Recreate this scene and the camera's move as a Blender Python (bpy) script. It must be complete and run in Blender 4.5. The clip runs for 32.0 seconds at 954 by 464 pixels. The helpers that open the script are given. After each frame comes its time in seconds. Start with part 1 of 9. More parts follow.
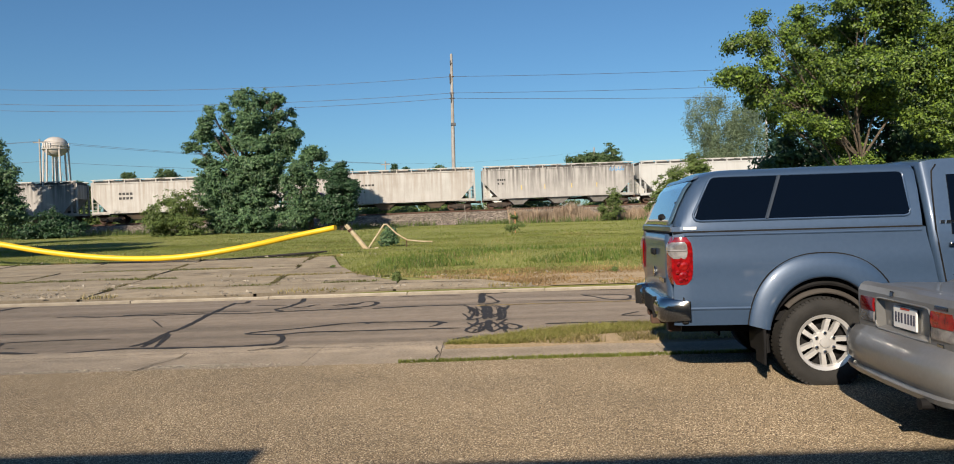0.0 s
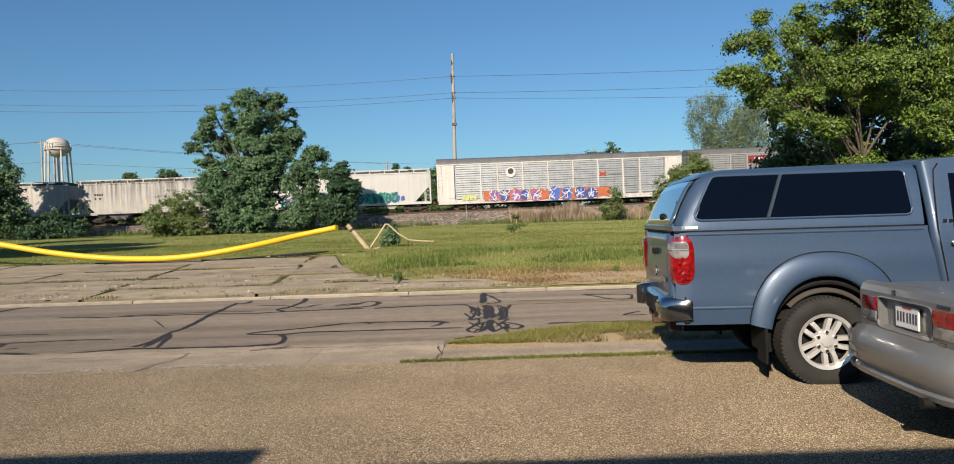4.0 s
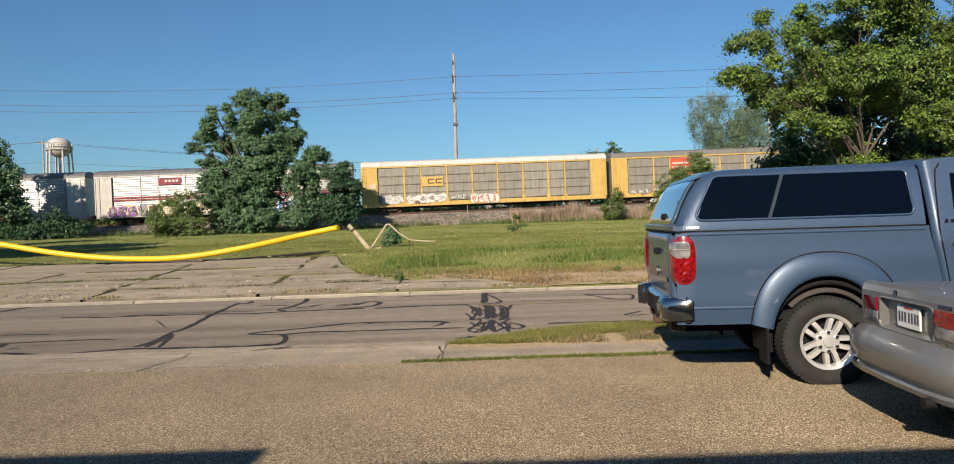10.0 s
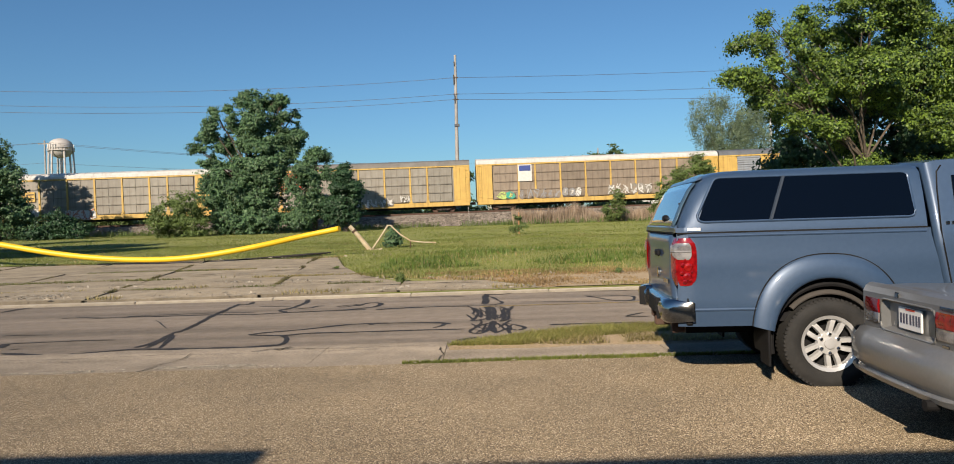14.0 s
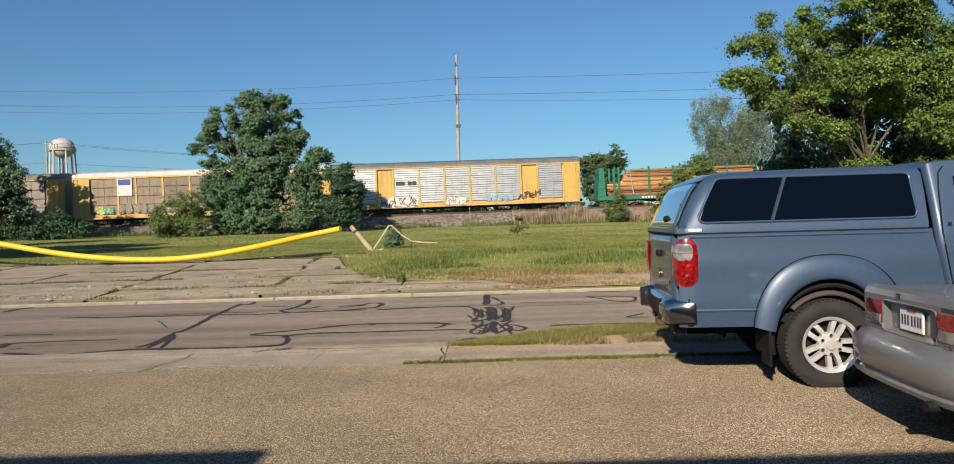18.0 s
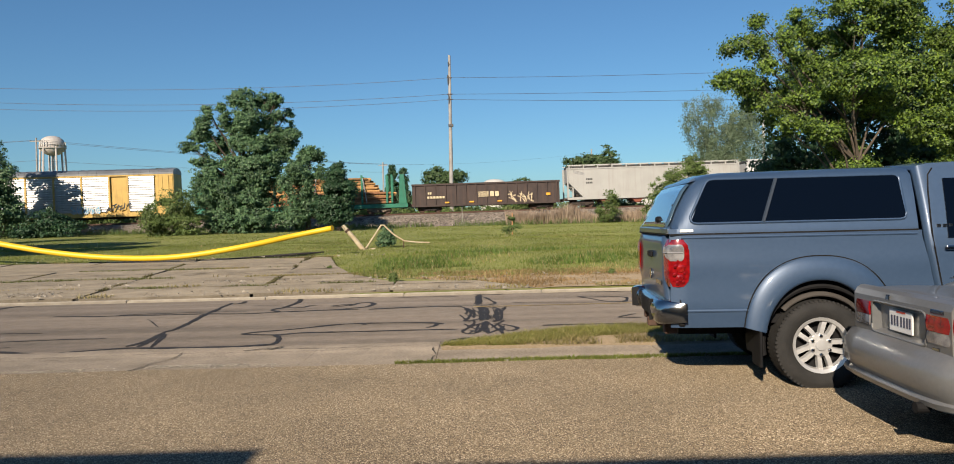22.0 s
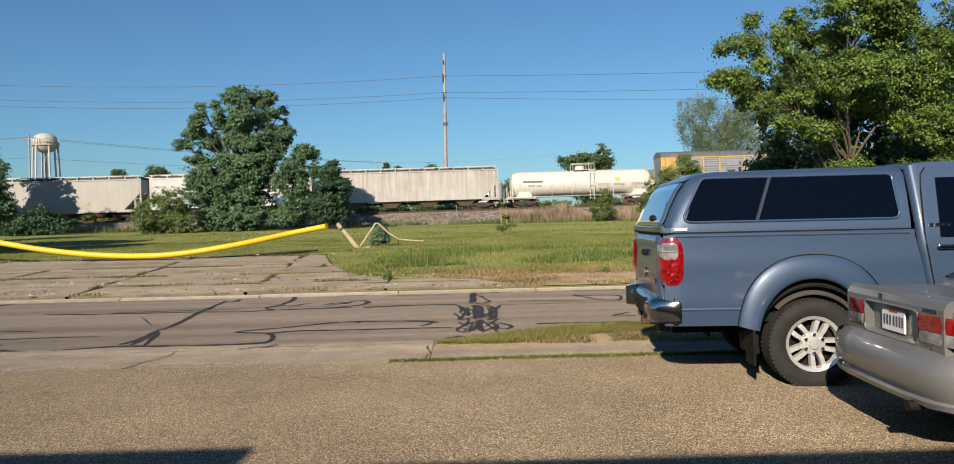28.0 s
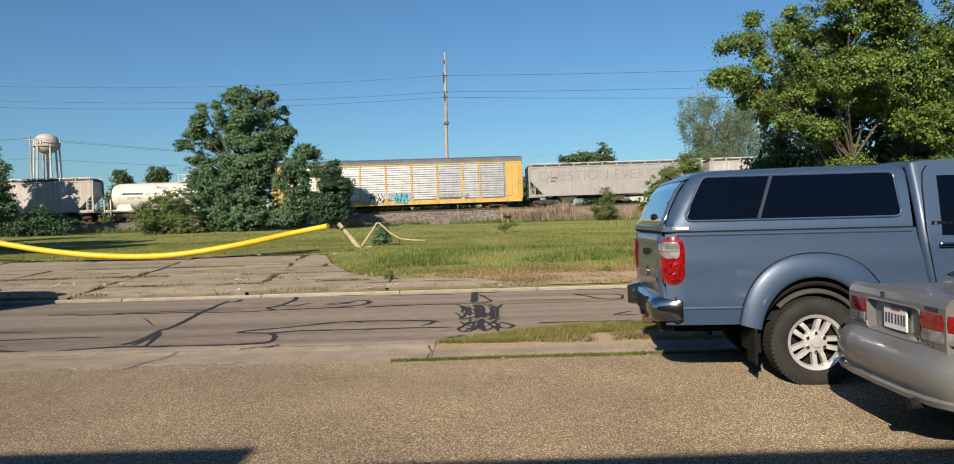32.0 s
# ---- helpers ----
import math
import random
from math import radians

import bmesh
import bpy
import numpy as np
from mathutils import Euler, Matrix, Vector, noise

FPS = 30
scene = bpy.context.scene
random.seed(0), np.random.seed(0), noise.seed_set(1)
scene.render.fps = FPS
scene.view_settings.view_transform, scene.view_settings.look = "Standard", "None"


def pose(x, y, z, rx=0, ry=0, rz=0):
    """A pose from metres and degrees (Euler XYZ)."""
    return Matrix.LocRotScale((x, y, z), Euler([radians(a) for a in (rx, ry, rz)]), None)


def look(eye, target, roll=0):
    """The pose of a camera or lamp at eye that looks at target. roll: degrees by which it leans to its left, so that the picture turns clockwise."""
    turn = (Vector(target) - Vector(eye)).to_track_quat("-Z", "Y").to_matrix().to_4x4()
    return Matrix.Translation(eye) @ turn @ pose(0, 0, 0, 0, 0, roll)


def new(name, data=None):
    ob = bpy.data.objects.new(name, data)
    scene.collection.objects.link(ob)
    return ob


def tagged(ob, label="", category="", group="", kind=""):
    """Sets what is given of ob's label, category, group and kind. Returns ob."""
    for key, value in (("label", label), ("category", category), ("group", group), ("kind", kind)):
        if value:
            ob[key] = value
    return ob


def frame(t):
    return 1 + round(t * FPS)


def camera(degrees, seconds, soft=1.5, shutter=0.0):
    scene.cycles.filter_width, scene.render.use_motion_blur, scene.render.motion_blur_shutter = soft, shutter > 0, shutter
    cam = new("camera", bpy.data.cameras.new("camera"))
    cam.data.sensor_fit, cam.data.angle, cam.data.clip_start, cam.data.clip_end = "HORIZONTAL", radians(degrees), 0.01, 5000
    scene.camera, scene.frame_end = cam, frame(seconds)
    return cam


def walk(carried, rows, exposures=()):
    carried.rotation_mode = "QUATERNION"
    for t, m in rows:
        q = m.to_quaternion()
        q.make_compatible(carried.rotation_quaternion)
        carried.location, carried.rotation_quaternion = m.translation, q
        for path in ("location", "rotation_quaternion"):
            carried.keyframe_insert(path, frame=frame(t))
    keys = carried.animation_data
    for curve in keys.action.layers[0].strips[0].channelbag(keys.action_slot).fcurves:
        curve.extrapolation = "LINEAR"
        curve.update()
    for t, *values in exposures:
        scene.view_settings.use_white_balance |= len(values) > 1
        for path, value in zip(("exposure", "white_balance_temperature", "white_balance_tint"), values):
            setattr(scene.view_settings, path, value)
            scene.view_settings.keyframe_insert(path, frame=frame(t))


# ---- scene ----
# camera: stands still on the car park, turned a little by hand
EYE = Vector((0.0, 0.0, 1.56))
cam = camera(65, 32.0, soft=0.95)
# seconds, turn to the right, tilt, lean to the right (degrees)
TURNS = [
    (0.0, 0.193, -0.780, 1.707),
    (0.5, 0.198, -0.790, 1.772),
    (1.0, 0.177, -0.793, 1.797),
    (1.5, 0.145, -0.793, 1.799),
    (2.0, 0.129, -0.787, 1.811),
    (2.5, 0.114, -0.782, 1.823),
    (3.0, 0.096, -0.786, 1.814),
    (3.5, 0.092, -0.791, 1.812),
    (5.5, 0.042, -0.809, 1.756),
    (6.0, 0.039, -0.804, 1.764),
    (6.5, 0.027, -0.799, 1.768),
    (7.0, 0.018, -0.787, 1.768),
    (7.5, 0.006, -0.773, 1.747),
    (8.0, -0.001, -0.774, 1.751),
    (8.5, -0.000, -0.785, 1.785),
    (9.0, -0.000, -0.790, 1.800),
    (9.5, -0.003, -0.790, 1.801),
    (10.0, -0.009, -0.790, 1.804),
    (10.5, -0.017, -0.774, 1.805),
    (11.0, -0.028, -0.740, 1.801),
    (11.5, -0.040, -0.721, 1.797),
    (12.0, -0.051, -0.719, 1.800),
    (12.5, -0.061, -0.719, 1.804),
    (13.0, -0.072, -0.716, 1.788),
    (13.5, -0.084, -0.706, 1.753),
    (14.0, -0.095, -0.692, 1.728),
    (14.5, -0.102, -0.679, 1.726),
    (16.5, -0.103, -0.666, 1.676),
    (17.0, -0.143, -0.663, 1.659),
    (17.5, -0.164, -0.658, 1.654),
    (18.0, -0.179, -0.656, 1.636),
    (18.5, -0.159, -0.655, 1.597),
    (19.0, -0.078, -0.653, 1.559),
    (19.5, 0.011, -0.654, 1.524),
    (20.0, 0.098, -0.666, 1.496),
    (20.5, 0.189, -0.680, 1.490),
    (21.0, 0.265, -0.684, 1.489),
    (21.5, 0.339, -0.684, 1.460),
    (22.0, 0.415, -0.686, 1.414),
    (22.5, 0.465, -0.686, 1.389),
    (23.0, 0.481, -0.702, 1.397),
    (23.5, 0.509, -0.729, 1.404),
    (24.0, 0.577, -0.746, 1.397),
    (24.5, 0.639, -0.756, 1.392),
    (25.0, 0.694, -0.763, 1.387),
    (25.5, 0.774, -0.772, 1.371),
    (27.5, 0.851, -0.802, 1.258),
    (28.0, 0.832, -0.822, 1.302),
    (28.5, 0.832, -0.834, 1.322),
    (29.0, 0.845, -0.844, 1.333),
    (29.5, 0.858, -0.849, 1.336),
    (30.0, 0.852, -0.847, 1.334),
    (30.5, 0.821, -0.848, 1.339),
    (31.0, 0.780, -0.862, 1.367),
    (31.5, 0.748, -0.873, 1.419),
    (32.0, 0.733, -0.866, 1.478),
]


def aim(yaw, tilt, lean):
    a, b = radians(yaw), radians(tilt)
    ahead = Vector((math.sin(a) * math.cos(b), math.cos(a) * math.cos(b), math.sin(b)))
    return look(EYE, EYE + ahead * 10, -lean)


walk(cam, [(t, aim(a, b, c)) for t, a, b, c in TURNS])

# light: low evening sun from behind, a little from the west
SUN_UP, SUN_SIDE = 26.0, 21.0
scene.view_settings.exposure = 0.5
world = bpy.data.worlds.new("world")
scene.world = world
world.use_nodes = True
wn = world.node_tree.nodes
sky = wn.new("ShaderNodeTexSky")
sky.sky_type = "NISHITA"
sky.sun_disc = False
sky.sun_elevation = radians(SUN_UP)
sky.sun_rotation = radians(180 + SUN_SIDE)
sky.air_density, sky.dust_density, sky.ozone_density = 1.0, 0.55, 2.0
tint = wn.new("ShaderNodeMix")
tint.data_type, tint.blend_type = "RGBA", "MULTIPLY"
tint.inputs[0].default_value = 1.0
tint.inputs[7].default_value = (0.635, 0.965, 1.215, 1)
world.node_tree.links.new(sky.outputs[0], tint.inputs[6])
world.node_tree.links.new(tint.outputs[2], wn["Background"].inputs[0])
wn["Background"].inputs[1].default_value = 0.0575
sun_data = bpy.data.lights.new("sun", "SUN")
sun_data.energy, sun_data.angle, sun_data.color = 5.0, radians(0.53), (0.99, 0.84, 0.66)
sun = new("sun", sun_data)
ux, uy = math.sin(radians(SUN_SIDE)), math.cos(radians(SUN_SIDE))
sun.matrix_world = look((-ux * 50, -uy * 50, 50 * math.tan(radians(SUN_UP))), (0, 0, 0))

# ---- materials ----
MATS = {}


def surf(name, c1, c2=None, scale=2.0, rough=0.6, metal=0.0, bump=0.0, bump_scale=40.0, streak=0.0, dirt=None, coat=0.0, per_piece=0.0, grain=0.25, spec=0.5, band=0.0, run=0.0):
    """Painted, mineral or leafy surface: two colours mixed by large and fine noise, streaks, dirt and relief."""
    if name in MATS:
        return MATS[name]
    m = bpy.data.materials.new(name)
    m.use_nodes = True
    nt = m.node_tree
    n, ln = nt.nodes, nt.links.new
    p = n["Principled BSDF"]
    c2 = c2 or tuple(v * 0.8 for v in c1)
    tc = n.new("ShaderNodeTexCoord")
    big = n.new("ShaderNodeTexNoise")
    big.inputs["Scale"].default_value, big.inputs["Detail"].default_value = scale, 6
    ln(tc.outputs["Object"], big.inputs["Vector"])
    fine = n.new("ShaderNodeTexNoise")
    fine.inputs["Scale"].default_value, fine.inputs["Detail"].default_value = scale * 17, 4
    ln(tc.outputs["Object"], fine.inputs["Vector"])
    mixf = n.new("ShaderNodeMix")
    mixf.inputs[0].default_value = grain
    ln(big.outputs[0], mixf.inputs[2])
    ln(fine.outputs[0], mixf.inputs[3])
    ramp = n.new("ShaderNodeValToRGB")
    ramp.color_ramp.elements[0].position, ramp.color_ramp.elements[1].position = 0.36, 0.64
    ramp.color_ramp.elements[0].color, ramp.color_ramp.elements[1].color = (*c1, 1), (*c2, 1)
    ln(mixf.outputs[0], ramp.inputs[0])
    colour = ramp.outputs[0]
    if streak:
        mp = n.new("ShaderNodeMapping")
        mp.inputs["Scale"].default_value = (2.6, 2.6, 0.16)
        ln(tc.outputs["Object"], mp.inputs[0])
        st = n.new("ShaderNodeTexNoise")
        st.inputs["Scale"].default_value, st.inputs["Detail"].default_value = 1.6, 7
        ln(mp.outputs[0], st.inputs["Vector"])
        sr = n.new("ShaderNodeMapRange")
        sr.inputs[1].default_value, sr.inputs[2].default_value = 0.5, 0.75
        sr.inputs[3].default_value, sr.inputs[4].default_value = 0.0, streak
        ln(st.outputs[0], sr.inputs[0])
        mx = n.new("ShaderNodeMix")
        mx.data_type = "RGBA"
        if run:
            sr.inputs[1].default_value, sr.inputs[2].default_value = 0.40, 0.62
            sx = n.new("ShaderNodeSeparateXYZ")
            ln(tc.outputs["Object"], sx.inputs[0])
            zr = n.new("ShaderNodeMapRange")
            zr.inputs[1].default_value, zr.inputs[2].default_value = 1.6, 4.5
            zr.inputs[3].default_value, zr.inputs[4].default_value = 1 - run, 1.0
            ln(sx.outputs[2], zr.inputs[0])
            mul = n.new("ShaderNodeMath")
            mul.operation = "MULTIPLY"
            ln(zr.outputs[0], mul.inputs[0])
            ln(sr.outputs[0], mul.inputs[1])
            ln(mul.outputs[0], mx.inputs[0])
        else:
            ln(sr.outputs[0], mx.inputs[0])
        ln(colour, mx.inputs[6])
        mx.inputs[7].default_value = (*(dirt or (0.10, 0.075, 0.055)), 1)
        colour = mx.outputs[2]
    if band:
        mp = n.new("ShaderNodeMapping")
        mp.inputs["Scale"].default_value = (0.06, 1.1, 1.0)
        ln(tc.outputs["Object"], mp.inputs[0])
        bd = n.new("ShaderNodeTexNoise")
        bd.inputs["Scale"].default_value, bd.inputs["Detail"].default_value = 1.5, 8
        ln(mp.outputs[0], bd.inputs["Vector"])
        br = n.new("ShaderNodeMapRange")
        br.inputs[1].default_value, br.inputs[2].default_value = 0.3, 0.7
        br.inputs[3].default_value, br.inputs[4].default_value = 1 - band, 1 + band
        ln(bd.outputs[0], br.inputs[0])
        bh = n.new("ShaderNodeHueSaturation")
        ln(br.outputs[0], bh.inputs["Value"])
        ln(colour, bh.inputs["Color"])
        colour = bh.outputs[0]
    if per_piece:
        oi = n.new("ShaderNodeObjectInfo")
        hs = n.new("ShaderNodeHueSaturation")
        mr = n.new("ShaderNodeMapRange")
        mr.inputs[3].default_value, mr.inputs[4].default_value = 1 - per_piece, 1 + per_piece
        ln(oi.outputs["Random"], mr.inputs[0])
        ln(mr.outputs[0], hs.inputs["Value"])
        ln(colour, hs.inputs["Color"])
        colour = hs.outputs[0]
    ln(colour, p.inputs["Base Color"])
    p.inputs["Roughness"].default_value, p.inputs["Metallic"].default_value = rough, metal
    p.inputs["Coat Weight"].default_value, p.inputs["Coat Roughness"].default_value = coat, 0.06
    p.inputs["Specular IOR Level"].default_value = spec
    if bump:
        bn = n.new("ShaderNodeTexNoise")
        bn.inputs["Scale"].default_value, bn.inputs["Detail"].default_value = bump_scale, 5
        ln(tc.outputs["Object"], bn.inputs["Vector"])
        b = n.new("ShaderNodeBump")
        b.inputs["Strength"].default_value, b.inputs["Distance"].default_value = bump, 0.02
        ln(bn.outputs[0], b.inputs["Height"])
        ln(b.outputs[0], p.inputs["Normal"])
    MATS[name] = m
    return m


def leafy(name, c1, c2, through_light=0.35):
    """Leaves: each leaf its own shade, some light passes through."""
    if name in MATS:
        return MATS[name]
    m = bpy.data.materials.new(name)
    m.use_nodes = True
    nt = m.node_tree
    n, ln = nt.nodes, nt.links.new
    p = n["Principled BSDF"]
    g = n.new("ShaderNodeNewGeometry")
    ramp = n.new("ShaderNodeValToRGB")
    ramp.color_ramp.elements[0].color, ramp.color_ramp.elements[1].color = (*c1, 1), (*c2, 1)
    ln(g.outputs["Random Per Island"], ramp.inputs[0])
    tc = n.new("ShaderNodeTexCoord")
    ns = n.new("ShaderNodeTexNoise")
    ns.inputs["Scale"].default_value = 0.7
    ln(tc.outputs["Object"], ns.inputs["Vector"])
    hs = n.new("ShaderNodeHueSaturation")
    mr = n.new("ShaderNodeMapRange")
    mr.inputs[1].default_value, mr.inputs[2].default_value = 0.3, 0.7
    mr.inputs[3].default_value, mr.inputs[4].default_value = 0.7, 1.3
    ln(ns.outputs[0], mr.inputs[0])
    ln(mr.outputs[0], hs.inputs["Value"])
    ln(ramp.outputs[0], hs.inputs["Color"])
    ln(hs.outputs[0], p.inputs["Base Color"])
    p.inputs["Roughness"].default_value = 0.5
    p.inputs["Specular IOR Level"].default_value = 0.35
    tr = n.new("ShaderNodeBsdfTranslucent")
    ln(hs.outputs[0], tr.inputs[0])
    mx = n.new("ShaderNodeMixShader")
    mx.inputs[0].default_value = through_light
    ln(p.outputs[0], mx.inputs[1])
    ln(tr.outputs[0], mx.inputs[2])
    ln(mx.outputs[0], n["Material Output"].inputs[0])
    MATS[name] = m
    return m


def glass(name, tint=(0.0012, 0.0026, 0.0068), rough=0.03):
    """Dark tinted window glass."""
    m = surf(name, tint, tint, rough=rough, spec=0.2)
    return m


def stone_ground(name, cols, cell, bump=0.6, big=0.35, rough=0.9):
    """Loose or bound small stones: Voronoi cells of several colours, with stains."""
    m = bpy.data.materials.new(name)
    m.use_nodes = True
    nt = m.node_tree
    n, ln = nt.nodes, nt.links.new
    p = n["Principled BSDF"]
    tc = n.new("ShaderNodeTexCoord")
    v = n.new("ShaderNodeTexVoronoi")
    v.inputs["Scale"].default_value = cell
    ln(tc.outputs["Object"], v.inputs["Vector"])
    sp = n.new("ShaderNodeSeparateColor")
    ln(v.outputs["Color"], sp.inputs[0])
    ramp = n.new("ShaderNodeValToRGB")
    el = ramp.color_ramp.elements
    while len(el) < len(cols):
        el.new(0.5)
    for i, c in enumerate(cols):
        el[i].position, el[i].color = i / (len(cols) - 1), (*c, 1)
    ln(sp.outputs[0], ramp.inputs[0])
    ns = n.new("ShaderNodeTexNoise")
    ns.inputs["Scale"].default_value, ns.inputs["Detail"].default_value = 0.6, 8
    ln(tc.outputs["Object"], ns.inputs["Vector"])
    mr = n.new("ShaderNodeMapRange")
    mr.inputs[1].default_value, mr.inputs[2].default_value = 0.3, 0.7
    mr.inputs[3].default_value, mr.inputs[4].default_value = 1 - big, 1 + big
    ln(ns.outputs[0], mr.inputs[0])
    hs = n.new("ShaderNodeHueSaturation")
    ln(mr.outputs[0], hs.inputs["Value"])
    ln(ramp.outputs[0], hs.inputs["Color"])
    ln(hs.outputs[0], p.inputs["Base Color"])
    p.inputs["Roughness"].default_value = rough
    b = n.new("ShaderNodeBump")
    b.inputs["Strength"].default_value, b.inputs["Distance"].default_value = bump, 0.6 / cell
    ln(v.outputs["Distance"], b.inputs["Height"])
    b.invert = True
    ln(b.outputs[0], p.inputs["Normal"])
    MATS[name] = m
    return m


# ---- mesh helpers ----
def part(name, bm, material, parent=None, label="", smooth=False, at=None):
    """Links a bmesh as one mesh object, under a thing or part if one is given."""
    me = bpy.data.meshes.new(name)
    bmesh.ops.recalc_face_normals(bm, faces=bm.faces)
    bm.to_mesh(me)
    bm.free()
    if smooth:
        me.shade_smooth()
        me.set_sharp_from_angle(angle=radians(smooth if smooth is not True else 35))
    return piece(name, me, material, parent, label, at)


def piece(name, me, material, parent=None, label="", at=None):
    if material and not me.materials:
        me.materials.append(material)
    ob = new(name, me)
    if parent:
        ob.parent = parent
    if at is not None:
        ob.matrix_basis = at if isinstance(at, Matrix) else Matrix.Translation(at)
    if label:
        ob["label"] = label
    return ob


def mesh_of(bm, smooth=False):
    me = bpy.data.meshes.new("piece")
    bmesh.ops.recalc_face_normals(bm, faces=bm.faces)
    bm.to_mesh(me)
    bm.free()
    if smooth:
        me.shade_smooth()
        me.set_sharp_from_angle(angle=radians(35))
    return me


def thing(name, label, category, m=None, group="", kind=""):
    ob = new(name)
    if m is not None:
        ob.matrix_basis = m
    return tagged(ob, label, category, group, kind)


def B():
    return bmesh.new()


def box(bm, a, b, bev=0.0, seg=1):
    vs = [bm.verts.new((x, y, z)) for x in (a[0], b[0]) for y in (a[1], b[1]) for z in (a[2], b[2])]
    fs = [bm.faces.new([vs[i] for i in q]) for q in ((0, 1, 3, 2), (4, 6, 7, 5), (0, 4, 5, 1), (2, 3, 7, 6), (0, 2, 6, 4), (1, 5, 7, 3))]
    if bev:
        es = {e for f in fs for e in f.edges}
        bmesh.ops.bevel(bm, geom=list(es), offset=bev, segments=seg, affect="EDGES", profile=0.5)
    return bm


def tube(bm, pts, r, n=8, cap=True):
    """A round bar along points; r one radius or one for each point."""
    pts = [Vector(p) for p in pts]
    rs = r if isinstance(r, (list, tuple)) else [r] * len(pts)
    rings = []
    for i, p in enumerate(pts):
        d = (pts[min(i + 1, len(pts) - 1)] - pts[max(i - 1, 0)]).normalized()
        s = d.cross(Vector((0, 0, 1)))
        s = s.normalized() if s.length > 0.05 else d.cross(Vector((0, 1, 0))).normalized()
        u = s.cross(d)
        rings.append([bm.verts.new(p + (s * math.cos(k * 2 * math.pi / n) + u * math.sin(k * 2 * math.pi / n)) * rs[i]) for k in range(n)])
    for a, b in zip(rings, rings[1:]):
        for k in range(n):
            bm.faces.new((a[k], a[(k + 1) % n], b[(k + 1) % n], b[k]))
    if cap:
        bm.faces.new(rings[0][::-1])
        bm.faces.new(rings[-1])
    return bm


def loft(bm, rings, cap=True, closed=True):
    rows = [[bm.verts.new(p) for p in r] for r in rings]
    n = len(rows[0])
    for a, b in zip(rows, rows[1:]):
        for k in range(n if closed else n - 1):
            bm.faces.new((a[k], a[(k + 1) % n], b[(k + 1) % n], b[k]))
    if cap and closed:
        bm.faces.new(rows[0][::-1])
        bm.faces.new(rows[-1])
    return bm


def prism(bm, pts, y0, y1, bev=0.0, seg=2):
    """An outline in x and z, from y0 to y1."""
    a = [bm.verts.new((x, y0, z)) for x, z in pts]
    b = [bm.verts.new((x, y1, z)) for x, z in pts]
    n = len(pts)
    fs = [bm.faces.new(a), bm.faces.new(b[::-1])]
    for k in range(n):
        fs.append(bm.faces.new((a[k], b[k], b[(k + 1) % n], a[(k + 1) % n])))
    if bev:
        es = {e for f in fs[:2] for e in f.edges}
        bmesh.ops.bevel(bm, geom=list(es), offset=bev, segments=seg, affect="EDGES", profile=0.5)
    return bm


def lathe(bm, prof, n=24, axis="y", cap=True):
    """A profile of (radius, place along the axis), turned about the axis."""
    rings = []
    for r, h in prof:
        ring = []
        for k in range(n):
            c, s = math.cos(2 * math.pi * k / n) * r, math.sin(2 * math.pi * k / n) * r
            ring.append({"y": (c, h, s), "z": (c, s, h), "x": (h, c, s)}[axis])
        rings.append(ring)
    return loft(bm, rings, cap)


def ribbon(bm, pts, w, y, lift=0.0):
    """A flat stroke in x and z at the depth y."""
    pts = [Vector((p[0], p[1])) for p in pts]
    ws = w if isinstance(w, (list, tuple)) else [w] * len(pts)
    prev = None
    for i, p in enumerate(pts):
        d = pts[min(i + 1, len(pts) - 1)] - pts[max(i - 1, 0)]
        d = d.normalized() if d.length > 1e-6 else Vector((1, 0))
        nrm = Vector((-d.y, d.x)) * ws[i] / 2
        a, b = bm.verts.new((p.x + nrm.x, y, p.y + nrm.y)), bm.verts.new((p.x - nrm.x, y, p.y - nrm.y))
        if prev:
            bm.faces.new((prev[0], prev[1], b, a))
        prev = (a, b)
    return bm


# ---- ground, road, kerbs, track ----
M_LOT = stone_ground("chip_seal", [(0.018, 0.013, 0.009), (0.104, 0.078, 0.047), (0.151, 0.114, 0.070), (0.203, 0.153, 0.096), (0.545, 0.475, 0.350)], 145, 1.0, 0.20)
M_ROAD = surf("road_asphalt", (0.116, 0.097, 0.079), (0.174, 0.146, 0.119), 5.0, 0.88, bump=0.6, bump_scale=90, grain=0.55, band=0.28)
M_TAR = surf("crack_sealer", (0.022, 0.021, 0.021), (0.060, 0.054, 0.049), 7, 0.75, spec=0.25, bump=0.2, bump_scale=60, grain=0.5)
M_CONC = surf("old_concrete", (0.136, 0.114, 0.083), (0.250, 0.213, 0.158), 2.0, 0.9, bump=0.5, bump_scale=60, per_piece=0.10, grain=0.5, band=0.15)
M_APRON = surf("apron_concrete", (0.142, 0.120, 0.095), (0.262, 0.222, 0.175), 2.0, 0.9, bump=0.7, bump_scale=60, per_piece=0.06, grain=0.6, band=0.22)
M_KERB = surf("kerb_concrete", (0.255, 0.222, 0.178), (0.402, 0.361, 0.292), 3.5, 0.9, bump=0.6, bump_scale=50, per_piece=0.08, grain=0.5)
M_SOIL = surf("grass_soil", (0.102, 0.120, 0.026), (0.171, 0.172, 0.052), 0.35, 0.95, bump=0.8, bump_scale=14, grain=0.5)
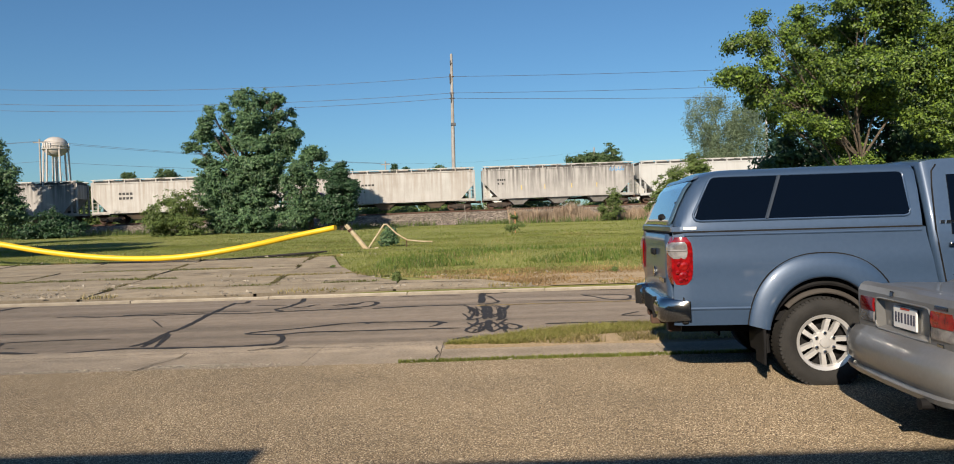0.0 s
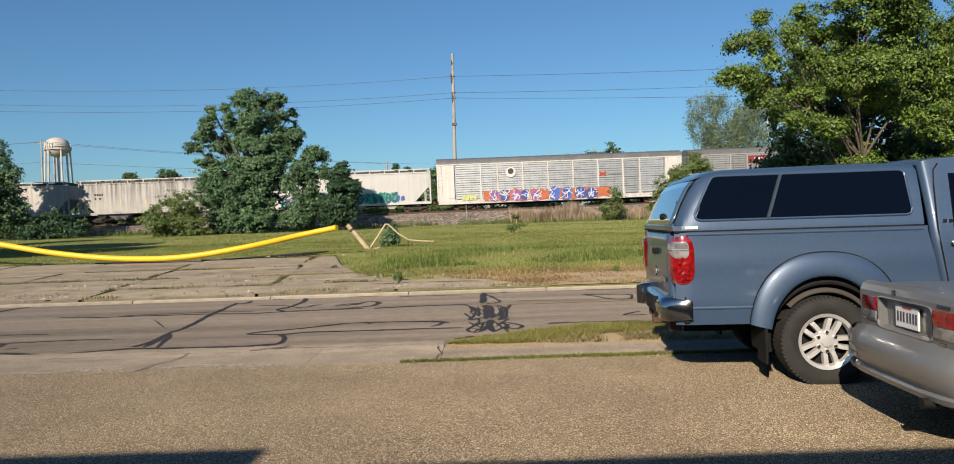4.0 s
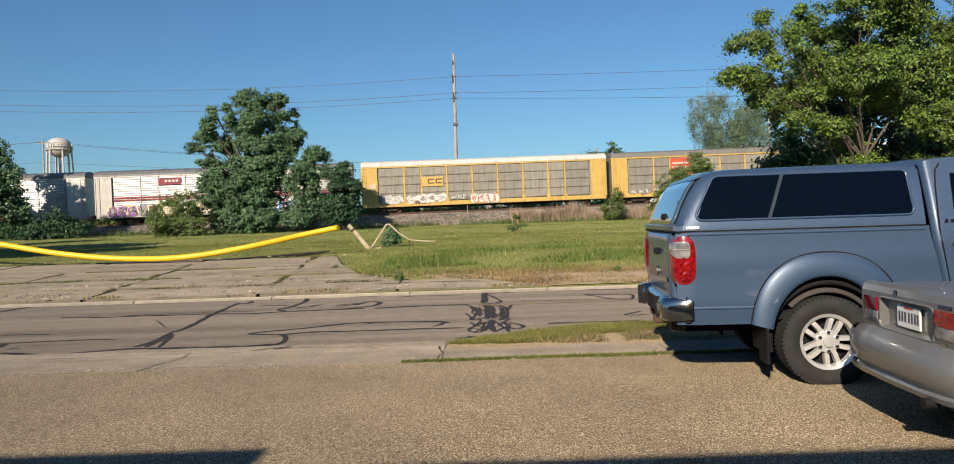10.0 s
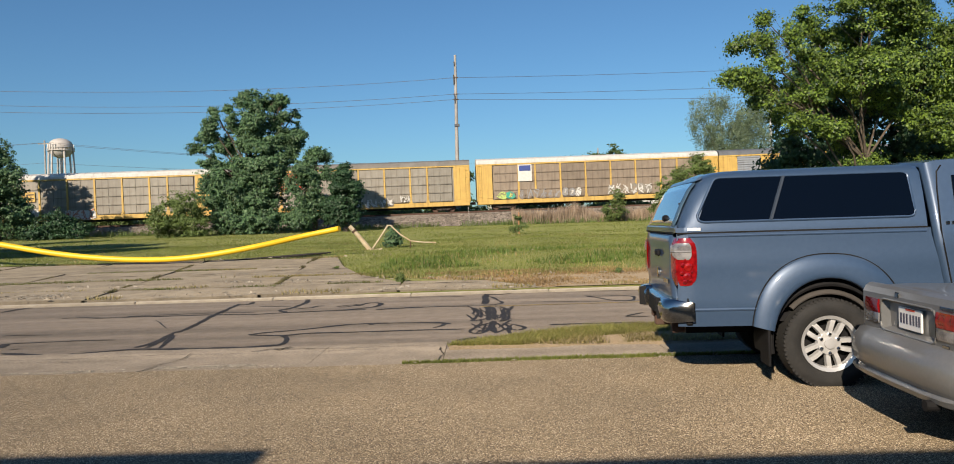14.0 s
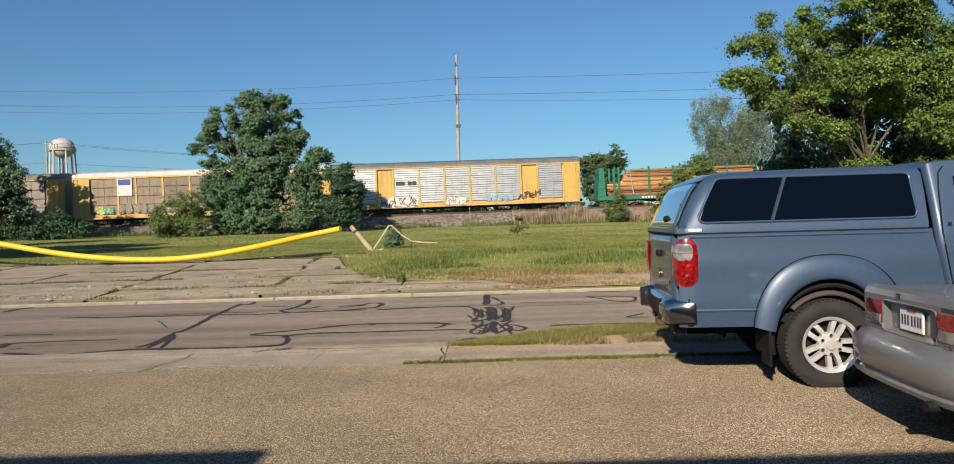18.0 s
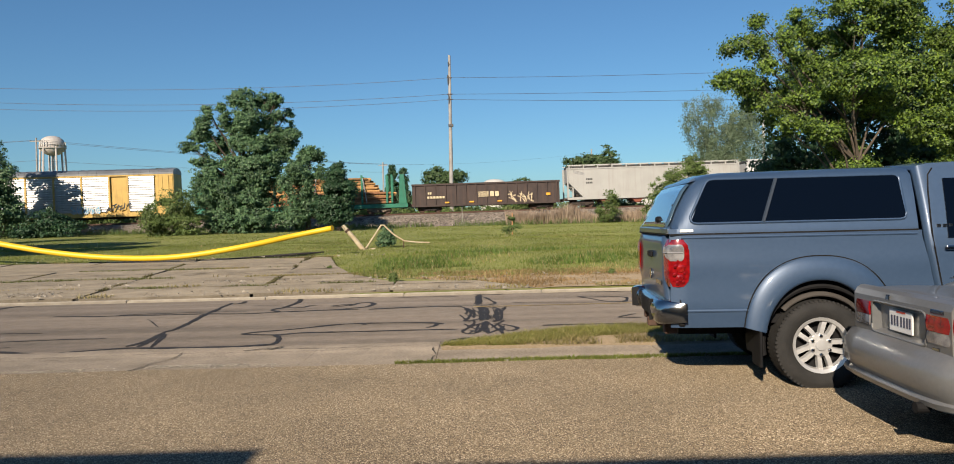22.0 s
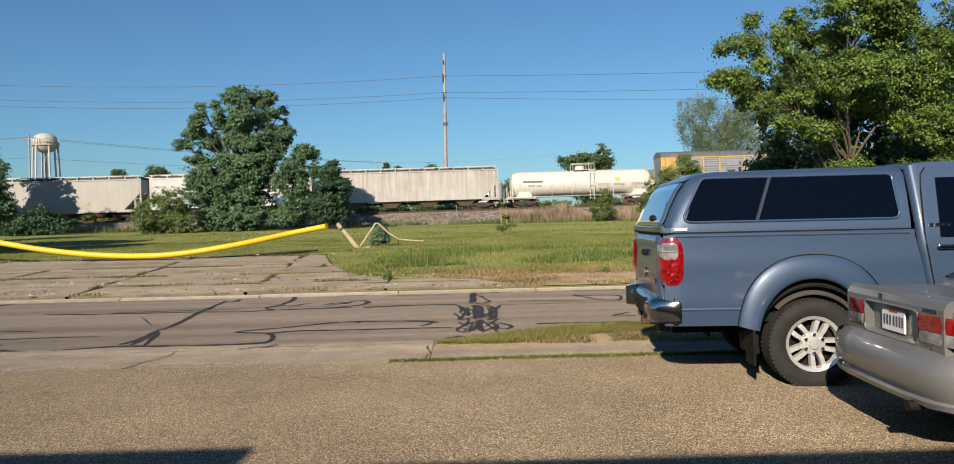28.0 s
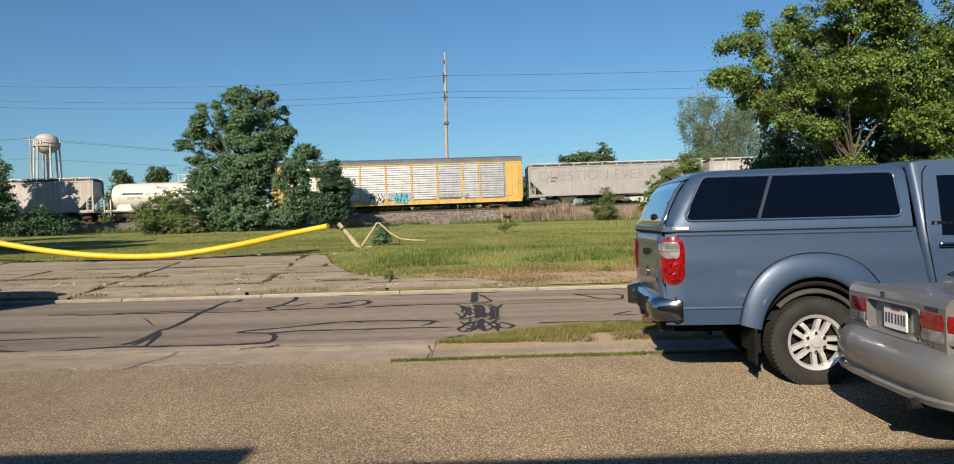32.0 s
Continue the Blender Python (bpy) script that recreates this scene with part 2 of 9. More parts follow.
M_DIRT = surf("dry_dirt", (0.275, 0.212, 0.140), (0.165, 0.130, 0.080), 2.5, 0.95, bump=1.0, bump_scale=30, grain=0.6)
M_BALLAST = stone_ground("ballast_stone", [(0.036, 0.029, 0.024), (0.112, 0.093, 0.078), (0.168, 0.142, 0.120), (0.290, 0.255, 0.220)], 7, 1.0, 0.25)
M_RUST = surf("rusty_steel", (0.10, 0.05, 0.03), (0.06, 0.035, 0.025), 8, 0.75, bump=0.2)
M_TIE = surf("tie_wood", (0.06, 0.045, 0.035), (0.10, 0.08, 0.06), 3, 0.9, bump=0.4, per_piece=0.2)

for m in (M_LOT, M_ROAD, M_CONC, M_APRON, M_KERB, M_SOIL, M_DIRT, M_BALLAST):
    m.node_tree.nodes["Principled BSDF"].inputs["Diffuse Roughness"].default_value = 1.0

PROFILE = [(16.6, 0.07), (19.5, 0.16), (30, 0.56), (50, 0.92), (70, 1.24), (78, 1.3), (3000, 1.3)]


def rise(y):
    for (a, za), (b, zb) in zip(PROFILE, PROFILE[1:]):
        if y <= b:
            return za + (zb - za) * max(0, (y - a) / (b - a))
    return 1.3


def gz(x, y):
    """Height of the ground beyond the road."""
    k = min(1, max(0, (y - 19.5) / 4)) * min(1, max(0, (76 - y) / 6))
    bank = 0.16 * math.exp(-((y - 24.5) / 3.0) ** 2) * min(1, max(0, (x + 3.5) / 3.5))
    if x < -3.2 and y < 28.0:
        return rise(y) - 0.05 * min(1, (28.0 - y) / 0.8) * min(1, (-3.2 - x) / 0.8)
    return rise(y) + k * 0.10 * noise.noise((x * 0.13, y * 0.13, 0)) + bank


def span(a, b, n):
    return [a + (b - a) * i / n for i in range(n + 1)]


def sheet(bm, xs, ys, zf):
    rows = [[bm.verts.new((x, y, zf(x, y))) for x in xs] for y in ys]
    for a, b in zip(rows, rows[1:]):
        for k in range(len(xs) - 1):
            bm.faces.new((a[k], a[k + 1], b[k + 1], b[k]))
    return bm


XS = [-3000, -600, -200, -100] + span(-60, 60, 60) + [100, 200, 600, 3000]
YS = [-1500, -200, -50, 8, 16.62] + span(16.66, 80, 60) + [90, 120, 200, 500, 1500, 4000]
ground = tagged(part("ground", sheet(B(), XS, YS, lambda x, y: gz(x, y) if y > 16.64 else -0.08), M_SOIL, smooth=True),
                "mown summer grass rising gently from the road to the railway", "ground", kind="structure")
def lot_sheet():
    """The car park; its edge towards the road wanders a little."""
    bm = sheet(B(), span(-70, 70, 700), [-45, 0, 6, 8.2, 8.45], lambda x, y: 0.004)
    for v in bm.verts:
        if v.co.y > 8.4:
            v.co.y += 0.05 * noise.noise((v.co.x * 0.9, 0, 0)) + 0.04 * noise.noise((v.co.x * 4, 3, 0))
            v.co.z = -0.012
        elif v.co.y > 8:
            v.co.y = 8.38 + 0.05 * noise.noise((v.co.x * 0.9, 0, 0)) + 0.03 * noise.noise((v.co.x * 4, 3, 0))
    return bm


lot = tagged(part("pavement", lot_sheet(), M_LOT),
             "tan chip-sealed car park of bound small stones", "car park", kind="structure")
road = tagged(part("road", sheet(B(), span(-620, 620, 62), [9.3, 10.5, 12, 13.5, 15, 16.52], lambda x, y: -0.015 + 0.02 * (1 - abs(y - 13.2) / 3.5)), M_ROAD),
              "worn grey asphalt road with black crack sealer", "road", kind="structure")


def pave_piece(bm, x0, x1, y0, y1, zf, thick=0.12, gap=0.012):
    x0, x1, y0, y1 = x0 + gap, x1 - gap, y0 + gap, y1 - gap
    v = []
    for dz in (-thick, 0):
        v.append([bm.verts.new((x, y, zf(x, y) + dz)) for x, y in ((x0, y0), (x1, y0), (x1, y1), (x0, y1))])
    bm.faces.new(v[1])
    for k in range(4):
        bm.faces.new((v[0][k], v[0][(k + 1) % 4], v[1][(k + 1) % 4], v[1][k]))
    return bm


kerb = thing("kerb", "pale worn concrete kerb along the far side of the road", "kerb", kind="structure")
for i in range(-17, 18):
    j = random.uniform(-0.006, 0.006)
    bm = B()
    box(bm, (i * 3.05 - 1.521, 16.50, -0.1), (i * 3.05 + 1.521, 16.68, 0.044 + j), 0.03, 2)
    part("kerb_stone", bm, M_KERB, kerb)

drive = thing("driveway", "cracked concrete driveway slabs with weeds in the joints", "driveway", kind="structure")
ROWS = [(16.70, 18.5), (18.5, 20.75), (20.75, 23.3), (23.3, 27.0)]
EDGE = [(16.7, 1.4), (17.7, 0.9), (18.7, -0.2), (19.7, -2.4), (20.9, -3.5), (22.4, -4.05), (24.4, -4.45), (27.0, -5.1)]


def edge_x(y):
    for (a, va), (b, vb) in zip(EDGE, EDGE[1:]):
        if y <= b:
            return va + (vb - va) * (y - a) / (b - a)
    return EDGE[-1][1]


def slab_piece(bm, x0, xa, xb, y0, y1, zf, gap=0.02, n=3, side=None):
    """A slab with a slanting end: xa its near, xb its far corner; the surface is slightly uneven."""
    grid = []
    e = gap if side is None else side
    for j in range(n + 1):
        v = j / n
        y = y0 + gap + (y1 - y0 - 2 * gap) * v
        r = xa + (xb - xa) * v - e
        grid.append([bm.verts.new((x0 + e + (r - x0 - e) * i / n, y, zf(x0 + (r - x0) * i / n, y))) for i in range(n + 1)])
    for a, b in zip(grid, grid[1:]):
        for k in range(n):
            bm.faces.new((a[k], a[k + 1], b[k + 1], b[k]))
    rim = grid[0] + [g[-1] for g in grid[1:]] + grid[-1][-2::-1] + [g[0] for g in grid[-2:0:-1]]
    low = [bm.verts.new(v.co - Vector((0, 0, 0.12))) for v in rim]
    for k in range(len(rim)):
        bm.faces.new((rim[k], rim[(k + 1) % len(rim)], low[(k + 1) % len(rim)], low[k]))
    return bm


def joint_x(k, y):
    """The joints that run away from the road, a little askew."""
    return 1.95 - 3.55 * k - 0.09 * (y - 16.7) - 0.25 * math.sin(k * 2.3)


for r, (y0, y1) in enumerate(ROWS):
    for k in range(14):
        xl, xa, xb = joint_x(k + 1, (y0 + y1) / 2), joint_x(k, y0), joint_x(k, y1)
        if xl > edge_x(y1) - 0.5:
            continue
        xa, xb = min(xa, edge_x(y0)), min(xb, edge_x(y1))
        tilt, dz = random.uniform(-0.008, 0.008), random.uniform(-0.012, 0.012)
        part("slab", slab_piece(B(), xl, xa, xb, y0, y1, lambda a, b, t=tilt, d=dz, m=xl + 1.5: rise(b) + 0.03 + d + t * (a - m) + 0.006 * noise.noise((a, b, 1)), gap=0.016, n=4, side=0.004), M_CONC, drive)
# cracks wander across the old slabs
M_CRACK = surf("crack_dirt", (0.035, 0.030, 0.022), (0.07, 0.058, 0.038), 5, 0.95)
cr = random.Random(8)
for x0, x1, y in ((-11.5, -6.2, 21.9), (-9.5, -3.6, 21.4), (-13.5, -8.0, 19.7), (-7.2, -1.2, 19.75), (-5.6, -1.0, 18.95), (-16.0, -11.0, 22.4), (-8.4, -4.6, 24.4), (-17.5, -12.0, 18.9), (-3.2, 0.4, 17.9), (-13.0, -9.6, 25.0), (-6.6, -3.4, 22.5), (-16.5, -13.0, 20.6)):
    bm = B()
    prev = None
    for i in range(60):
        x = x0 + (x1 - x0) * i / 59
        yy = y + 0.14 * noise.noise((x * 0.7, y, 2)) + 0.05 * noise.noise((x * 3.1, y, 5))
        w = 0.035 * max(0.1, 0.7 + noise.noise((x * 1.7, y, 9)) + 0.5 * noise.noise((x * 6, y, 1))) * min(1, i / 6, (59 - i) / 6) + 0.002
        a, b = bm.verts.new((x, yy - w, rise(yy) + 0.052)), bm.verts.new((x, yy + w, rise(yy) + 0.052))
        if prev:
            bm.faces.new((prev[0], prev[1], b, a))
        prev = (a, b)
    part("crack", bm, M_CRACK, drive, "dark crack filled with dirt")
for k in range(14):
    x = 2.0 + k * 2.7
    if noise.noise((x * 0.3, 3.3, 0)) < 0.05:
        part("slab", slab_piece(B(), x, x + 2.65, x + 2.65, 17.2, 18.3, lambda a, b: rise(b) + 0.035), M_CONC, drive)

dirt = tagged(part("dirt_strip", sheet(B(), span(-2.5, 40, 110), span(16.69, 20.6, 12), lambda x, y: gz(x, y) + 0.022 - max(0, y - 19.3 - 0.7 * noise.noise((x * 0.5, 0, 8))) * 0.06 - max(0, edge_x(min(27, max(16.7, y))) + 0.5 - x + 0.9 * noise.noise((x * 0.8, y * 1.5, 4))) * 0.06), M_DIRT, smooth=True), "dry bare dirt between the kerb and the grass", "dirt", kind="structure")
apron = thing("apron", "broken concrete apron between the car park and the road", "apron", kind="structure")
x = -45.0
while x < -0.6:
    w = random.choice((2.8, 3.4, 4.0))
    x1 = min(x + w, -0.45)
    part("slab", pave_piece(B(), x, x1, 8.30, random.uniform(9.75, 10.0), lambda a, b: 0.0 - 0.006 * (b - 8.4), gap=0.002), M_APRON, apron)
    x = x1
while x < 45:
    part("slab", pave_piece(B(), x, x + 2.6, 8.47, 9.22, lambda a, b: 0.02, gap=0.012), M_APRON, apron)
    x += 2.6

for pts, w in (([(-3.86, 8.40), (-3.80, 8.75), (-3.66, 9.10), (-3.72, 9.60)], 0.02), ([(-3.88, 8.38), (-3.76, 8.58)], 0.045), ([(-0.50, 8.45), (-0.47, 9.0), (-0.54, 9.5)], 0.02), ([(-6.6, 9.42), (-5.2, 9.38), (-4.0, 9.47), (-2.6, 9.40), (-1.2, 9.46)], 0.018), ([(-2.7, 9.72), (-1.9, 9.60), (-0.6, 9.66)], 0.03), ([(-7.2, 9.15), (-5.9, 9.22), (-5.0, 9.18)], 0.02), ([(-2.95, 9.55), (-2.75, 9.66), (-2.62, 9.62), (-2.5, 9.86)], 0.07)):
    bm = B()
    prev = None
    for (xa, ya), (xb, yb) in zip(pts, pts[1:]):
        for i in range(12):
            x, y = xa + (xb - xa) * i / 12, ya + (yb - ya) * i / 12
            dx, dy = 0.03 * noise.noise((x * 5, y * 5, 1)), 0.03 * noise.noise((x * 5, y * 5, 7))
            k = w * max(0.15, 0.6 + 0.9 * noise.noise((x * 7, y * 7, 3))) / 2
            d = Vector((xb - xa, yb - ya)).normalized()
            a, b = bm.verts.new((x + dx - d.y * k, y + dy + d.x * k, 0.006)), bm.verts.new((x + dx + d.y * k, y + dy - d.x * k, 0.006))
            if prev:
                bm.faces.new((prev[0], prev[1], b, a))
            prev = (a, b)
    part("crack", bm, M_CRACK, apron, "dark crack in the concrete")

VERGE = [(-0.4, 9.25), (0.0, 9.55), (0.37, 9.81), (0.9, 10.14), (1.43, 10.4), (2.4, 10.55), (50, 10.7)]


def verge_far(x):
    """Far edge of the verge, which narrows to a tip."""
    for (a, va), (b, vb) in zip(VERGE, VERGE[1:]):
        if x <= b:
            return va + (vb - va) * max(0, (x - a) / (b - a))
    return 10.7


verge = tagged(part("verge", sheet(B(), span(-0.4, 45, 180), span(0, 1, 8),
                                   lambda x, y: 0.03 + 0.04 * math.sin(math.pi * y) + 0.012 * noise.noise((x * 2, y * 2, 3)) - (0.07 if y > 0.99 else 0)), M_DIRT, smooth=True),
               "narrow dry dirt verge beside the kerb", "verge", kind="structure")

for v in verge.data.vertices:
    near = 9.10 + 0.10 * noise.noise((v.co.x * 1.1, 5, 1)) + 0.05 * noise.noise((v.co.x * 4.3, 5, 1))
    near = min(near, verge_far(v.co.x) - 0.05)
    if v.co.y < 0.01:
        v.co.z = 0.012
    v.co.y = near + (verge_far(v.co.x) + 0.05 + 0.04 * noise.noise((v.co.x * 3, 1, 1)) - near) * v.co.y

# crack sealer on the road: wandering black lines
def road_z(y):
    return -0.015 + 0.02 * (1 - abs(y - 13.2) / 3.5)


def sealer(pts, w, wob=0.05, seed=0):
    bm = B()
    prev = None
    w *= 0.8
    rr = random.Random(seed)
    fine = []
    for _ in range(2):
        soft = [pts[0]]
        for (x0, y0), (x1, y1) in zip(pts, pts[1:]):
            soft += [(x0 * 0.75 + x1 * 0.25, y0 * 0.75 + y1 * 0.25), (x0 * 0.25 + x1 * 0.75, y0 * 0.25 + y1 * 0.75)]
        pts = soft + [pts[-1]]
    for (x0, y0), (x1, y1) in zip(pts, pts[1:]):
        n = max(1, int(math.hypot(x1 - x0, y1 - y0) / 0.07))
        fine += [(x0 + (x1 - x0) * i / n, y0 + (y1 - y0) * i / n) for i in range(n)]
    fine.append(pts[-1])
    fine = [(x + wob * noise.noise((x * 1.3, y * 1.3, seed)), y + wob * noise.noise((x * 1.3, y * 1.3, seed + 9))) for x, y in fine]
    last = len(fine) - 1
    for i, p in enumerate(fine):
        d = Vector(fine[min(i + 1, last)]) - Vector(fine[max(i - 1, 0)])
        d = d.normalized() if d.length > 1e-6 else Vector((1, 0))
        body = 0.85 + 0.45 * noise.noise((p[0] * 2.3, p[1] * 2.3, seed + 3)) + 0.35 * noise.noise((p[0] * 9, p[1] * 9, seed + 5)) + 0.12 * rr.uniform(-1, 1)
        tip = min(1, 0.35 + 0.3 * min(i, last - i))
        s = Vector((-d.y, d.x)) * w * max(0.15, body) * tip / 2
        y = min(16.45, max(9.5, p[1]))
        a, b = bm.verts.new((p[0] + s.x, y + s.y, road_z(y) + 0.005)), bm.verts.new((p[0] - s.x, y - s.y, road_z(y) + 0.005))
        if prev:
            bm.faces.new((prev[0], prev[1], b, a))
        prev = (a, b)
    part("crack_sealer", bm, M_TAR, road, "black crack sealer line")


# track: a wide bend, a little askew to the road, that climbs to the east
T0, TDIR = Vector((0, 84.0, 2.9)), Vector((1, 0.055, 0.0105)).normalized()
TSIDE = Vector((TDIR.y, -TDIR.x, 0)).normalized()
track = thing("railway_track", "railway track on a bank of grey-brown ballast", "railway", kind="structure")


def on_track(s, off, up):
    c = max(-75.0, min(75.0, s))
    return T0 + TDIR * s - TSIDE * off + Vector((0, -0.0005 * c * (2 * s - c), up))


def heading(s):
    """Turns a thing along the track at s."""
    d = on_track(s + 5, 0, 0) - on_track(s - 5, 0, 0)
    return Matrix.LocRotScale(None, d.to_track_quat("X", "Z"), None)


bm = B()
loft(bm, [[on_track(s, o, u) if abs(o) < 4 else Vector((*on_track(s, o, 0).xy, 0.9)) for o, u in
           ((-6.2, 0), (-3.0, -0.62), (-2.3, -0.36), (-1.3, -0.20), (1.3, -0.20), (2.3, -0.36), (3.0, -0.62), (6.2, 0))] for s in span(-300, 300, 120)], closed=False)
for v in bm.verts:
    if v.co.z > 1:
        v.co.z += 0.07 * noise.noise(v.co * 0.7)
tagged(part("ballast_bank", bm, M_BALLAST, track, "sloping bank of crushed stone", smooth=True))
for off in (-0.72, 0.72):
    bm = B()
    loft(bm, [[on_track(s, off + dx, up) for dx, up in ((-0.035, 0), (0.035, 0), (0.035, -0.05), (0.012, -0.06), (0.012, -0.14), (0.07, -0.17), (-0.07, -0.17), (-0.012, -0.14), (-0.012, -0.06), (-0.035, -0.05))] for s in span(-300, 300, 150)])
    part("rail", bm, M_RUST, track, "rusty brown steel rail")
tie_me = mesh_of(box(B(), (-0.11, -1.3, -0.16), (0.11, 1.3, 0.0), 0.01))
for i in range(-110, 111):
    piece("tie", tie_me, M_TIE, track, at=Matrix.Translation(on_track(i * 0.56, 0, -0.165)) @ heading(i * 0.56))


# ---- train ----
SPEED = 10.78   # metres a second, westwards
M_BOGIE = surf("bogie_steel", (0.030, 0.023, 0.019), (0.058, 0.041, 0.032), 6, 0.8, bump=0.2)
M_DARK = surf("underframe_black", (0.018, 0.016, 0.015), (0.035, 0.03, 0.026), 4, 0.85)
M_YEL = surf("railcar_yellow", (0.53, 0.352, 0.09), (0.445, 0.29, 0.075), 1.2, 0.6, streak=0.5, dirt=(0.16, 0.09, 0.04))
M_LOUV = surf("louver_galvanised", (0.37, 0.365, 0.355), (0.29, 0.285, 0.275), 1.4, 0.40, metal=0.6, streak=0.3, per_piece=0.1)
M_LOUVS = surf("louver_silver", (0.43, 0.44, 0.45), (0.35, 0.36, 0.37), 1.4, 0.40, metal=0.6, streak=0.2, per_piece=0.08)
M_LOUVT = surf("louver_taupe", (0.246, 0.228, 0.192), (0.198, 0.182, 0.152), 1.4, 0.6, streak=0.5, per_piece=0.12)
M_LOUVB = surf("louver_dusty_brown", (0.237, 0.189, 0.142), (0.179, 0.143, 0.108), 1.4, 0.7, streak=0.6, per_piece=0.15)
M_CARW = surf("railcar_white", (0.503, 0.496, 0.469), (0.449, 0.439, 0.408), 0.9, 0.55, streak=0.35, dirt=(0.25, 0.19, 0.13))
M_ROOFG = surf("roof_grey", (0.180, 0.186, 0.192), (0.132, 0.138, 0.144), 1, 0.5, metal=0.3, streak=0.4)
M_ROOFD = surf("roof_dark_grey", (0.13, 0.14, 0.155), (0.18, 0.19, 0.20), 1, 0.5, metal=0.3, streak=0.3)
# near-black roof colour: the shade under the running boards is painted in
M_ROOF_SHADE = surf("roof_edge_shade", (0.030, 0.029, 0.029), (0.062, 0.060, 0.057), 1.5, 0.8, streak=0.3)
M_ROOFW = surf("roof_white", (0.562, 0.554, 0.526), (0.490, 0.475, 0.439), 0.8, 0.55, streak=0.25)
M_ROOFT = surf("roof_tan_grey", (0.198, 0.186, 0.168), (0.156, 0.147, 0.132), 1, 0.55, streak=0.3)
M_BLACK = surf("marking_black", (0.03, 0.03, 0.032), (0.045, 0.045, 0.045), 5, 0.7)
M_WHITE = surf("marking_white", (0.585, 0.578, 0.555), (0.510, 0.495, 0.465), 5, 0.7)
M_RED = surf("marking_red", (0.55, 0.07, 0.03), (0.45, 0.06, 0.03), 2, 0.65, streak=0.3)
M_MAROON = surf("marking_maroon", (0.22, 0.02, 0.035), (0.17, 0.02, 0.03), 2, 0.6)
M_NAVY = surf("marking_navy", (0.03, 0.06, 0.25), (0.03, 0.05, 0.18), 2, 0.6)
M_CYAN = surf("spray_cyan", (0.09, 0.48, 0.58), (0.06, 0.36, 0.46), 2, 0.6)
M_GRN = surf("spray_green", (0.03, 0.36, 0.25), (0.03, 0.22, 0.17), 2, 0.6)
M_TEALD = surf("spray_dark_teal", (0.015, 0.09, 0.11), (0.02, 0.06, 0.10), 2, 0.6)
M_BRICK = surf("spray_brick_red", (0.42, 0.12, 0.05), (0.33, 0.09, 0.04), 2, 0.65)
M_PEACH = surf("spray_peach", (0.56, 0.36, 0.24), (0.50, 0.30, 0.2), 2, 0.65)
M_TEALG = surf("spray_grey_teal", (0.22, 0.36, 0.34), (0.17, 0.28, 0.27), 2, 0.65)
M_CYB = surf("spray_light_blue", (0.16, 0.42, 0.62), (0.11, 0.32, 0.52), 2, 0.6)
M_PUR = surf("spray_purple", (0.26, 0.10, 0.30), (0.18, 0.07, 0.24), 2, 0.6)
M_BLU = surf("spray_blue", (0.06, 0.12, 0.45), (0.05, 0.09, 0.32), 2, 0.6)
M_ORG = surf("spray_orange", (0.55, 0.20, 0.07), (0.42, 0.14, 0.05), 2, 0.6)
M_PINK = surf("spray_pink", (0.60, 0.22, 0.28), (0.5, 0.16, 0.22), 2, 0.6)
M_CREAM = surf("spray_cream", (0.62, 0.52, 0.34), (0.52, 0.42, 0.26), 2, 0.6)
M_LIME = surf("spray_lime", (0.42, 0.55, 0.14), (0.34, 0.44, 0.12), 2, 0.6)
M_SKY = surf("spray_pale_blue", (0.50, 0.58, 0.66), (0.42, 0.50, 0.60), 2, 0.6)
M_SMOKE = surf("spray_grey", (0.20, 0.20, 0.21), (0.27, 0.27, 0.27), 2, 0.7)

LOUV_CACHE = {}


def louver_mesh(w, h, mat, sheets):
    """A side panel: either four rows of flat sheets on ledges, or fine folded louvres."""
    key = (round(w, 2), round(h, 2), mat.name)
    if key not in LOUV_CACHE:
        bm = B()
        if sheets:
            rows = 4
            for r in range(rows):
                z0, z1 = h * r / rows + 0.05, h * (r + 1) / rows - 0.05
                for x0, x1 in ((-w / 2, -0.02), (0.02, w / 2)):
                    box(bm, (x0, -0.005, z0), (x1, 0.05, z1), 0.012)
                box(bm, (-w / 2, -0.045, z0 - 0.055), (w / 2, 0.05, z0 - 0.02))
            box(bm, (-w / 2, 0.035, 0), (w / 2, 0.055, h))
        else:
            n = int(h / 0.235)
            bands = {n // 4, n // 2, 3 * n // 4}
            ring = []
            for i in range(n):
                z, d = i * h / n, (-0.045 if i in bands else 0.0)
                ring += [(0.04, z), (0.035, z + h / n * 0.16), (-0.015 + d, z + h / n * 0.30), (0.0 + d, z + h / n * 0.97)]
            loft(bm, [[(x, y, z) for y, z in ring] for x in (-w / 2, w / 2)], closed=False)
        LOUV_CACHE[key] = mesh_of(bm)
    return LOUV_CACHE[key]


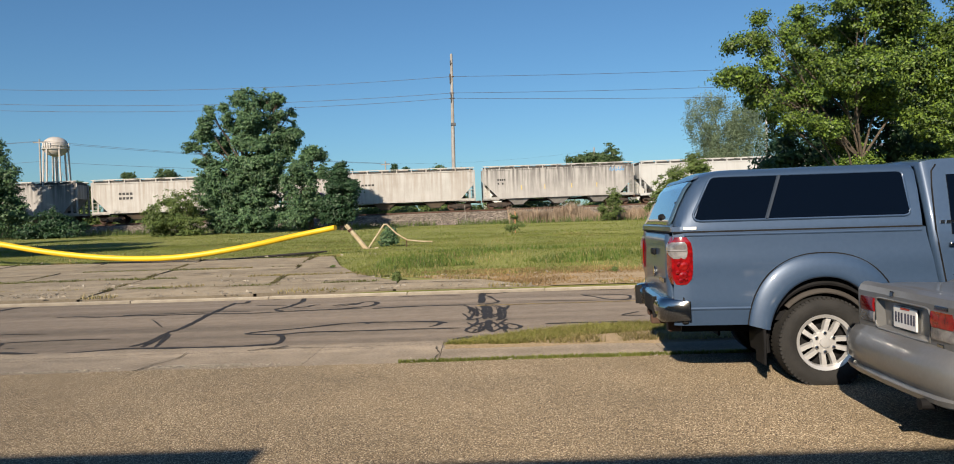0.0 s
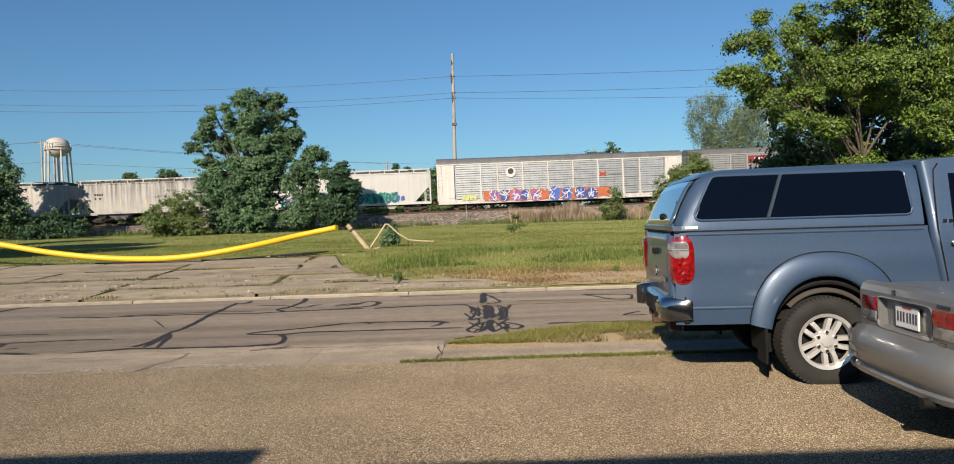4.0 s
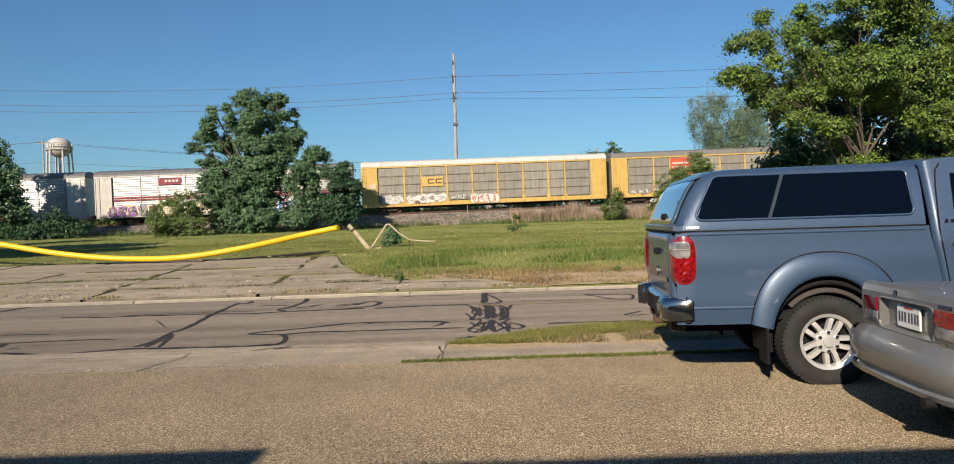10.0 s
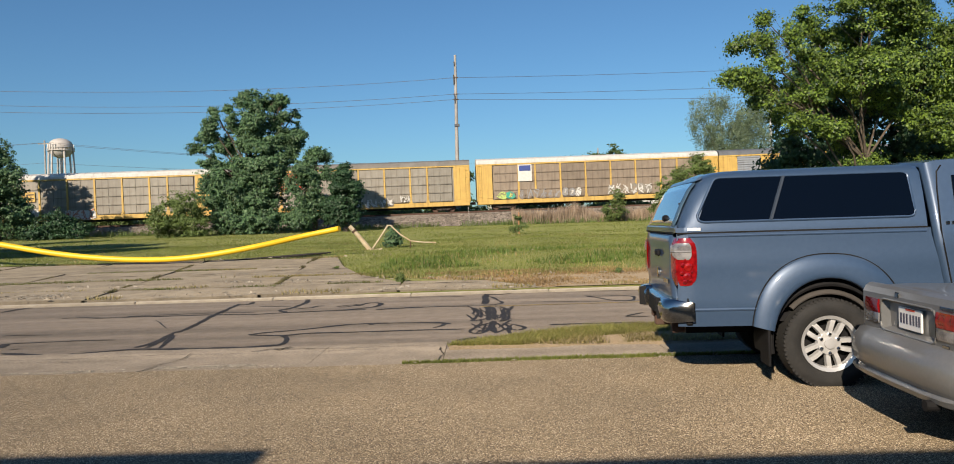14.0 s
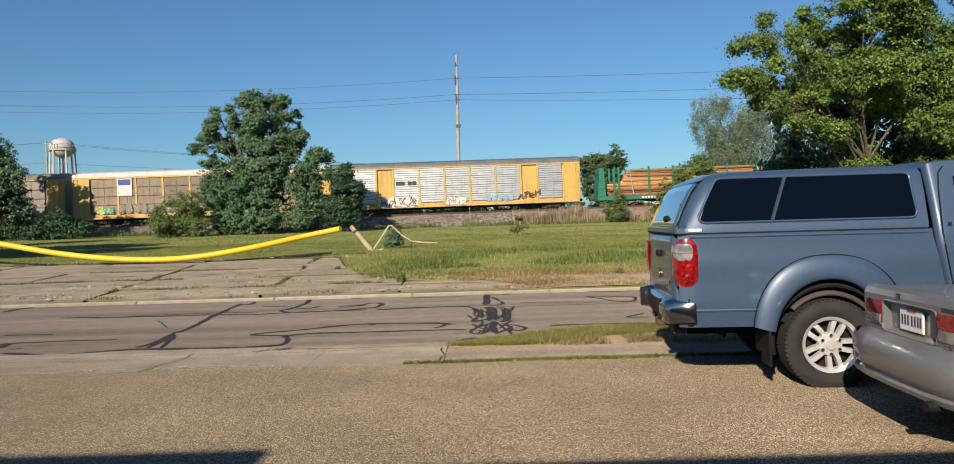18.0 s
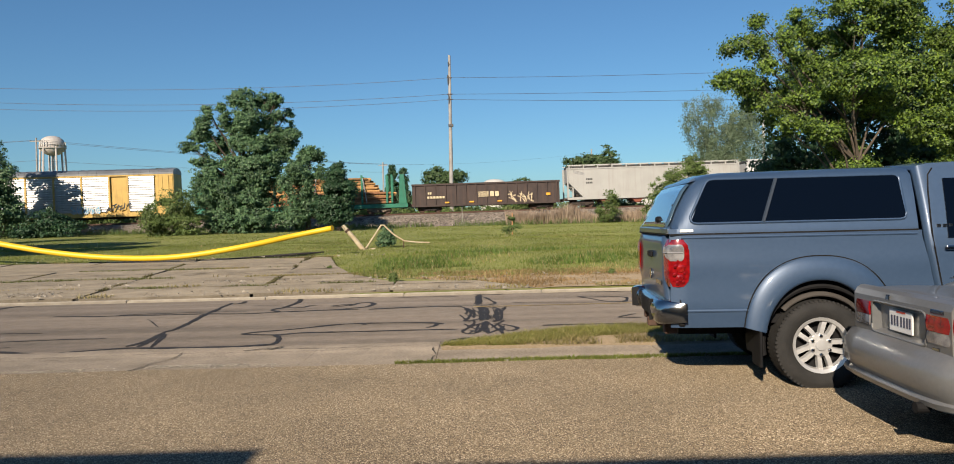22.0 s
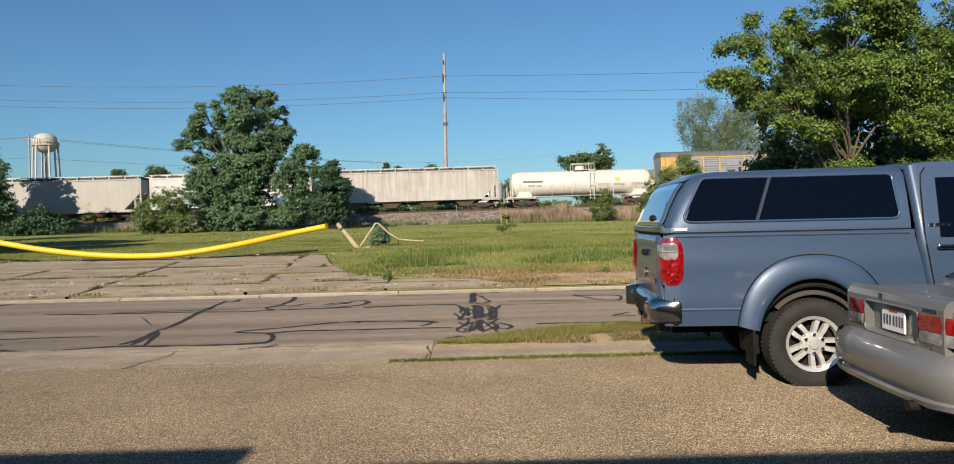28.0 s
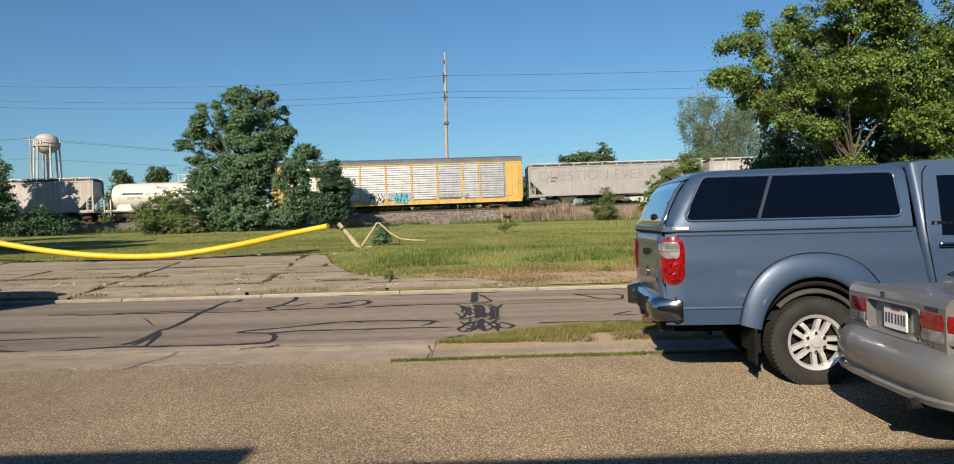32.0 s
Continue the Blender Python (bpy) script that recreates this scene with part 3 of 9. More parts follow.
def make_bogie(parent, x, mat=None):
    bm = B()
    for y in (-1.0, 1.0):
        prism(bm, [(-1.25, 0.55), (-1.05, 0.62), (-0.4, 0.72), (0.4, 0.72), (1.05, 0.62), (1.25, 0.55), (1.25, 0.40), (0.95, 0.40), (0.45, 0.20), (-0.45, 0.20), (-0.95, 0.40), (-1.25, 0.40)], y - 0.07, y + 0.07)
    box(bm, (-0.2, -1.1, 0.45), (0.2, 1.1, 0.75))
    bogie = part("bogie", bm, mat or M_BOGIE, parent, "rusty freight bogie", at=(x, 0, 0))
    bm = B()
    for y in (-1.08, 1.08):
        for dx in (-0.2, 0, 0.2):
            tube(bm, [(dx, y, 0.24), (dx, y, 0.5)], 0.07, 6)
    tagged(part("spring_nest", bm, M_DARK, bogie), kind="stuff")
    for dx in (-0.89, 0.89):
        bm = B()
        lathe(bm, [(0.42, -0.80), (0.46, -0.71), (0.46, -0.68), (0.08, -0.66), (0.08, 0.66), (0.46, 0.68), (0.46, 0.71), (0.42, 0.80)], 18)
        part("wheelset", bm, M_RUST, bogie, at=(dx, 0, 0.45), smooth=True)
    return bogie


def couplers(parent, L):
    for s in (-1, 1):
        bm = B()
        box(bm, (s * (L / 2 - 0.5) - 0.5, -0.11, 0.76), (s * (L / 2 - 0.5) + 0.62, 0.11, 0.98), 0.02)
        box(bm, (s * (L / 2 + 0.30) - 0.16, -0.2, 0.70), (s * (L / 2 + 0.30) + 0.16, 0.16, 1.02), 0.04)
        part("coupler", bm, M_RUST, parent)


def ladder(parent, x, y, z0, z1, mat, w=0.42):
    bm = B()
    for dx in (-w / 2, w / 2):
        box(bm, (x + dx - 0.025, y - 0.03, z0), (x + dx + 0.025, y + 0.03, z1))
    for i in range(int((z1 - z0) / 0.38) + 1):
        box(bm, (x - w / 2, y - 0.02, z0 + 0.08 + i * 0.38), (x + w / 2, y + 0.02, z0 + 0.12 + i * 0.38))
    part("ladder", bm, mat, parent)


def bars(parent, x, z, w, h, y, mat, lines=1, gap=0.1, gaps=4, name="lettering"):
    """Unreadable lettering: short plain bars."""
    rr = random.Random(int(x * 10) + int(z * 100))
    for i in range(lines):
        zz = z - i * (h + gap)
        cw = w / gaps
        for k in range(gaps):
            if i and rr.random() < 0.15:
                continue
            part(name, box(B(), (x + k * cw, y, zz), (x + k * cw + cw * 0.72, y + 0.012, zz + h)), mat, parent, "plain painted mark")


def bend(p0, p1, p2, n=6):
    return [((1 - u) ** 2 * p0[0] + 2 * u * (1 - u) * p1[0] + u * u * p2[0], (1 - u) ** 2 * p0[1] + 2 * u * (1 - u) * p1[1] + u * u * p2[1]) for u in (k / n for k in range(n + 1))]


def spray(parent, x, z, w, h, y, fills, edge, seed, n=5, light=None, cloud=None):
    """Spray paint: swollen interlocking shapes with thin dark and bright lines over them, no letters."""
    rr = random.Random(seed)
    if cloud:
        zig = [(x + w * (k / 12), z + h * (0.48 + 0.10 * rr.uniform(-1, 1))) for k in range(13)]
        part("spray_backing", ribbon(B(), zig, [h * rr.uniform(0.5, 0.95) for _ in zig], y + 0.004), cloud, parent)
    cw = w / n
    for k in range(n):
        cx, lean = x + (k + 0.5) * cw, rr.uniform(-0.12, 0.22) * cw
        lo, hi = z + h * rr.uniform(0.0, 0.10), z + h * rr.uniform(0.80, 1.0)
        d = 0.003 * (k % 3)
        body = bend((cx - lean, lo), (cx + rr.uniform(-0.25, 0.25) * cw, (lo + hi) / 2), (cx + lean, hi), 8)
        out = part("spray_fill", ribbon(B(), body, [cw * v * rr.uniform(0.85, 1.1) for v in (0.35, 0.75, 0.92, 0.80, 0.86, 0.95, 0.84, 0.62, 0.3)], y - 0.004 - d), fills[rr.randrange(len(fills))], parent)
        if len(fills) > 1:
            part("spray_patch", ribbon(B(), body[2:7], [cw * rr.uniform(0.15, 0.5) for _ in range(5)], y - 0.013 - d), fills[rr.randrange(len(fills))], out)
        thin = max(0.035, min(0.07, 0.055 * h))
        for q in range(5):
            a = (cx + rr.uniform(-0.5, 0.5) * cw, rr.uniform(lo, hi))
            b = (cx + rr.uniform(-0.6, 0.6) * cw, rr.uniform(lo, hi))
            c = (cx + rr.uniform(-0.5, 0.5) * cw, lo if q == 0 else hi if q == 1 else rr.uniform(lo, hi))
            pts = bend(a, b, c)
            part("spray_outline", ribbon(B(), pts, [thin * rr.uniform(0.6, 1.5) for _ in pts], y - 0.022 - 0.001 * q), edge, out)
        if light:
            for q in range(2):
                a = (cx + rr.uniform(-0.4, 0.4) * cw, rr.uniform(lo, hi))
                pts = bend(a, (a[0] + rr.uniform(-0.2, 0.3) * cw, a[1] + 0.15 * h), (a[0] + rr.uniform(-0.1, 0.4) * cw, a[1] + rr.uniform(-0.2, 0.3) * h), 4)
                part("spray_light", ribbon(B(), pts, thin * 0.7, y - 0.030 - 0.001 * q), light, out)


def make_car(u0, u1, name, label):
    """A rail vehicle: an empty at rail level, at its middle."""
    L = (u1 - u0) / 15.03
    ob = thing(name, label, "rail car", group="freight train")
    ob["mid"] = ((u0 + u1) / 2 - 784) / 15.12 + 0.24
    ob["len"] = L
    TRAIN.append(ob)
    couplers(ob, L)
    return ob, L


TRAIN = []


def autorack(u0, u1, label, posts, panel, roof, ends=None, top=5.78, style=0, sheets=False):
    car, L = make_car(u0, u1, "autorack_car", label)
    ends = ends or posts
    hw = 1.55
    bm = B()
    box(bm, (-L / 2 + 0.02, -hw + 0.21, 0.98), (L / 2 - 0.02, hw - 0.21, 5.05))
    part("inner_wall", bm, panel if style == 0 else posts, car)
    bm = B()
    box(bm, (-L / 2 + 0.1, -hw, 0.64), (L / 2 - 0.1, hw, 1.10), 0.03)
    part("side_sill", bm, posts, car)
    bm = B()
    box(bm, (-L / 2 + 3.4, -0.4, 0.45), (L / 2 - 3.4, 0.4, 0.85))
    part("centre_sill", bm, M_DARK, car)
    bm = B()
    box(bm, (-L / 2, -hw, 4.93), (L / 2, hw, 5.08))
    part("top_chord", bm, posts, car)
    # roof: a shallow vault with ribs
    bm = B()
    arc = [(-hw - 0.02, 5.08), (-hw - 0.02, 5.25), (-hw + 0.22, 5.55), (-0.7, 5.73), (0, top), (0.7, 5.73), (hw - 0.22, 5.55), (hw + 0.02, 5.25), (hw + 0.02, 5.08)]
    loft(bm, [[(x, y, z) for y, z in arc] for x in (-L / 2, L / 2)])
    part("roof", bm, roof, car)
    bm = B()
    for i in range(int(L / 0.9)):
        x = -L / 2 + 0.4 + i * 0.9
        loft(bm, [[(x + d, y * 1.01, z + 0.02) for y, z in arc] for d in (0, 0.07)])
    part("roof_ribs", bm, roof, car)
    W, N = (2.80, 1.87)
    E = (L - 7 * W - 2 * N) / 2
    h = 3.72
    if style == 0:
        widths = [W, N, W, W, W, W, W, N, W]
    else:
        widths = [W, -N, W, W, W, W, W, -N, W]
    for side in (-1, 1):
        x = -L / 2 + E
        rot = Matrix.Rotation(0 if side < 0 else math.pi, 4, "Z")
        for k, wd in enumerate(widths):
            if wd > 0:
                piece("panel", louver_mesh(wd - 0.2, h, panel, sheets), panel, car, at=Matrix.Translation((x + wd / 2, side * (hw - 0.07), 1.18)) @ rot)
            if k:
                bm = B()
                y0, y1 = sorted((side * (hw + 0.015), side * (hw - 0.12)))
                prism(bm, [(x - 0.10, 1.5), (x - 0.24, 0.95), (x + 0.24, 0.95), (x + 0.10, 1.5), (x + 0.08, 4.98), (x - 0.08, 4.98)], y0, y1)
                part("post", bm, posts, car)
            x += abs(wd)
        for s in (-1, 1):
            bm = B()
            y0, y1 = sorted((side * (hw - 0.02), side * (hw - 0.12)))
            box(bm, (min(s * L / 2, s * (L / 2 - E + 0.1)), y0, 1.0), (max(s * L / 2, s * (L / 2 - E + 0.1)), y1, 4.95), 0.015)
            part("end_door", bm, ends, car)
            bm = B()
            xx = s * (L / 2 - E + 0.45)
            box(bm, (xx - 0.35, side * (hw + 0.0) - 0.02, 1.3), (xx + 0.35, side * hw + 0.02, 4.8), 0.015)
            part("door_leaf", bm, ends, car)
            ladder(car, s * (L / 2 - 0.32), side * (hw + 0.02), 1.0, 4.9, ends)
    for s in (-1, 1):
        make_bogie(car, s * (L / 2 - 3.0))
    for x in (-3.2, 2.1):
        part("brake_gear", box(B(), (x, -0.9, 0.42), (x + 1.6, 0.9, 0.78), 0.05), M_DARK, car)
    return car, L


def hopper(u0, u1, label, paint, bays=3, top=4.62, bay_mat=None, roof_mat=None, small=False):
    car, L = make_car(u0, u1, "covered_hopper_car", label)
    hw = 1.56
    e = L / 2 - 0.25
    bm = B()
    zb = 0.95 if small else 1.18
    prism(bm, [(-e, top - 0.30), (e, top - 0.30), (e, 2.8), (e - (1.75 if small else 1.5), zb), (-e + (1.75 if small else 1.5), zb), (-e, 2.8)], -hw, hw)
    part("body", bm, paint, car)
    # roof edge set back and coloured dark, for the shade below the roof rail
    bm = B()
    arc = [(-hw + 0.10, top - 0.31), (-hw + 0.14, top - 0.05), (0, top), (hw - 0.14, top - 0.05), (hw - 0.10, top - 0.31)]
    loft(bm, [[(x, y, z) for y, z in arc] for x in (-e, e)])
    part("roof", bm, roof_mat or M_ROOF_SHADE, car)
    # running board on brackets along the roof's edge
    for side in (-1, 1):
        bm = B()
        box(bm, (-e - 0.15, side * hw - 0.05, top + 0.02), (e + 0.15, side * hw + 0.05, top + 0.09))
        part("roof_rail", bm, M_CARW, car, "pale rail along the roof edge")
        bm = B()
        box(bm, (-e, side * (hw + 0.015) - 0.04, top - 0.40), (e, side * (hw + 0.015) + 0.04, top - 0.27))
        part("top_chord", bm, paint, car)
        bm = B()
        box(bm, (-L / 2 + 0.1, side * (hw - 0.02) - 0.07, zb - 0.10), (L / 2 - 0.1, side * (hw - 0.02) + 0.07, zb + 0.10))
        part("side_sill", bm, paint, car)
        bm = B()
        for i in range(int(L / 1.6) + 1):
            x = min(-e + 0.05 + i * 1.6, e - 0.15)
            box(bm, (x, side * hw - 0.06, top - 0.3), (x + 0.12, side * hw + 0.06, top + 0.03))
        tagged(part("rail_bracket", bm, paint, car), kind="stuff")
    for i in range(bays * 3):
        x = -e + 1.2 + i * (2 * e - 2.4) / (bays * 3 - 1)
        part("hatch", box(B(), (x - 0.55, -0.4, top - 0.03), (x + 0.55, 0.4, top + 0.12), 0.04), paint, car)
    for s in (-1, 1):
        bm = B()
        for y in (-hw + 0.05, hw - 0.05):
            for x in (L / 2 - 0.12, L / 2 - 0.75):
                box(bm, (s * x - 0.05, y - 0.05, 0.95), (s * x + 0.05, y + 0.05, top - 0.2 if x > L / 2 - 0.5 else 2.2))
        box(bm, (min(s * (L / 2 - 0.05), s * (L / 2 - 1.9)), -hw, 0.98), (max(s * (L / 2 - 0.05), s * (L / 2 - 1.9)), hw, 1.12))
        box(bm, (min(s * (L / 2 - 1.9), s * (L / 2 - 2.3)), -0.6, 0.9), (max(s * (L / 2 - 1.9), s * (L / 2 - 2.3)), 0.6, 1.6))
        part("end_frame", bm, paint, car)
    for s in (-1, 1):
        for y in (-hw + 0.02, hw - 0.02):
            ladder(car, s * (L / 2 - 0.42), y, 1.0, top - 0.2, paint)
        bm = B()
        tube(bm, [(s * (L / 2 - 1.3), -0.7, 1.35), (s * (L / 2 - 1.3), 0.7, 1.35)], 0.22, 8)
        part("brake_cylinder", bm, M_DARK, car)
    x0, x1 = (-L / 2 + 2.6, L / 2 - 2.6) if small else (-L / 2 + 1.75, L / 2 - 1.75)
    bw = (x1 - x0) / bays
    bm_mat = bay_mat or paint
    for i in range(bays):
        c = x0 + (i + 0.5) * bw
        bm = B()
        if small:
            loft(bm, [[(c - 0.75, -hw + 0.1, 0.94), (c + 0.75, -hw + 0.1, 0.94), (c + 0.75, hw - 0.1, 0.94), (c - 0.75, hw - 0.1, 0.94)], [(c - 0.3, -1.2, 0.42), (c + 0.3, -1.2, 0.42), (c + 0.3, 1.2, 0.42), (c - 0.3, 1.2, 0.42)]])
        else:
            loft(bm, [[(c - 1.42, -hw + 0.06, 1.2), (c + 1.42, -hw + 0.06, 1.2), (c + 1.42, hw - 0.06, 1.2), (c - 1.42, hw - 0.06, 1.2)],
                  [(c - 1.22, -1.35, 1.02), (c + 1.22, -1.35, 1.02), (c + 1.22, 1.35, 1.02), (c - 1.22, 1.35, 1.02)],
                  [(c - 0.48, -0.85, 0.42), (c + 0.48, -0.85, 0.42), (c + 0.48, 0.85, 0.42), (c - 0.48, 0.85, 0.42)]])
        bay = part("hopper_bay", bm, bm_mat, car)
        bm = B()
        box(bm, (c - 0.62, -0.85, 0.36), (c + 0.62, 0.85, 0.50), 0.02)
        part("outlet_gate", bm, M_DARK, bay)
    bm = B()
    box(bm, (-L / 2 + 2.2, -0.2, 0.75), (L / 2 - 2.2, 0.2, 1.0))
    part("centre_sill", bm, M_DARK, car)
    for s in (-1, 1):
        make_bogie(car, s * (L / 2 - 1.85))
    return car, L


def paint_mat(name, c, c2, streak, dirt=(0.18, 0.13, 0.09), run=0.0):
    return surf(name, c, c2, 0.7, 0.6, streak=streak, dirt=dirt, bump=0.05, bump_scale=3, run=run)


P_TANW = paint_mat("hopper_dusty_white", (0.450, 0.445, 0.432), (0.372, 0.364, 0.348), 0.5, (0.22, 0.165, 0.115), 0.4)
P_GREY = paint_mat("hopper_stained_grey", (0.40, 0.39, 0.375), (0.32, 0.31, 0.30), 0.85, (0.05, 0.045, 0.045), 0.8)
P_CREAM = paint_mat("hopper_cream", (0.475, 0.480, 0.480), (0.435, 0.440, 0.436), 0.2)
P_PALE = paint_mat("hopper_pale_grey", (0.375, 0.370, 0.352), (0.335, 0.330, 0.312), 0.2)
P_WHITE = paint_mat("hopper_white", (0.500, 0.502, 0.498), (0.455, 0.455, 0.446), 0.2)
P_DUST = paint_mat("hopper_dust_bays", (0.189, 0.150, 0.112), (0.140, 0.112, 0.084), 0.4)
P_PINK = paint_mat("hopper_red_gates", (0.36, 0.12, 0.08), (0.28, 0.10, 0.07), 0.3)
P_GRAF = paint_mat("hopper_light_grey", (0.320, 0.313, 0.306), (0.272, 0.265, 0.258), 0.35)
Y = -1.575   # just proud of the side that faces the road

hopper(-152, 146, "dusty grey-white covered hopper car, stained", P_GREY, 3, bay_mat=P_DUST)
car, L = hopper(166, 468, "dusty cream covered hopper car with black marks", P_TANW, 3, bay_mat=P_DUST)
bars(car, -L / 2 + 2.90, 3.0, 1.5, 0.26, Y, M_BLACK, 2, 0.22)
car, L = hopper(480, 783, "dusty white covered hopper car", P_TANW, 3, bay_mat=P_DUST)
bars(car, -2.42, 3.0, 1.5, 0.2, Y, M_BLACK, 1)
spray(car, -8.31, 1.35, 5.2, 1.05, Y, [M_PUR, M_WHITE, M_SKY], M_PUR, 2, 5)
spray(car, -8.99, 1.3, 1.3, 0.8, Y, [M_ORG, M_RED], M_WHITE, 4, 2)
car, L = hopper(796, 1051, "grey covered hopper car streaked with black dirt", P_GREY, 3)
bars(car, -L / 2 + 1.69, 3.05, 0.95, 0.22, Y, M_BLACK, 2, 0.2)
bm = B()
for x in (0, 0.45, 0.9, 1.25):
    ribbon(bm, [(L / 2 - 2.6 + x, 4.15), (L / 2 - 2.75 + x, 3.85), (L / 2 - 2.45 + x, 3.75), (L / 2 - 2.4 + x, 3.98)], 0.12, Y)
part("logo", bm, surf("logo_blue", (0.10, 0.28, 0.55), (0.14, 0.30, 0.5), 3, 0.7), car, "faded blue logo shape")
bm = B()
for x in (-4.2, -1.6, 1.4, 4.2):
    box(bm, (x, Y, 2.0), (x + 0.06, Y + 0.02, 2.5))
part("reflector", bm, surf("reflector_yellow", (0.75, 0.55, 0.08), (0.6, 0.42, 0.06), 3, 0.5), car, "yellow reflector strips")
car, L = hopper(1061, 1359, "clean white covered hopper car with green and blue spray paint", P_CREAM, 4, small=True)
bars(car, -L / 2 + 2.13, 2.9, 1.0, 0.16, Y, M_BLACK, 2, 0.2)
part("spray_backing", ribbon(B(), [(-L / 2 + 3.2 + 0.5 * k, 1.75 + 0.12 * math.sin(k * 2.1)) for k in range(14)], [0.5 + 0.3 * math.sin(k * 1.3) ** 2 for k in range(14)], Y + 0.006), M_PUR, car, "purple sprayed cloud")
spray(car, -L / 2 + 3.35, 1.0, 6.0, 0.95, Y, [M_CYAN, M_CYAN, M_SKY], M_TEALD, 3, 7, M_SKY)
spray(car, -L / 2 + 10.2, 1.02, 6.0, 1.35, Y, [M_GRN, M_GRN, M_CYAN, M_GRN, M_TEALD], M_TEALD, 5, 8, M_CYAN, M_GRN)
spray(car, -L / 2 + 15.9, 1.25, 1.0, 0.7, Y, [M_BLU], M_BLU, 6, 2)

car, L = autorack(1371, 1782, "silver-white autorack car with blue spray paint", surf("post_white", (0.52, 0.51, 0.49), (0.45, 0.435, 0.415), 1, 0.5, streak=0.3), M_LOUVS, M_ROOFG, surf("end_white", (0.55, 0.54, 0.52), (0.47, 0.455, 0.43), 1, 0.5, streak=0.3))
part("spray_backing", ribbon(B(), [(-L / 2 + 5.1 + 0.7 * k, 1.36 + 0.08 * math.sin(k * 1.7)) for k in range(21)], [1.0 + 0.25 * math.sin(k * 2.3) for k in range(21)], Y - 0.045), M_BRICK, car, "brick-red sprayed cloud")
spray(car, -L / 2 + 5.6, 0.72, 6.0, 1.45, Y - 0.06, [M_BLU, M_NAVY, M_PUR], M_WHITE, 8, 5, M_SKY, M_BRICK)
spray(car, -L / 2 + 12.0, 0.72, 5.9, 1.45, Y - 0.06, [M_BLU, M_NAVY, M_BLU], M_WHITE, 12, 4, M_SKY, M_BRICK)
spray(car, -L / 2 + 2.65, 0.95, 1.7, 0.8, Y - 0.05, [M_LIME], M_CREAM, 9, 4)
bm = B()
lathe(bm, [(0.56, Y - 0.06), (0.56, Y - 0.05)], 24)
part("logo", bm, M_WHITE, car, "round white emblem", at=(-L / 2 + 8.15, 0, 3.95))
bm = B()
lathe(bm, [(0.32, Y - 0.08), (0.32, Y - 0.055)], 16)
part("logo_ring", bm, M_BLACK, car, at=(-L / 2 + 8.15, 0, 4.05))
bars(car, -L / 2 + 18.9, 3.32, 1.7, 0.2, Y - 0.05, M_SMOKE, 1, gaps=8)
bm = B()
for a, b in (((-L / 2 + 18.0, 3.22), (-L / 2 + 18.75, 3.62)), ((-L / 2 + 18.0, 3.62), (-L / 2 + 18.75, 3.22))):
    ribbon(bm, [a, b], 0.16, Y - 0.05)
part("logo_cross", bm, M_RED, car, "red crossed mark")

car, L = autorack(1797, 2205, "silver autorack car with maroon stripes and spray paint", surf("post_silver", (0.38, 0.37, 0.355), (0.31, 0.30, 0.285), 1, 0.45, metal=0.4, streak=0.3), M_LOUV, M_ROOFG)
bm = B()
for z in (1.42, 1.66, 2.42, 2.68):
    box(bm, (-L / 2 + 1.95, Y - 0.035, z), (L / 2 - 1.95, Y, z + 0.16))
part("stripe", bm, M_MAROON, car, "maroon stripes")
bm = B()
box(bm, (-L / 2 + 6.67, Y - 0.06, 4.0), (-L / 2 + 8.99, Y - 0.03, 4.75))
part("logo_plate", bm, M_MAROON, car, "maroon sign plate")
bars(car, -L / 2 + 7.34, 4.3, 1.5, 0.2, Y - 0.085, M_WHITE, 1)
spray(car, -L / 2 + 1.2, 0.72, 4.4, 1.35, Y - 0.05, [M_PUR, M_SMOKE, M_SMOKE], M_BLACK, 21, 4, M_CREAM, M_CREAM)
spray(car, -L / 2 + 6.5, 0.72, 5.8, 1.25, Y - 0.05, [M_CREAM, M_CREAM, M_PEACH], M_ROOFW, 22, 7, M_PEACH, M_CREAM)
spray(car, -L / 2 + 12.5, 0.72, 5.2, 1.35, Y - 0.05, [M_TEALG, M_TEALG, M_SMOKE], M_TEALD, 23, 5, M_SKY, M_TEALG)
part("spray_backing", ribbon(B(), [(-L / 2 + 17.7 + 0.6 * k, 1.35 + 0.1 * math.sin(k * 2.0)) for k in range(13)], [0.9 + 0.3 * math.sin(k * 1.7) for k in range(13)], Y - 0.045), M_PINK, car, "pink sprayed cloud")
spray(car, -L / 2 + 17.7, 0.72, 6.6, 1.35, Y - 0.06, [M_CYB, M_CYB, M_SKY], M_NAVY, 24, 6, M_SKY, M_PINK)

car, L = autorack(2222, 2629, "yellow autorack car with grey panels and white roof", M_YEL, M_LOUVT, M_ROOFW, sheets=True)
bm = B()
box(bm, (-L / 2 + 6.52, Y - 0.04, 2.75), (-L / 2 + 8.94, Y, 3.8))
part("logo_plate", bm, M_YEL, car, "yellow sign plate")
bm = B()
for x in (7.25, 8.1):
    for z in (3.05, 3.46):
        box(bm, (-L / 2 + x, Y - 0.06, z), (-L / 2 + x + 0.72, Y - 0.03, z + 0.11))
    box(bm, (-L / 2 + x, Y - 0.061, 3.1), (-L / 2 + x + 0.12, Y - 0.03, 3.5))
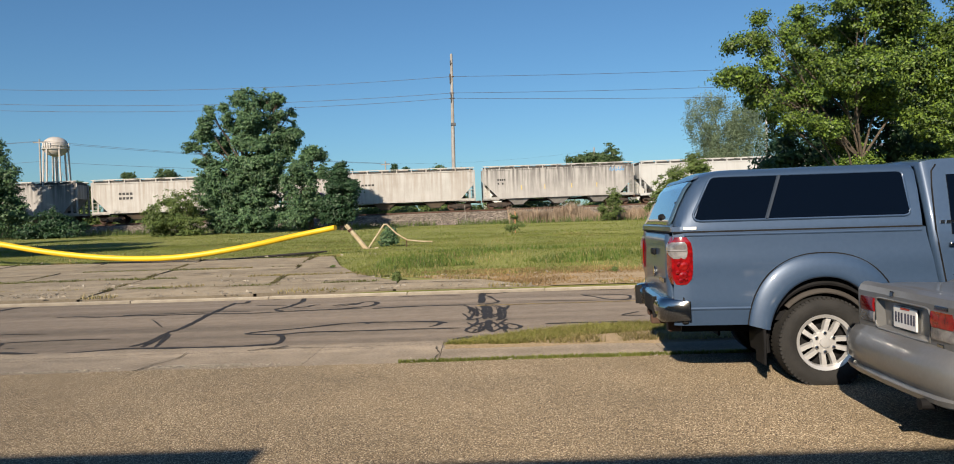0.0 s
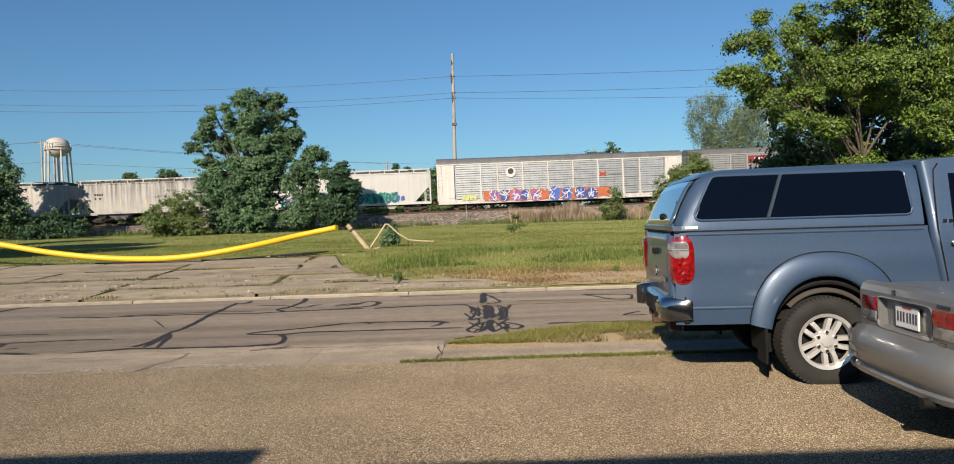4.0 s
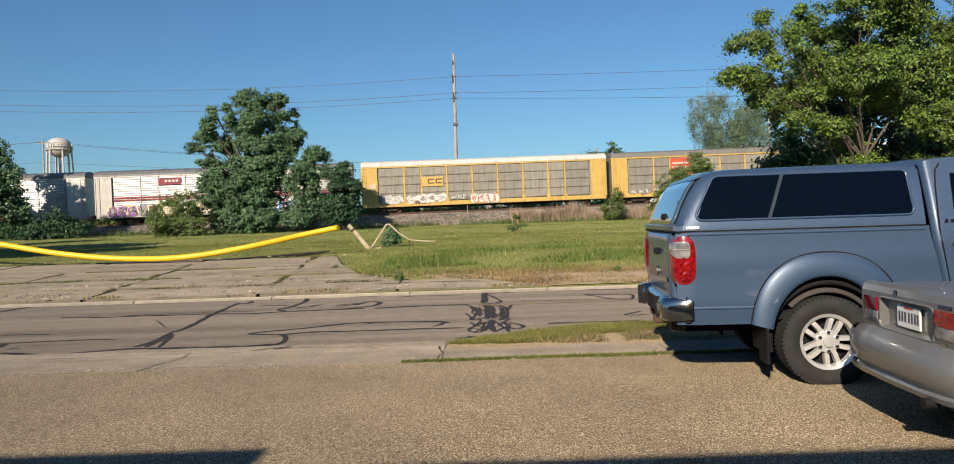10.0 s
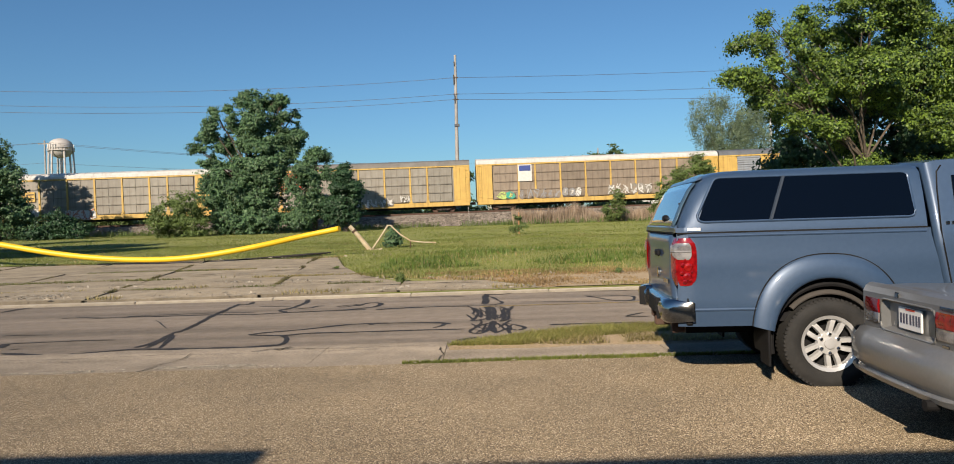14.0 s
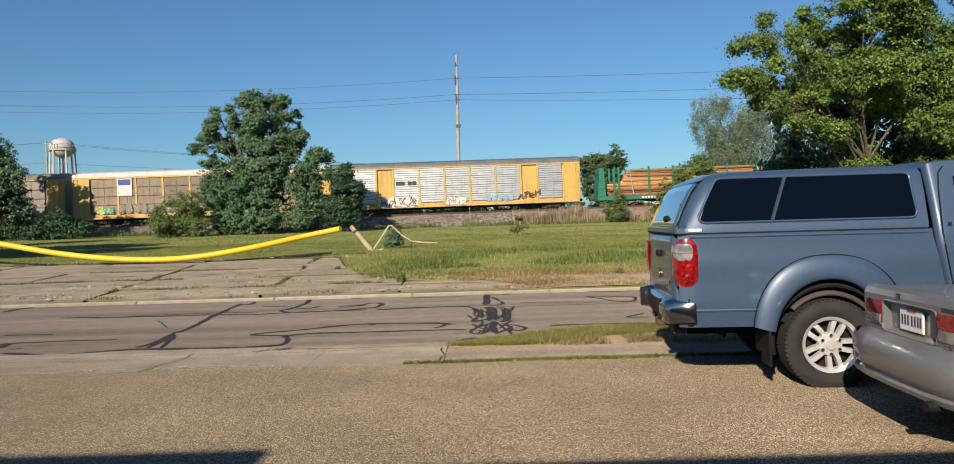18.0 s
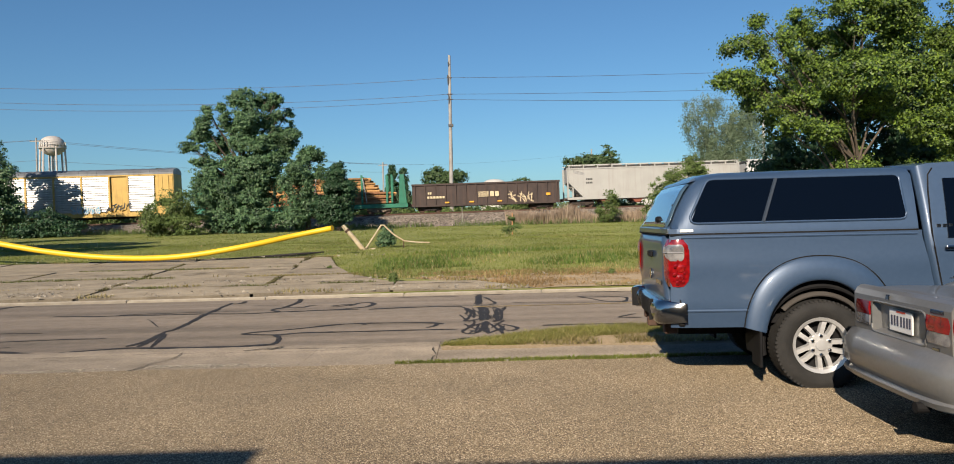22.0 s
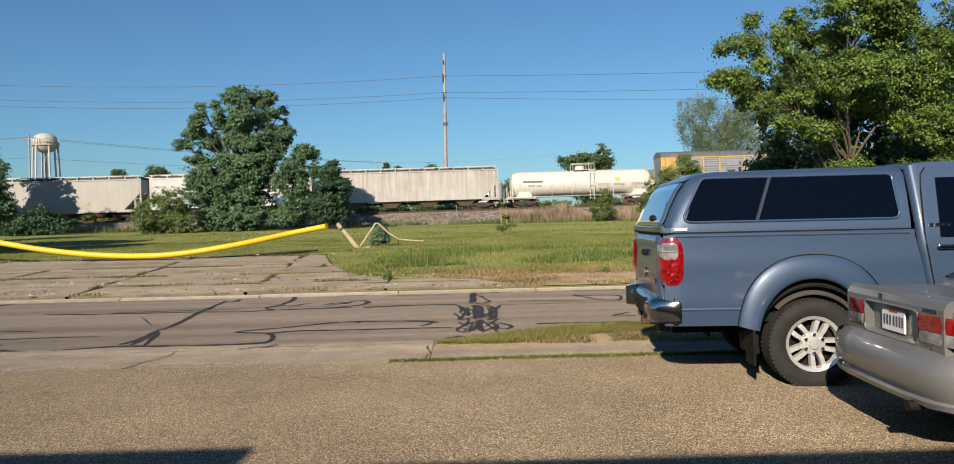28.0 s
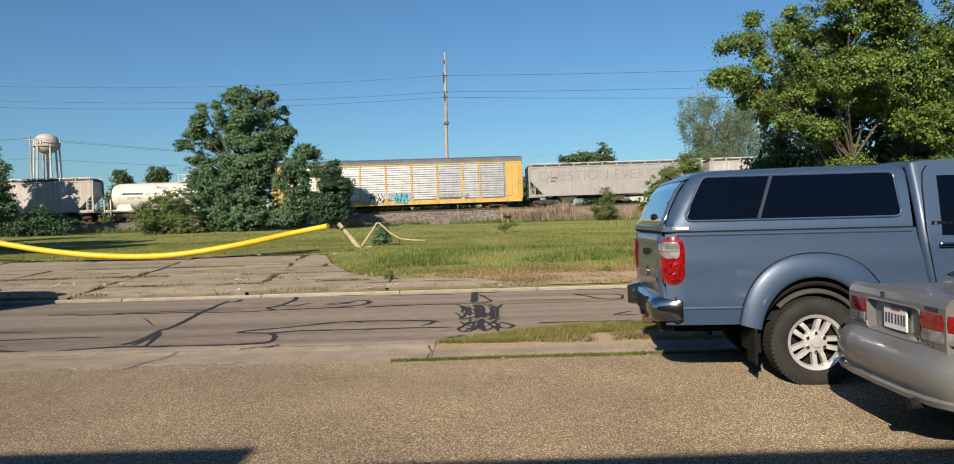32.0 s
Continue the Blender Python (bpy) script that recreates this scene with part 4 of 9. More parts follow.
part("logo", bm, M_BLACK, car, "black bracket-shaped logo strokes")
spray(car, -L / 2 + 2.2, 1.0, 2.3, 0.95, Y - 0.05, [M_WHITE], M_SMOKE, 31, 2, None, M_WHITE)
spray(car, -L / 2 + 4.95, 0.98, 4.3, 1.0, Y - 0.05, [M_WHITE, M_WHITE, M_LOUVT], M_SMOKE, 32, 4, None, M_WHITE)
spray(car, -L / 2 + 9.75, 1.2, 1.8, 0.6, Y - 0.05, [M_LOUVT], M_WHITE, 33, 3)
spray(car, -L / 2 + 11.9, 0.72, 3.1, 1.1, Y - 0.06, [M_WHITE], M_BRICK, 34, 4, None, M_WHITE)
spray(car, -L / 2 + 0.95, 2.35, 0.7, 1.0, Y - 0.05, [M_YEL], M_WHITE, 35, 2)
bars(car, -L / 2 + 5.80, 0.9, 1.8, 0.16, Y - 0.02, M_BLACK, 1, gaps=6)

car, L = autorack(2641, 3049, "yellow autorack car with taupe panels and a red sign", M_YEL, M_LOUVT, M_ROOFT, sheets=True)
bm = B()
box(bm, (-L / 2 + 6.62, Y - 0.05, 2.85), (-L / 2 + 8.89, Y, 4.8))
part("logo_plate", bm, M_RED, car, "orange-red square sign plate")
for i in range(3):
    bars(car, -L / 2 + 6.81, 4.15 - i * 0.42, (2.0, 1.6, 1.7)[i], 0.2, Y - 0.065, M_WHITE, 1, gaps=(8, 7, 7)[i])
spray(car, -L / 2 + 12.1, 0.75, 6.6, 1.05, Y - 0.05, [M_LOUVT, M_WHITE, M_LOUVT], M_WHITE, 41, 8)
spray(car, -L / 2 + 2.0, 1.0, 2.3, 0.55, Y - 0.05, [M_LOUVT], M_WHITE, 42, 3)
spray(car, -L / 2 + 4.95, 1.05, 1.0, 0.5, Y - 0.05, [M_LOUVT], M_WHITE, 43, 2)
spray(car, -L / 2 + 7.0, 1.1, 1.1, 0.45, Y - 0.05, [M_LOUVT], M_WHITE, 45, 2)
spray(car, -L / 2 + 19.4, 1.2, 1.1, 0.8, Y - 0.05, [M_LOUVT], M_WHITE, 44, 3)

car, L = autorack(3063, 3469, "yellow autorack car with rusty brown panels and a white roof", M_YEL, M_LOUVB, M_ROOFW, sheets=True)
bm = B()
box(bm, (-L / 2 + 4.59, Y - 0.05, 3.05), (-L / 2 + 6.14, Y, 4.9), 0.02)
part("logo_plate", bm, M_WHITE, car, "white shield sign plate")
bm = B()
box(bm, (-L / 2 + 4.73, Y - 0.07, 4.2), (-L / 2 + 5.99, Y - 0.04, 4.8))
part("logo_bar", bm, M_NAVY, car, "navy band of the shield")
spray(car, -L / 2 + 2.03, 1.15, 2.3, 0.9, Y - 0.05, [M_GRN, M_LIME], M_LOUVB, 51, 2)
spray(car, -L / 2 + 4.64, 1.1, 4.6, 1.1, Y - 0.05, [M_LOUVB], M_SMOKE, 52, 6)
spray(car, -L / 2 + 9.37, 1.2, 2.2, 1.1, Y - 0.05, [M_WHITE, M_SMOKE], M_LOUVT, 53, 3)
spray(car, -L / 2 + 14.49, 1.2, 5.0, 1.2, Y - 0.05, [M_LOUVB, M_LOUVT], M_WHITE, 54, 6)
part("spray_ring", tube(B(), [(-L / 2 + 20.95 + 0.62 * math.cos(a), Y - 0.05, 1.2 + 0.46 * math.sin(a)) for a in span(0, 2 * math.pi, 20)], 0.035, 5), M_WHITE, car, "white sprayed ring")

car, L = autorack(3475, 3884, "yellow autorack car with white louvered panels, dark roof", M_YEL, M_LOUVS, M_ROOFD, style=1)
bm = B()
box(bm, (-L / 2 + 6.86, Y - 0.05, 3.15), (-L / 2 + 7.78, Y - 0.02, 3.55))
for x in (8.15, 8.65):
    box(bm, (-L / 2 + x, Y - 0.05, 3.15), (-L / 2 + x + 0.4, Y - 0.02, 3.55))
part("logo", bm, M_BLACK, car, "black logo shape")
spray(car, -L / 2 + 4.9, 0.72, 4.3, 1.3, Y - 0.05, [M_WHITE, M_WHITE, M_SMOKE], M_BLACK, 61, 4, None, M_WHITE)
spray(car, -L / 2 + 12.4, 0.72, 2.1, 1.0, Y - 0.05, [M_WHITE], M_SMOKE, 62, 4, None, M_WHITE)
spray(car, -L / 2 + 16.7, 1.0, 3.1, 0.85, Y - 0.05, [M_LOUVS], M_CYB, 63, 5)
bm = B()
xx = -L / 2 + 20.19
for a in ([(0, 1.1), (0.4, 1.7)], [(0.25, 1.35), (0.6, 1.6), (0.5, 1.2)], [(0.75, 1.3), (1.0, 1.9), (0.7, 1.8), (1.2, 2.0)], [(1.25, 1.4), (1.35, 1.95)], [(1.4, 1.4), (1.8, 1.5)], [(1.4, 1.7), (1.75, 1.8)], [(1.9, 1.5), (2.0, 2.1), (2.2, 1.75), (2.5, 2.2), (2.45, 1.6)]):
    ribbon(bm, [(xx + p, q) for p, q in a], 0.14, Y - 0.06)
part("spray_tag", bm, M_BLACK, car, "black sprayed tag strokes")

# flat car with logs
M_GREEN = surf("railcar_green", (0.012, 0.165, 0.098), (0.01, 0.125, 0.076), 1.5, 0.5, streak=0.2)
M_LOGW = surf("log_wood", (0.47, 0.27, 0.105), (0.33, 0.175, 0.070), 1.2, 0.8, bump=0.3, bump_scale=8, per_piece=0.45)
M_LOGE = surf("log_bark", (0.30, 0.14, 0.065), (0.20, 0.10, 0.05), 1.5, 0.85, bump=0.3, bump_scale=8, per_piece=0.3)
M_STRAP = surf("stake_pale_steel", (0.42, 0.46, 0.48), (0.34, 0.36, 0.37), 2, 0.5, metal=0.4)
car, L = make_car(3914, 4261, "log_flat_car", "green bulkhead flat car loaded with long stripped logs")
bm = B()
box(bm, (-L / 2 + 0.1, -1.45, 0.66), (L / 2 - 0.1, 1.45, 1.10), 0.02)
part("deck", bm, M_GREEN, car)
part("belly_sill", prism(B(), [(-L / 2 + 4.5, 0.66), (L / 2 - 4.5, 0.66), (L / 2 - 6.5, 0.38), (-L / 2 + 6.5, 0.38)], -0.5, 0.5), M_DARK, car)
for s in (-1, 1):
    bm = B()
    prism(bm, [(s * (L / 2 - 0.2), 1.1), (s * (L / 2 - 1.10), 1.1), (s * (L / 2 - 0.90), 4.3), (s * (L / 2 - 0.45), 4.3)], -1.4, 1.4, 0.03)
    b = part("bulkhead", bm, M_GREEN, car)
    bm = B()
    for z in (2.0, 2.8, 3.6):
        box(bm, (s * (L / 2 - 0.68) - 0.33, -1.45, z), (s * (L / 2 - 0.68) + 0.33, 1.45, z + 0.08))
    part("bulkhead_rib", bm, M_GREEN, b)
stakes = [-9.0, -5.6, -2.9, 0.4, 3.2, 6.5, 9.2, 9.75]
for side in (-1, 1):
    for k, x in enumerate(stakes + [-9.5]):
        bm = B()
        box(bm, (x - 0.11, side * 1.36 - 0.07, 1.2), (x + 0.11, side * 1.36 + 0.07, 4.3), 0.02)
        part("stake", bm, M_GREEN, car)
    for x, lean in ((-7.4, 0.35), (-1.2, 0.5), (1.3, -0.3), (7.0, 0.4)):
        bm = B()
        tube(bm, [(x, side * 1.47, 1.25), (x - lean, side * 1.47, 4.0)], 0.06, 6)
        part("strap", bm, M_STRAP, car, "pale steel strap")
for row in range(11):
    z = 1.27 + row * 0.262
    half = 10.0 if row < 5 else 8.6 - 0.25 * (row - 5)
    for col in range(7):
        y = -1.18 + col * 0.39 + (0.19 if row % 2 else 0)
        if y > 1.25:
            continue
        parts_x = random.choice(([-half, half], [-half, random.uniform(-2, 2), half]))
        for a, b in zip(parts_x, parts_x[1:]):
            if row >= 8 and random.random() < 0.25:
                continue
            r = random.uniform(0.13, 0.185)
            bm = B()
            j = random.uniform(-0.3, 0.3)
            tube(bm, [(a + j, y, z), ((a + b) / 2, y + random.uniform(-0.05, 0.05), z + random.uniform(-0.05, 0.04)), (b + j - 0.05, y, z + random.uniform(-0.03, 0.03))], [r, r * 0.93, r * 0.82], 7)
            part("log", bm, M_LOGE if row < 3 or random.random() < 0.2 else M_LOGW, car, smooth=True)
bars(car, -L / 2 + 5.02, 0.78, 2.4, 0.2, -1.47, M_WHITE, 1, gaps=7)
for s in (-1, 1):
    make_bogie(car, s * (L / 2 - 3.3), surf("bogie_dusty", (0.22, 0.18, 0.14), (0.12, 0.10, 0.08), 5, 0.85))

# gondola
M_GOND = surf("gondola_brown_black", (0.040, 0.028, 0.026), (0.062, 0.042, 0.036), 1.0, 0.75, streak=0.35, dirt=(0.11, 0.06, 0.04))
car, L = make_car(4266, 4517, "gondola_car", "dark brown open gondola car with ribbed sides")
bm = B()
for a, b in (((-L / 2 + .2, -1.5, 0.75), (L / 2 - .2, -1.42, 3.0)), ((-L / 2 + .2, 1.42, 0.75), (L / 2 - .2, 1.5, 3.0)), ((-L / 2 + .2, -1.42, 0.75), (-L / 2 + .28, 1.42, 3.0)), ((L / 2 - .28, -1.42, 0.75), (L / 2 - .2, 1.42, 3.0)), ((-L / 2 + .28, -1.42, 0.9), (L / 2 - .28, 1.42, 1.1))):
    box(bm, a, b)
part("body", bm, M_GOND, car)
for side in (-1, 1):
    for i in range(15):
        x = -L / 2 + 0.5 + i * (L - 1.0) / 14
        bm = B()
        box(bm, (x - 0.07, side * 1.56 - 0.06, 0.72), (x + 0.07, side * 1.56 + 0.06, 2.95), 0.01)
        part("side_rib", bm, M_GOND, car)
    bm = B()
    box(bm, (-L / 2 + 0.15, side * 1.55 - 0.08, 2.92), (L / 2 - 0.15, side * 1.55 + 0.08, 3.12), 0.02)
    part("top_rail", bm, M_GOND, car)
    bm = B()
    box(bm, (-L / 2 + 0.15, side * 1.55 - 0.07, 0.62), (L / 2 - 0.15, side * 1.55 + 0.07, 0.82))
    part("bottom_rail", bm, M_GOND, car)
bars(car, -L / 2 + 1.93, 1.95, 0.45, 0.24, -1.65, M_CREAM, 1, gaps=2)
bars(car, -L / 2 + 1.84, 1.5, 2.0, 0.24, -1.65, M_CREAM, 1, gaps=6)
bm = B()
for k in range(6):
    box(bm, (-0.9, -1.64, 1.55 + k * 0.1), (0.25, -1.63, 1.60 + k * 0.1))
for x in (0.4, 0.95):
    box(bm, (x, -1.64, 1.55), (x + 0.42, -1.63, 2.1))
part("logo", bm, M_CREAM, car, "cream striped logo shape")
spray(car, 2.4, 0.72, 2.9, 1.35, -1.66, [M_GOND], M_CREAM, 72, 3)
bm = B()
for x in (-4.6, -1.9, 1.2, 6.6):
    box(bm, (x, -1.65, 0.95 if x < 6 else 1.5), (x + 0.5, -1.63, 1.1 if x < 6 else 1.75))
part("reflector", bm, surf("reflector_orange", (0.75, 0.38, 0.03), (0.65, 0.3, 0.03), 3, 0.5), car, "orange-yellow reflector patches")
for s in (-1, 1):
    make_bogie(car, s * (L / 2 - 2.1))

car, L = hopper(4528, 4822.7, "pale grey covered hopper car with red outlet gates", P_PALE, 4, bay_mat=P_PINK, small=True)
bars(car, -L / 2 + 2.22, 3.0, 0.75, 0.2, Y, M_BLACK, 2, 0.2)
bm = B()
for k in range(3):
    ribbon(bm, [(-L / 2 + 0.8, 4.1 - k * 0.13), (-L / 2 + 1.45, 3.95 - k * 0.13), (-L / 2 + 2.03, 3.75 - k * 0.1)], 0.06, Y)
part("logo", bm, M_SMOKE, car, "thin grey swoosh lines")
spray(car, 1.55, 1.3, 3.0, 0.9, Y, [surf("spray_straw", (0.40, 0.37, 0.27), (0.37, 0.34, 0.27), 2, 0.7)], P_PALE, 81, 4, None, P_PALE)
car, L = hopper(4835, 5091.5, "white covered hopper car with colourful spray paint", P_WHITE, 3, bay_mat=P_DUST)
bars(car, -L / 2 + 1.93, 2.6, 0.95, 0.18, Y, M_BLACK, 2, 0.14)
spray(car, -L / 2 + 3.4, 1.22, 3.9, 0.95, Y, [M_SKY, M_SKY, M_WHITE], M_CYB, 91, 5, M_PEACH, M_SKY)
spray(car, -L / 2 + 7.35, 1.28, 2.3, 1.05, Y, [M_CREAM, M_PEACH], M_BRICK, 92, 3, None, M_PEACH)
spray(car, -L / 2 + 9.9, 1.1, 4.5, 1.05, Y, [M_BLU, M_WHITE, M_CYB], M_NAVY, 93, 5, M_SKY, M_WHITE)
car, L = hopper(5103, 5399, "weathered white covered hopper car with brown bays", P_TANW, 4, bay_mat=P_DUST)
bars(car, -L / 2 + 2.22, 3.0, 0.8, 0.2, Y, M_BLACK, 2, 0.22)
bm = B()
box(bm, (-L / 2 + 3.67, Y, 2.7), (-L / 2 + 3.91, Y + 0.01, 2.95))
part("placard", bm, M_BLACK, car)

# tank car
M_TANK = surf("tank_white", (0.600, 0.585, 0.540), (0.555, 0.536, 0.488), 0.7, 0.45, streak=0.2)
car, L = make_car(5412, 5671, "tank_car", "clean white tank car with a railed top hatch")
R, zc = 1.40, 2.60
TL = 16.0 / 2
bm = B()
lathe(bm, [(0.05, -TL), (0.7, -TL + 0.06), (1.15, -TL + 0.25), (1.32, -TL + 0.55), (R, -TL + 0.95), (R, TL - 0.95), (1.32, TL - 0.55), (1.15, TL - 0.25), (0.7, TL - 0.06), (0.05, TL)], 40, "x")
part("tank", bm, M_TANK, car, smooth=True, at=(0, 0, zc))
bm = B()
for x in (-7.0, -3.5, 3.5, 7.0):
    lathe(bm, [(R + 0.012, x - 0.04), (R + 0.012, x + 0.04)], 40, "x")
part("weld_bands", bm, M_TANK, car, at=(0, 0, zc))
bm = B()
lathe(bm, [(0.55, 0.0), (0.55, 0.42), (0.45, 0.55), (0.1, 0.58)], 20, "z")
part("dome", bm, M_TANK, car, "white hatch dome", smooth=True, at=(0.0, 0, zc + R - 0.05))
bm = B()
for y in (-0.8, 0.8):
    for x in (-0.9, 0.9, 1.5):
        tube(bm, [(x, y, zc + R - 0.2), (x, y, zc + R + 0.75)], 0.03, 6)
    tube(bm, [(-0.9, y, zc + R + 0.75), (1.5, y, zc + R + 0.75)], 0.03, 6)
for x in (-0.9, 1.5):
    tube(bm, [(x, -0.8, zc + R + 0.75), (x, 0.8, zc + R + 0.75)], 0.03, 6)
box(bm, (-0.9, -0.9, zc + R + 0.0), (1.7, 0.9, zc + R + 0.04))
part("platform_rail", bm, M_TANK, car, "white hatch platform with rails")
for y in (-1.6, 1.6):
    ladder(car, 1.05, y, 0.7, zc + R + 0.05, M_TANK, 0.5)
    bm = B()
    tube(bm, [(-L / 2 + 0.3, y * 0.97, 1.15), (L / 2 - 0.3, y * 0.97, 1.15)], 0.03, 6)
    for i in range(8):
        x = -L / 2 + 0.6 + i * (L - 1.2) / 7
        tube(bm, [(x, y * 0.97, 1.15), (x, y * 0.97, 1.9)], 0.025, 5)
    part("handrail", bm, M_TANK, car)
for s in (-1, 1):
    bm = B()
    box(bm, (min(s * 5.2, s * (L / 2 - 0.1)), -1.3, 0.95), (max(s * 5.2, s * (L / 2 - 0.1)), 1.3, 1.15))
    prism(bm, [(s * 5.6, 1.1), (s * 7.4, 1.1), (s * 7.1, 1.7), (s * 5.9, 1.7)], -1.2, 1.2)
    for y in (-1.4, 1.4):
        for x in (L / 2 - 0.15, L / 2 - 0.8):
            box(bm, (s * x - 0.04, y - 0.04, 0.6), (s * x + 0.04, y + 0.04, 2.3))
    part("end_frame", bm, M_TANK, car)
    make_bogie(car, s * (L / 2 - 2.2))
bars(car, -TL + 1.4, 2.72, 2.2, 0.2, -1.43, M_BLACK, 1, gaps=10)
bars(car, -TL + 1.9, 2.4, 1.5, 0.06, -1.41, M_SMOKE, 2, 0.06, 6)
bm = B()
box(bm, (3.7, -1.41, 2.65), (4.25, -1.35, 3.0))
part("placard", bm, surf("placard_yellow", (0.72, 0.48, 0.05), (0.66, 0.42, 0.05), 3, 0.5), car, "yellow placard")
for x in (1.8, 3.6, 5.6):
    bars(car, x, 2.35, 1.2, 0.06, -1.41, M_SMOKE, 2, 0.07, 5)

car, L = autorack(5678.5, 6089, "yellow autorack car with silver panels and spray paint", M_YEL, M_LOUVS, M_ROOFD)
bm = B()
for s, x in ((1, 7.5), (-1, 8.9)):
    ribbon(bm, [(-L / 2 + x + s * 0.2, 3.7), (-L / 2 + x, 3.7), (-L / 2 + x, 3.05), (-L / 2 + x + s * 0.2, 3.05)], 0.07, Y - 0.06)
box(bm, (-L / 2 + 7.49, Y - 0.07, 3.2), (-L / 2 + 8.36, Y - 0.05, 3.5))
part("logo", bm, M_BLACK, car, "black bracketed logo shape")
spray(car, -L / 2 + 10.35, 0.80, 1.6, 1.3, Y - 0.05, [M_WHITE], M_BLACK, 101, 2, None, M_WHITE)
spray(car, -L / 2 + 13.1, 0.80, 1.5, 1.35, Y - 0.06, [M_CYAN], M_TEALD, 102, 3, None, M_CYAN)
spray(car, -L / 2 + 9.8, 1.3, 5.3, 0.8, Y - 0.045, [M_LOUVS], M_SMOKE, 103, 9, None, M_LOUVS)
spray(car, -L / 2 + 17.9, 1.3, 3.3, 0.5, Y - 0.05, [M_LOUVS], M_SMOKE, 104, 7, None, M_LOUVS)
bars(car, -L / 2 + 6.96, 0.9, 1.5, 0.15, Y - 0.02, M_BLACK, 1, gaps=7)

car, L = hopper(6100.5, 6398, "light grey covered hopper car with faint sprayed writing", P_GRAF, 3, bay_mat=P_DUST)
bars(car, -L / 2 + 2.51, 3.0, 0.8, 0.18, Y, M_BLACK, 2, 0.2)
txt = bpy.data.curves.new("sprayed_words", "FONT")
txt.body, txt.size, txt.extrude, txt.space_character = "QUESTION EVERYTHING", 1.55, 0.005, 1.05
txt.materials.append(M_SMOKE)
words = new("sprayed_text", txt)
words.parent = car
words["label"] = "faint grey sprayed capital letters"
words.matrix_basis = pose(-L / 2 + 1.16, Y - 0.006, 2.75, 90)
hopper(6410, 6708, "dusty white covered hopper car", P_TANW, 3, bay_mat=P_DUST)


# ---- vehicles ----
M_TYRE = surf("tyre_rubber", (0.014, 0.014, 0.014), (0.024, 0.023, 0.022), 9, 0.85, bump=0.2, bump_scale=60)
M_RIM = surf("alloy_silver", (0.62, 0.62, 0.62), (0.55, 0.55, 0.55), 6, 0.28, metal=0.4)
M_CHROME = surf("chrome", (0.47, 0.46, 0.45), (0.38, 0.37, 0.36), 4, 0.14, metal=1.0)
M_BLUE = surf("paint_slate_blue", (0.041, 0.075, 0.138), (0.047, 0.083, 0.150), 1.5, 0.42, metal=0.2, coat=0.7, grain=0.6)
M_SILV = surf("paint_silver_grey", (0.195, 0.194, 0.190), (0.218, 0.217, 0.212), 2, 0.36, metal=0.35, coat=0.5, grain=0.6)
M_INK = surf("paint_black_blue", (0.005, 0.006, 0.009), (0.006, 0.007, 0.010), 2, 0.20, metal=0.1, coat=0.5, spec=0.35)
M_BRIGHT = surf("bright_trim", (0.75, 0.75, 0.74), (0.66, 0.66, 0.65), 4, 0.18, metal=1.0)
M_GLASS = glass("tinted_glass")
# blue base colour adds to the sky's reflection in the rear window
M_GLASS2 = surf("rear_glass_sky_tint", (0.05, 0.09, 0.13), (0.06, 0.10, 0.14), 2, 0.04, metal=0.0, coat=1.0, spec=1.0)
M_TRIM = surf("black_trim", (0.010, 0.010, 0.011), (0.016, 0.016, 0.017), 5, 0.6, spec=0.12)
M_LAMPR = surf("lamp_red", (0.30, 0.006, 0.008), (0.12, 0.003, 0.004), 26, 0.12, coat=1.0)
M_LAMPB = surf("lamp_bright", (0.55, 0.02, 0.015), (0.25, 0.008, 0.008), 40, 0.08, metal=0.4, coat=1.0)
# darker copy of the red lens, with the far lamp's shade in its colour
M_LAMPR_SHADED = surf("lamp_red_shaded", (0.20, 0.006, 0.008), (0.14, 0.005, 0.006), 14, 0.15, coat=1.0)
M_LAMPW = surf("lamp_clear", (0.40, 0.39, 0.39), (0.10, 0.10, 0.11), 11, 0.10, metal=0.3, coat=1.0)
M_PLATE = surf("plate_white", (0.80, 0.79, 0.76), (0.72, 0.71, 0.69), 5, 0.4)
M_LINER = surf("wheel_liner_dusty", (0.073, 0.066, 0.059), (0.050, 0.044, 0.040), 4, 0.9)


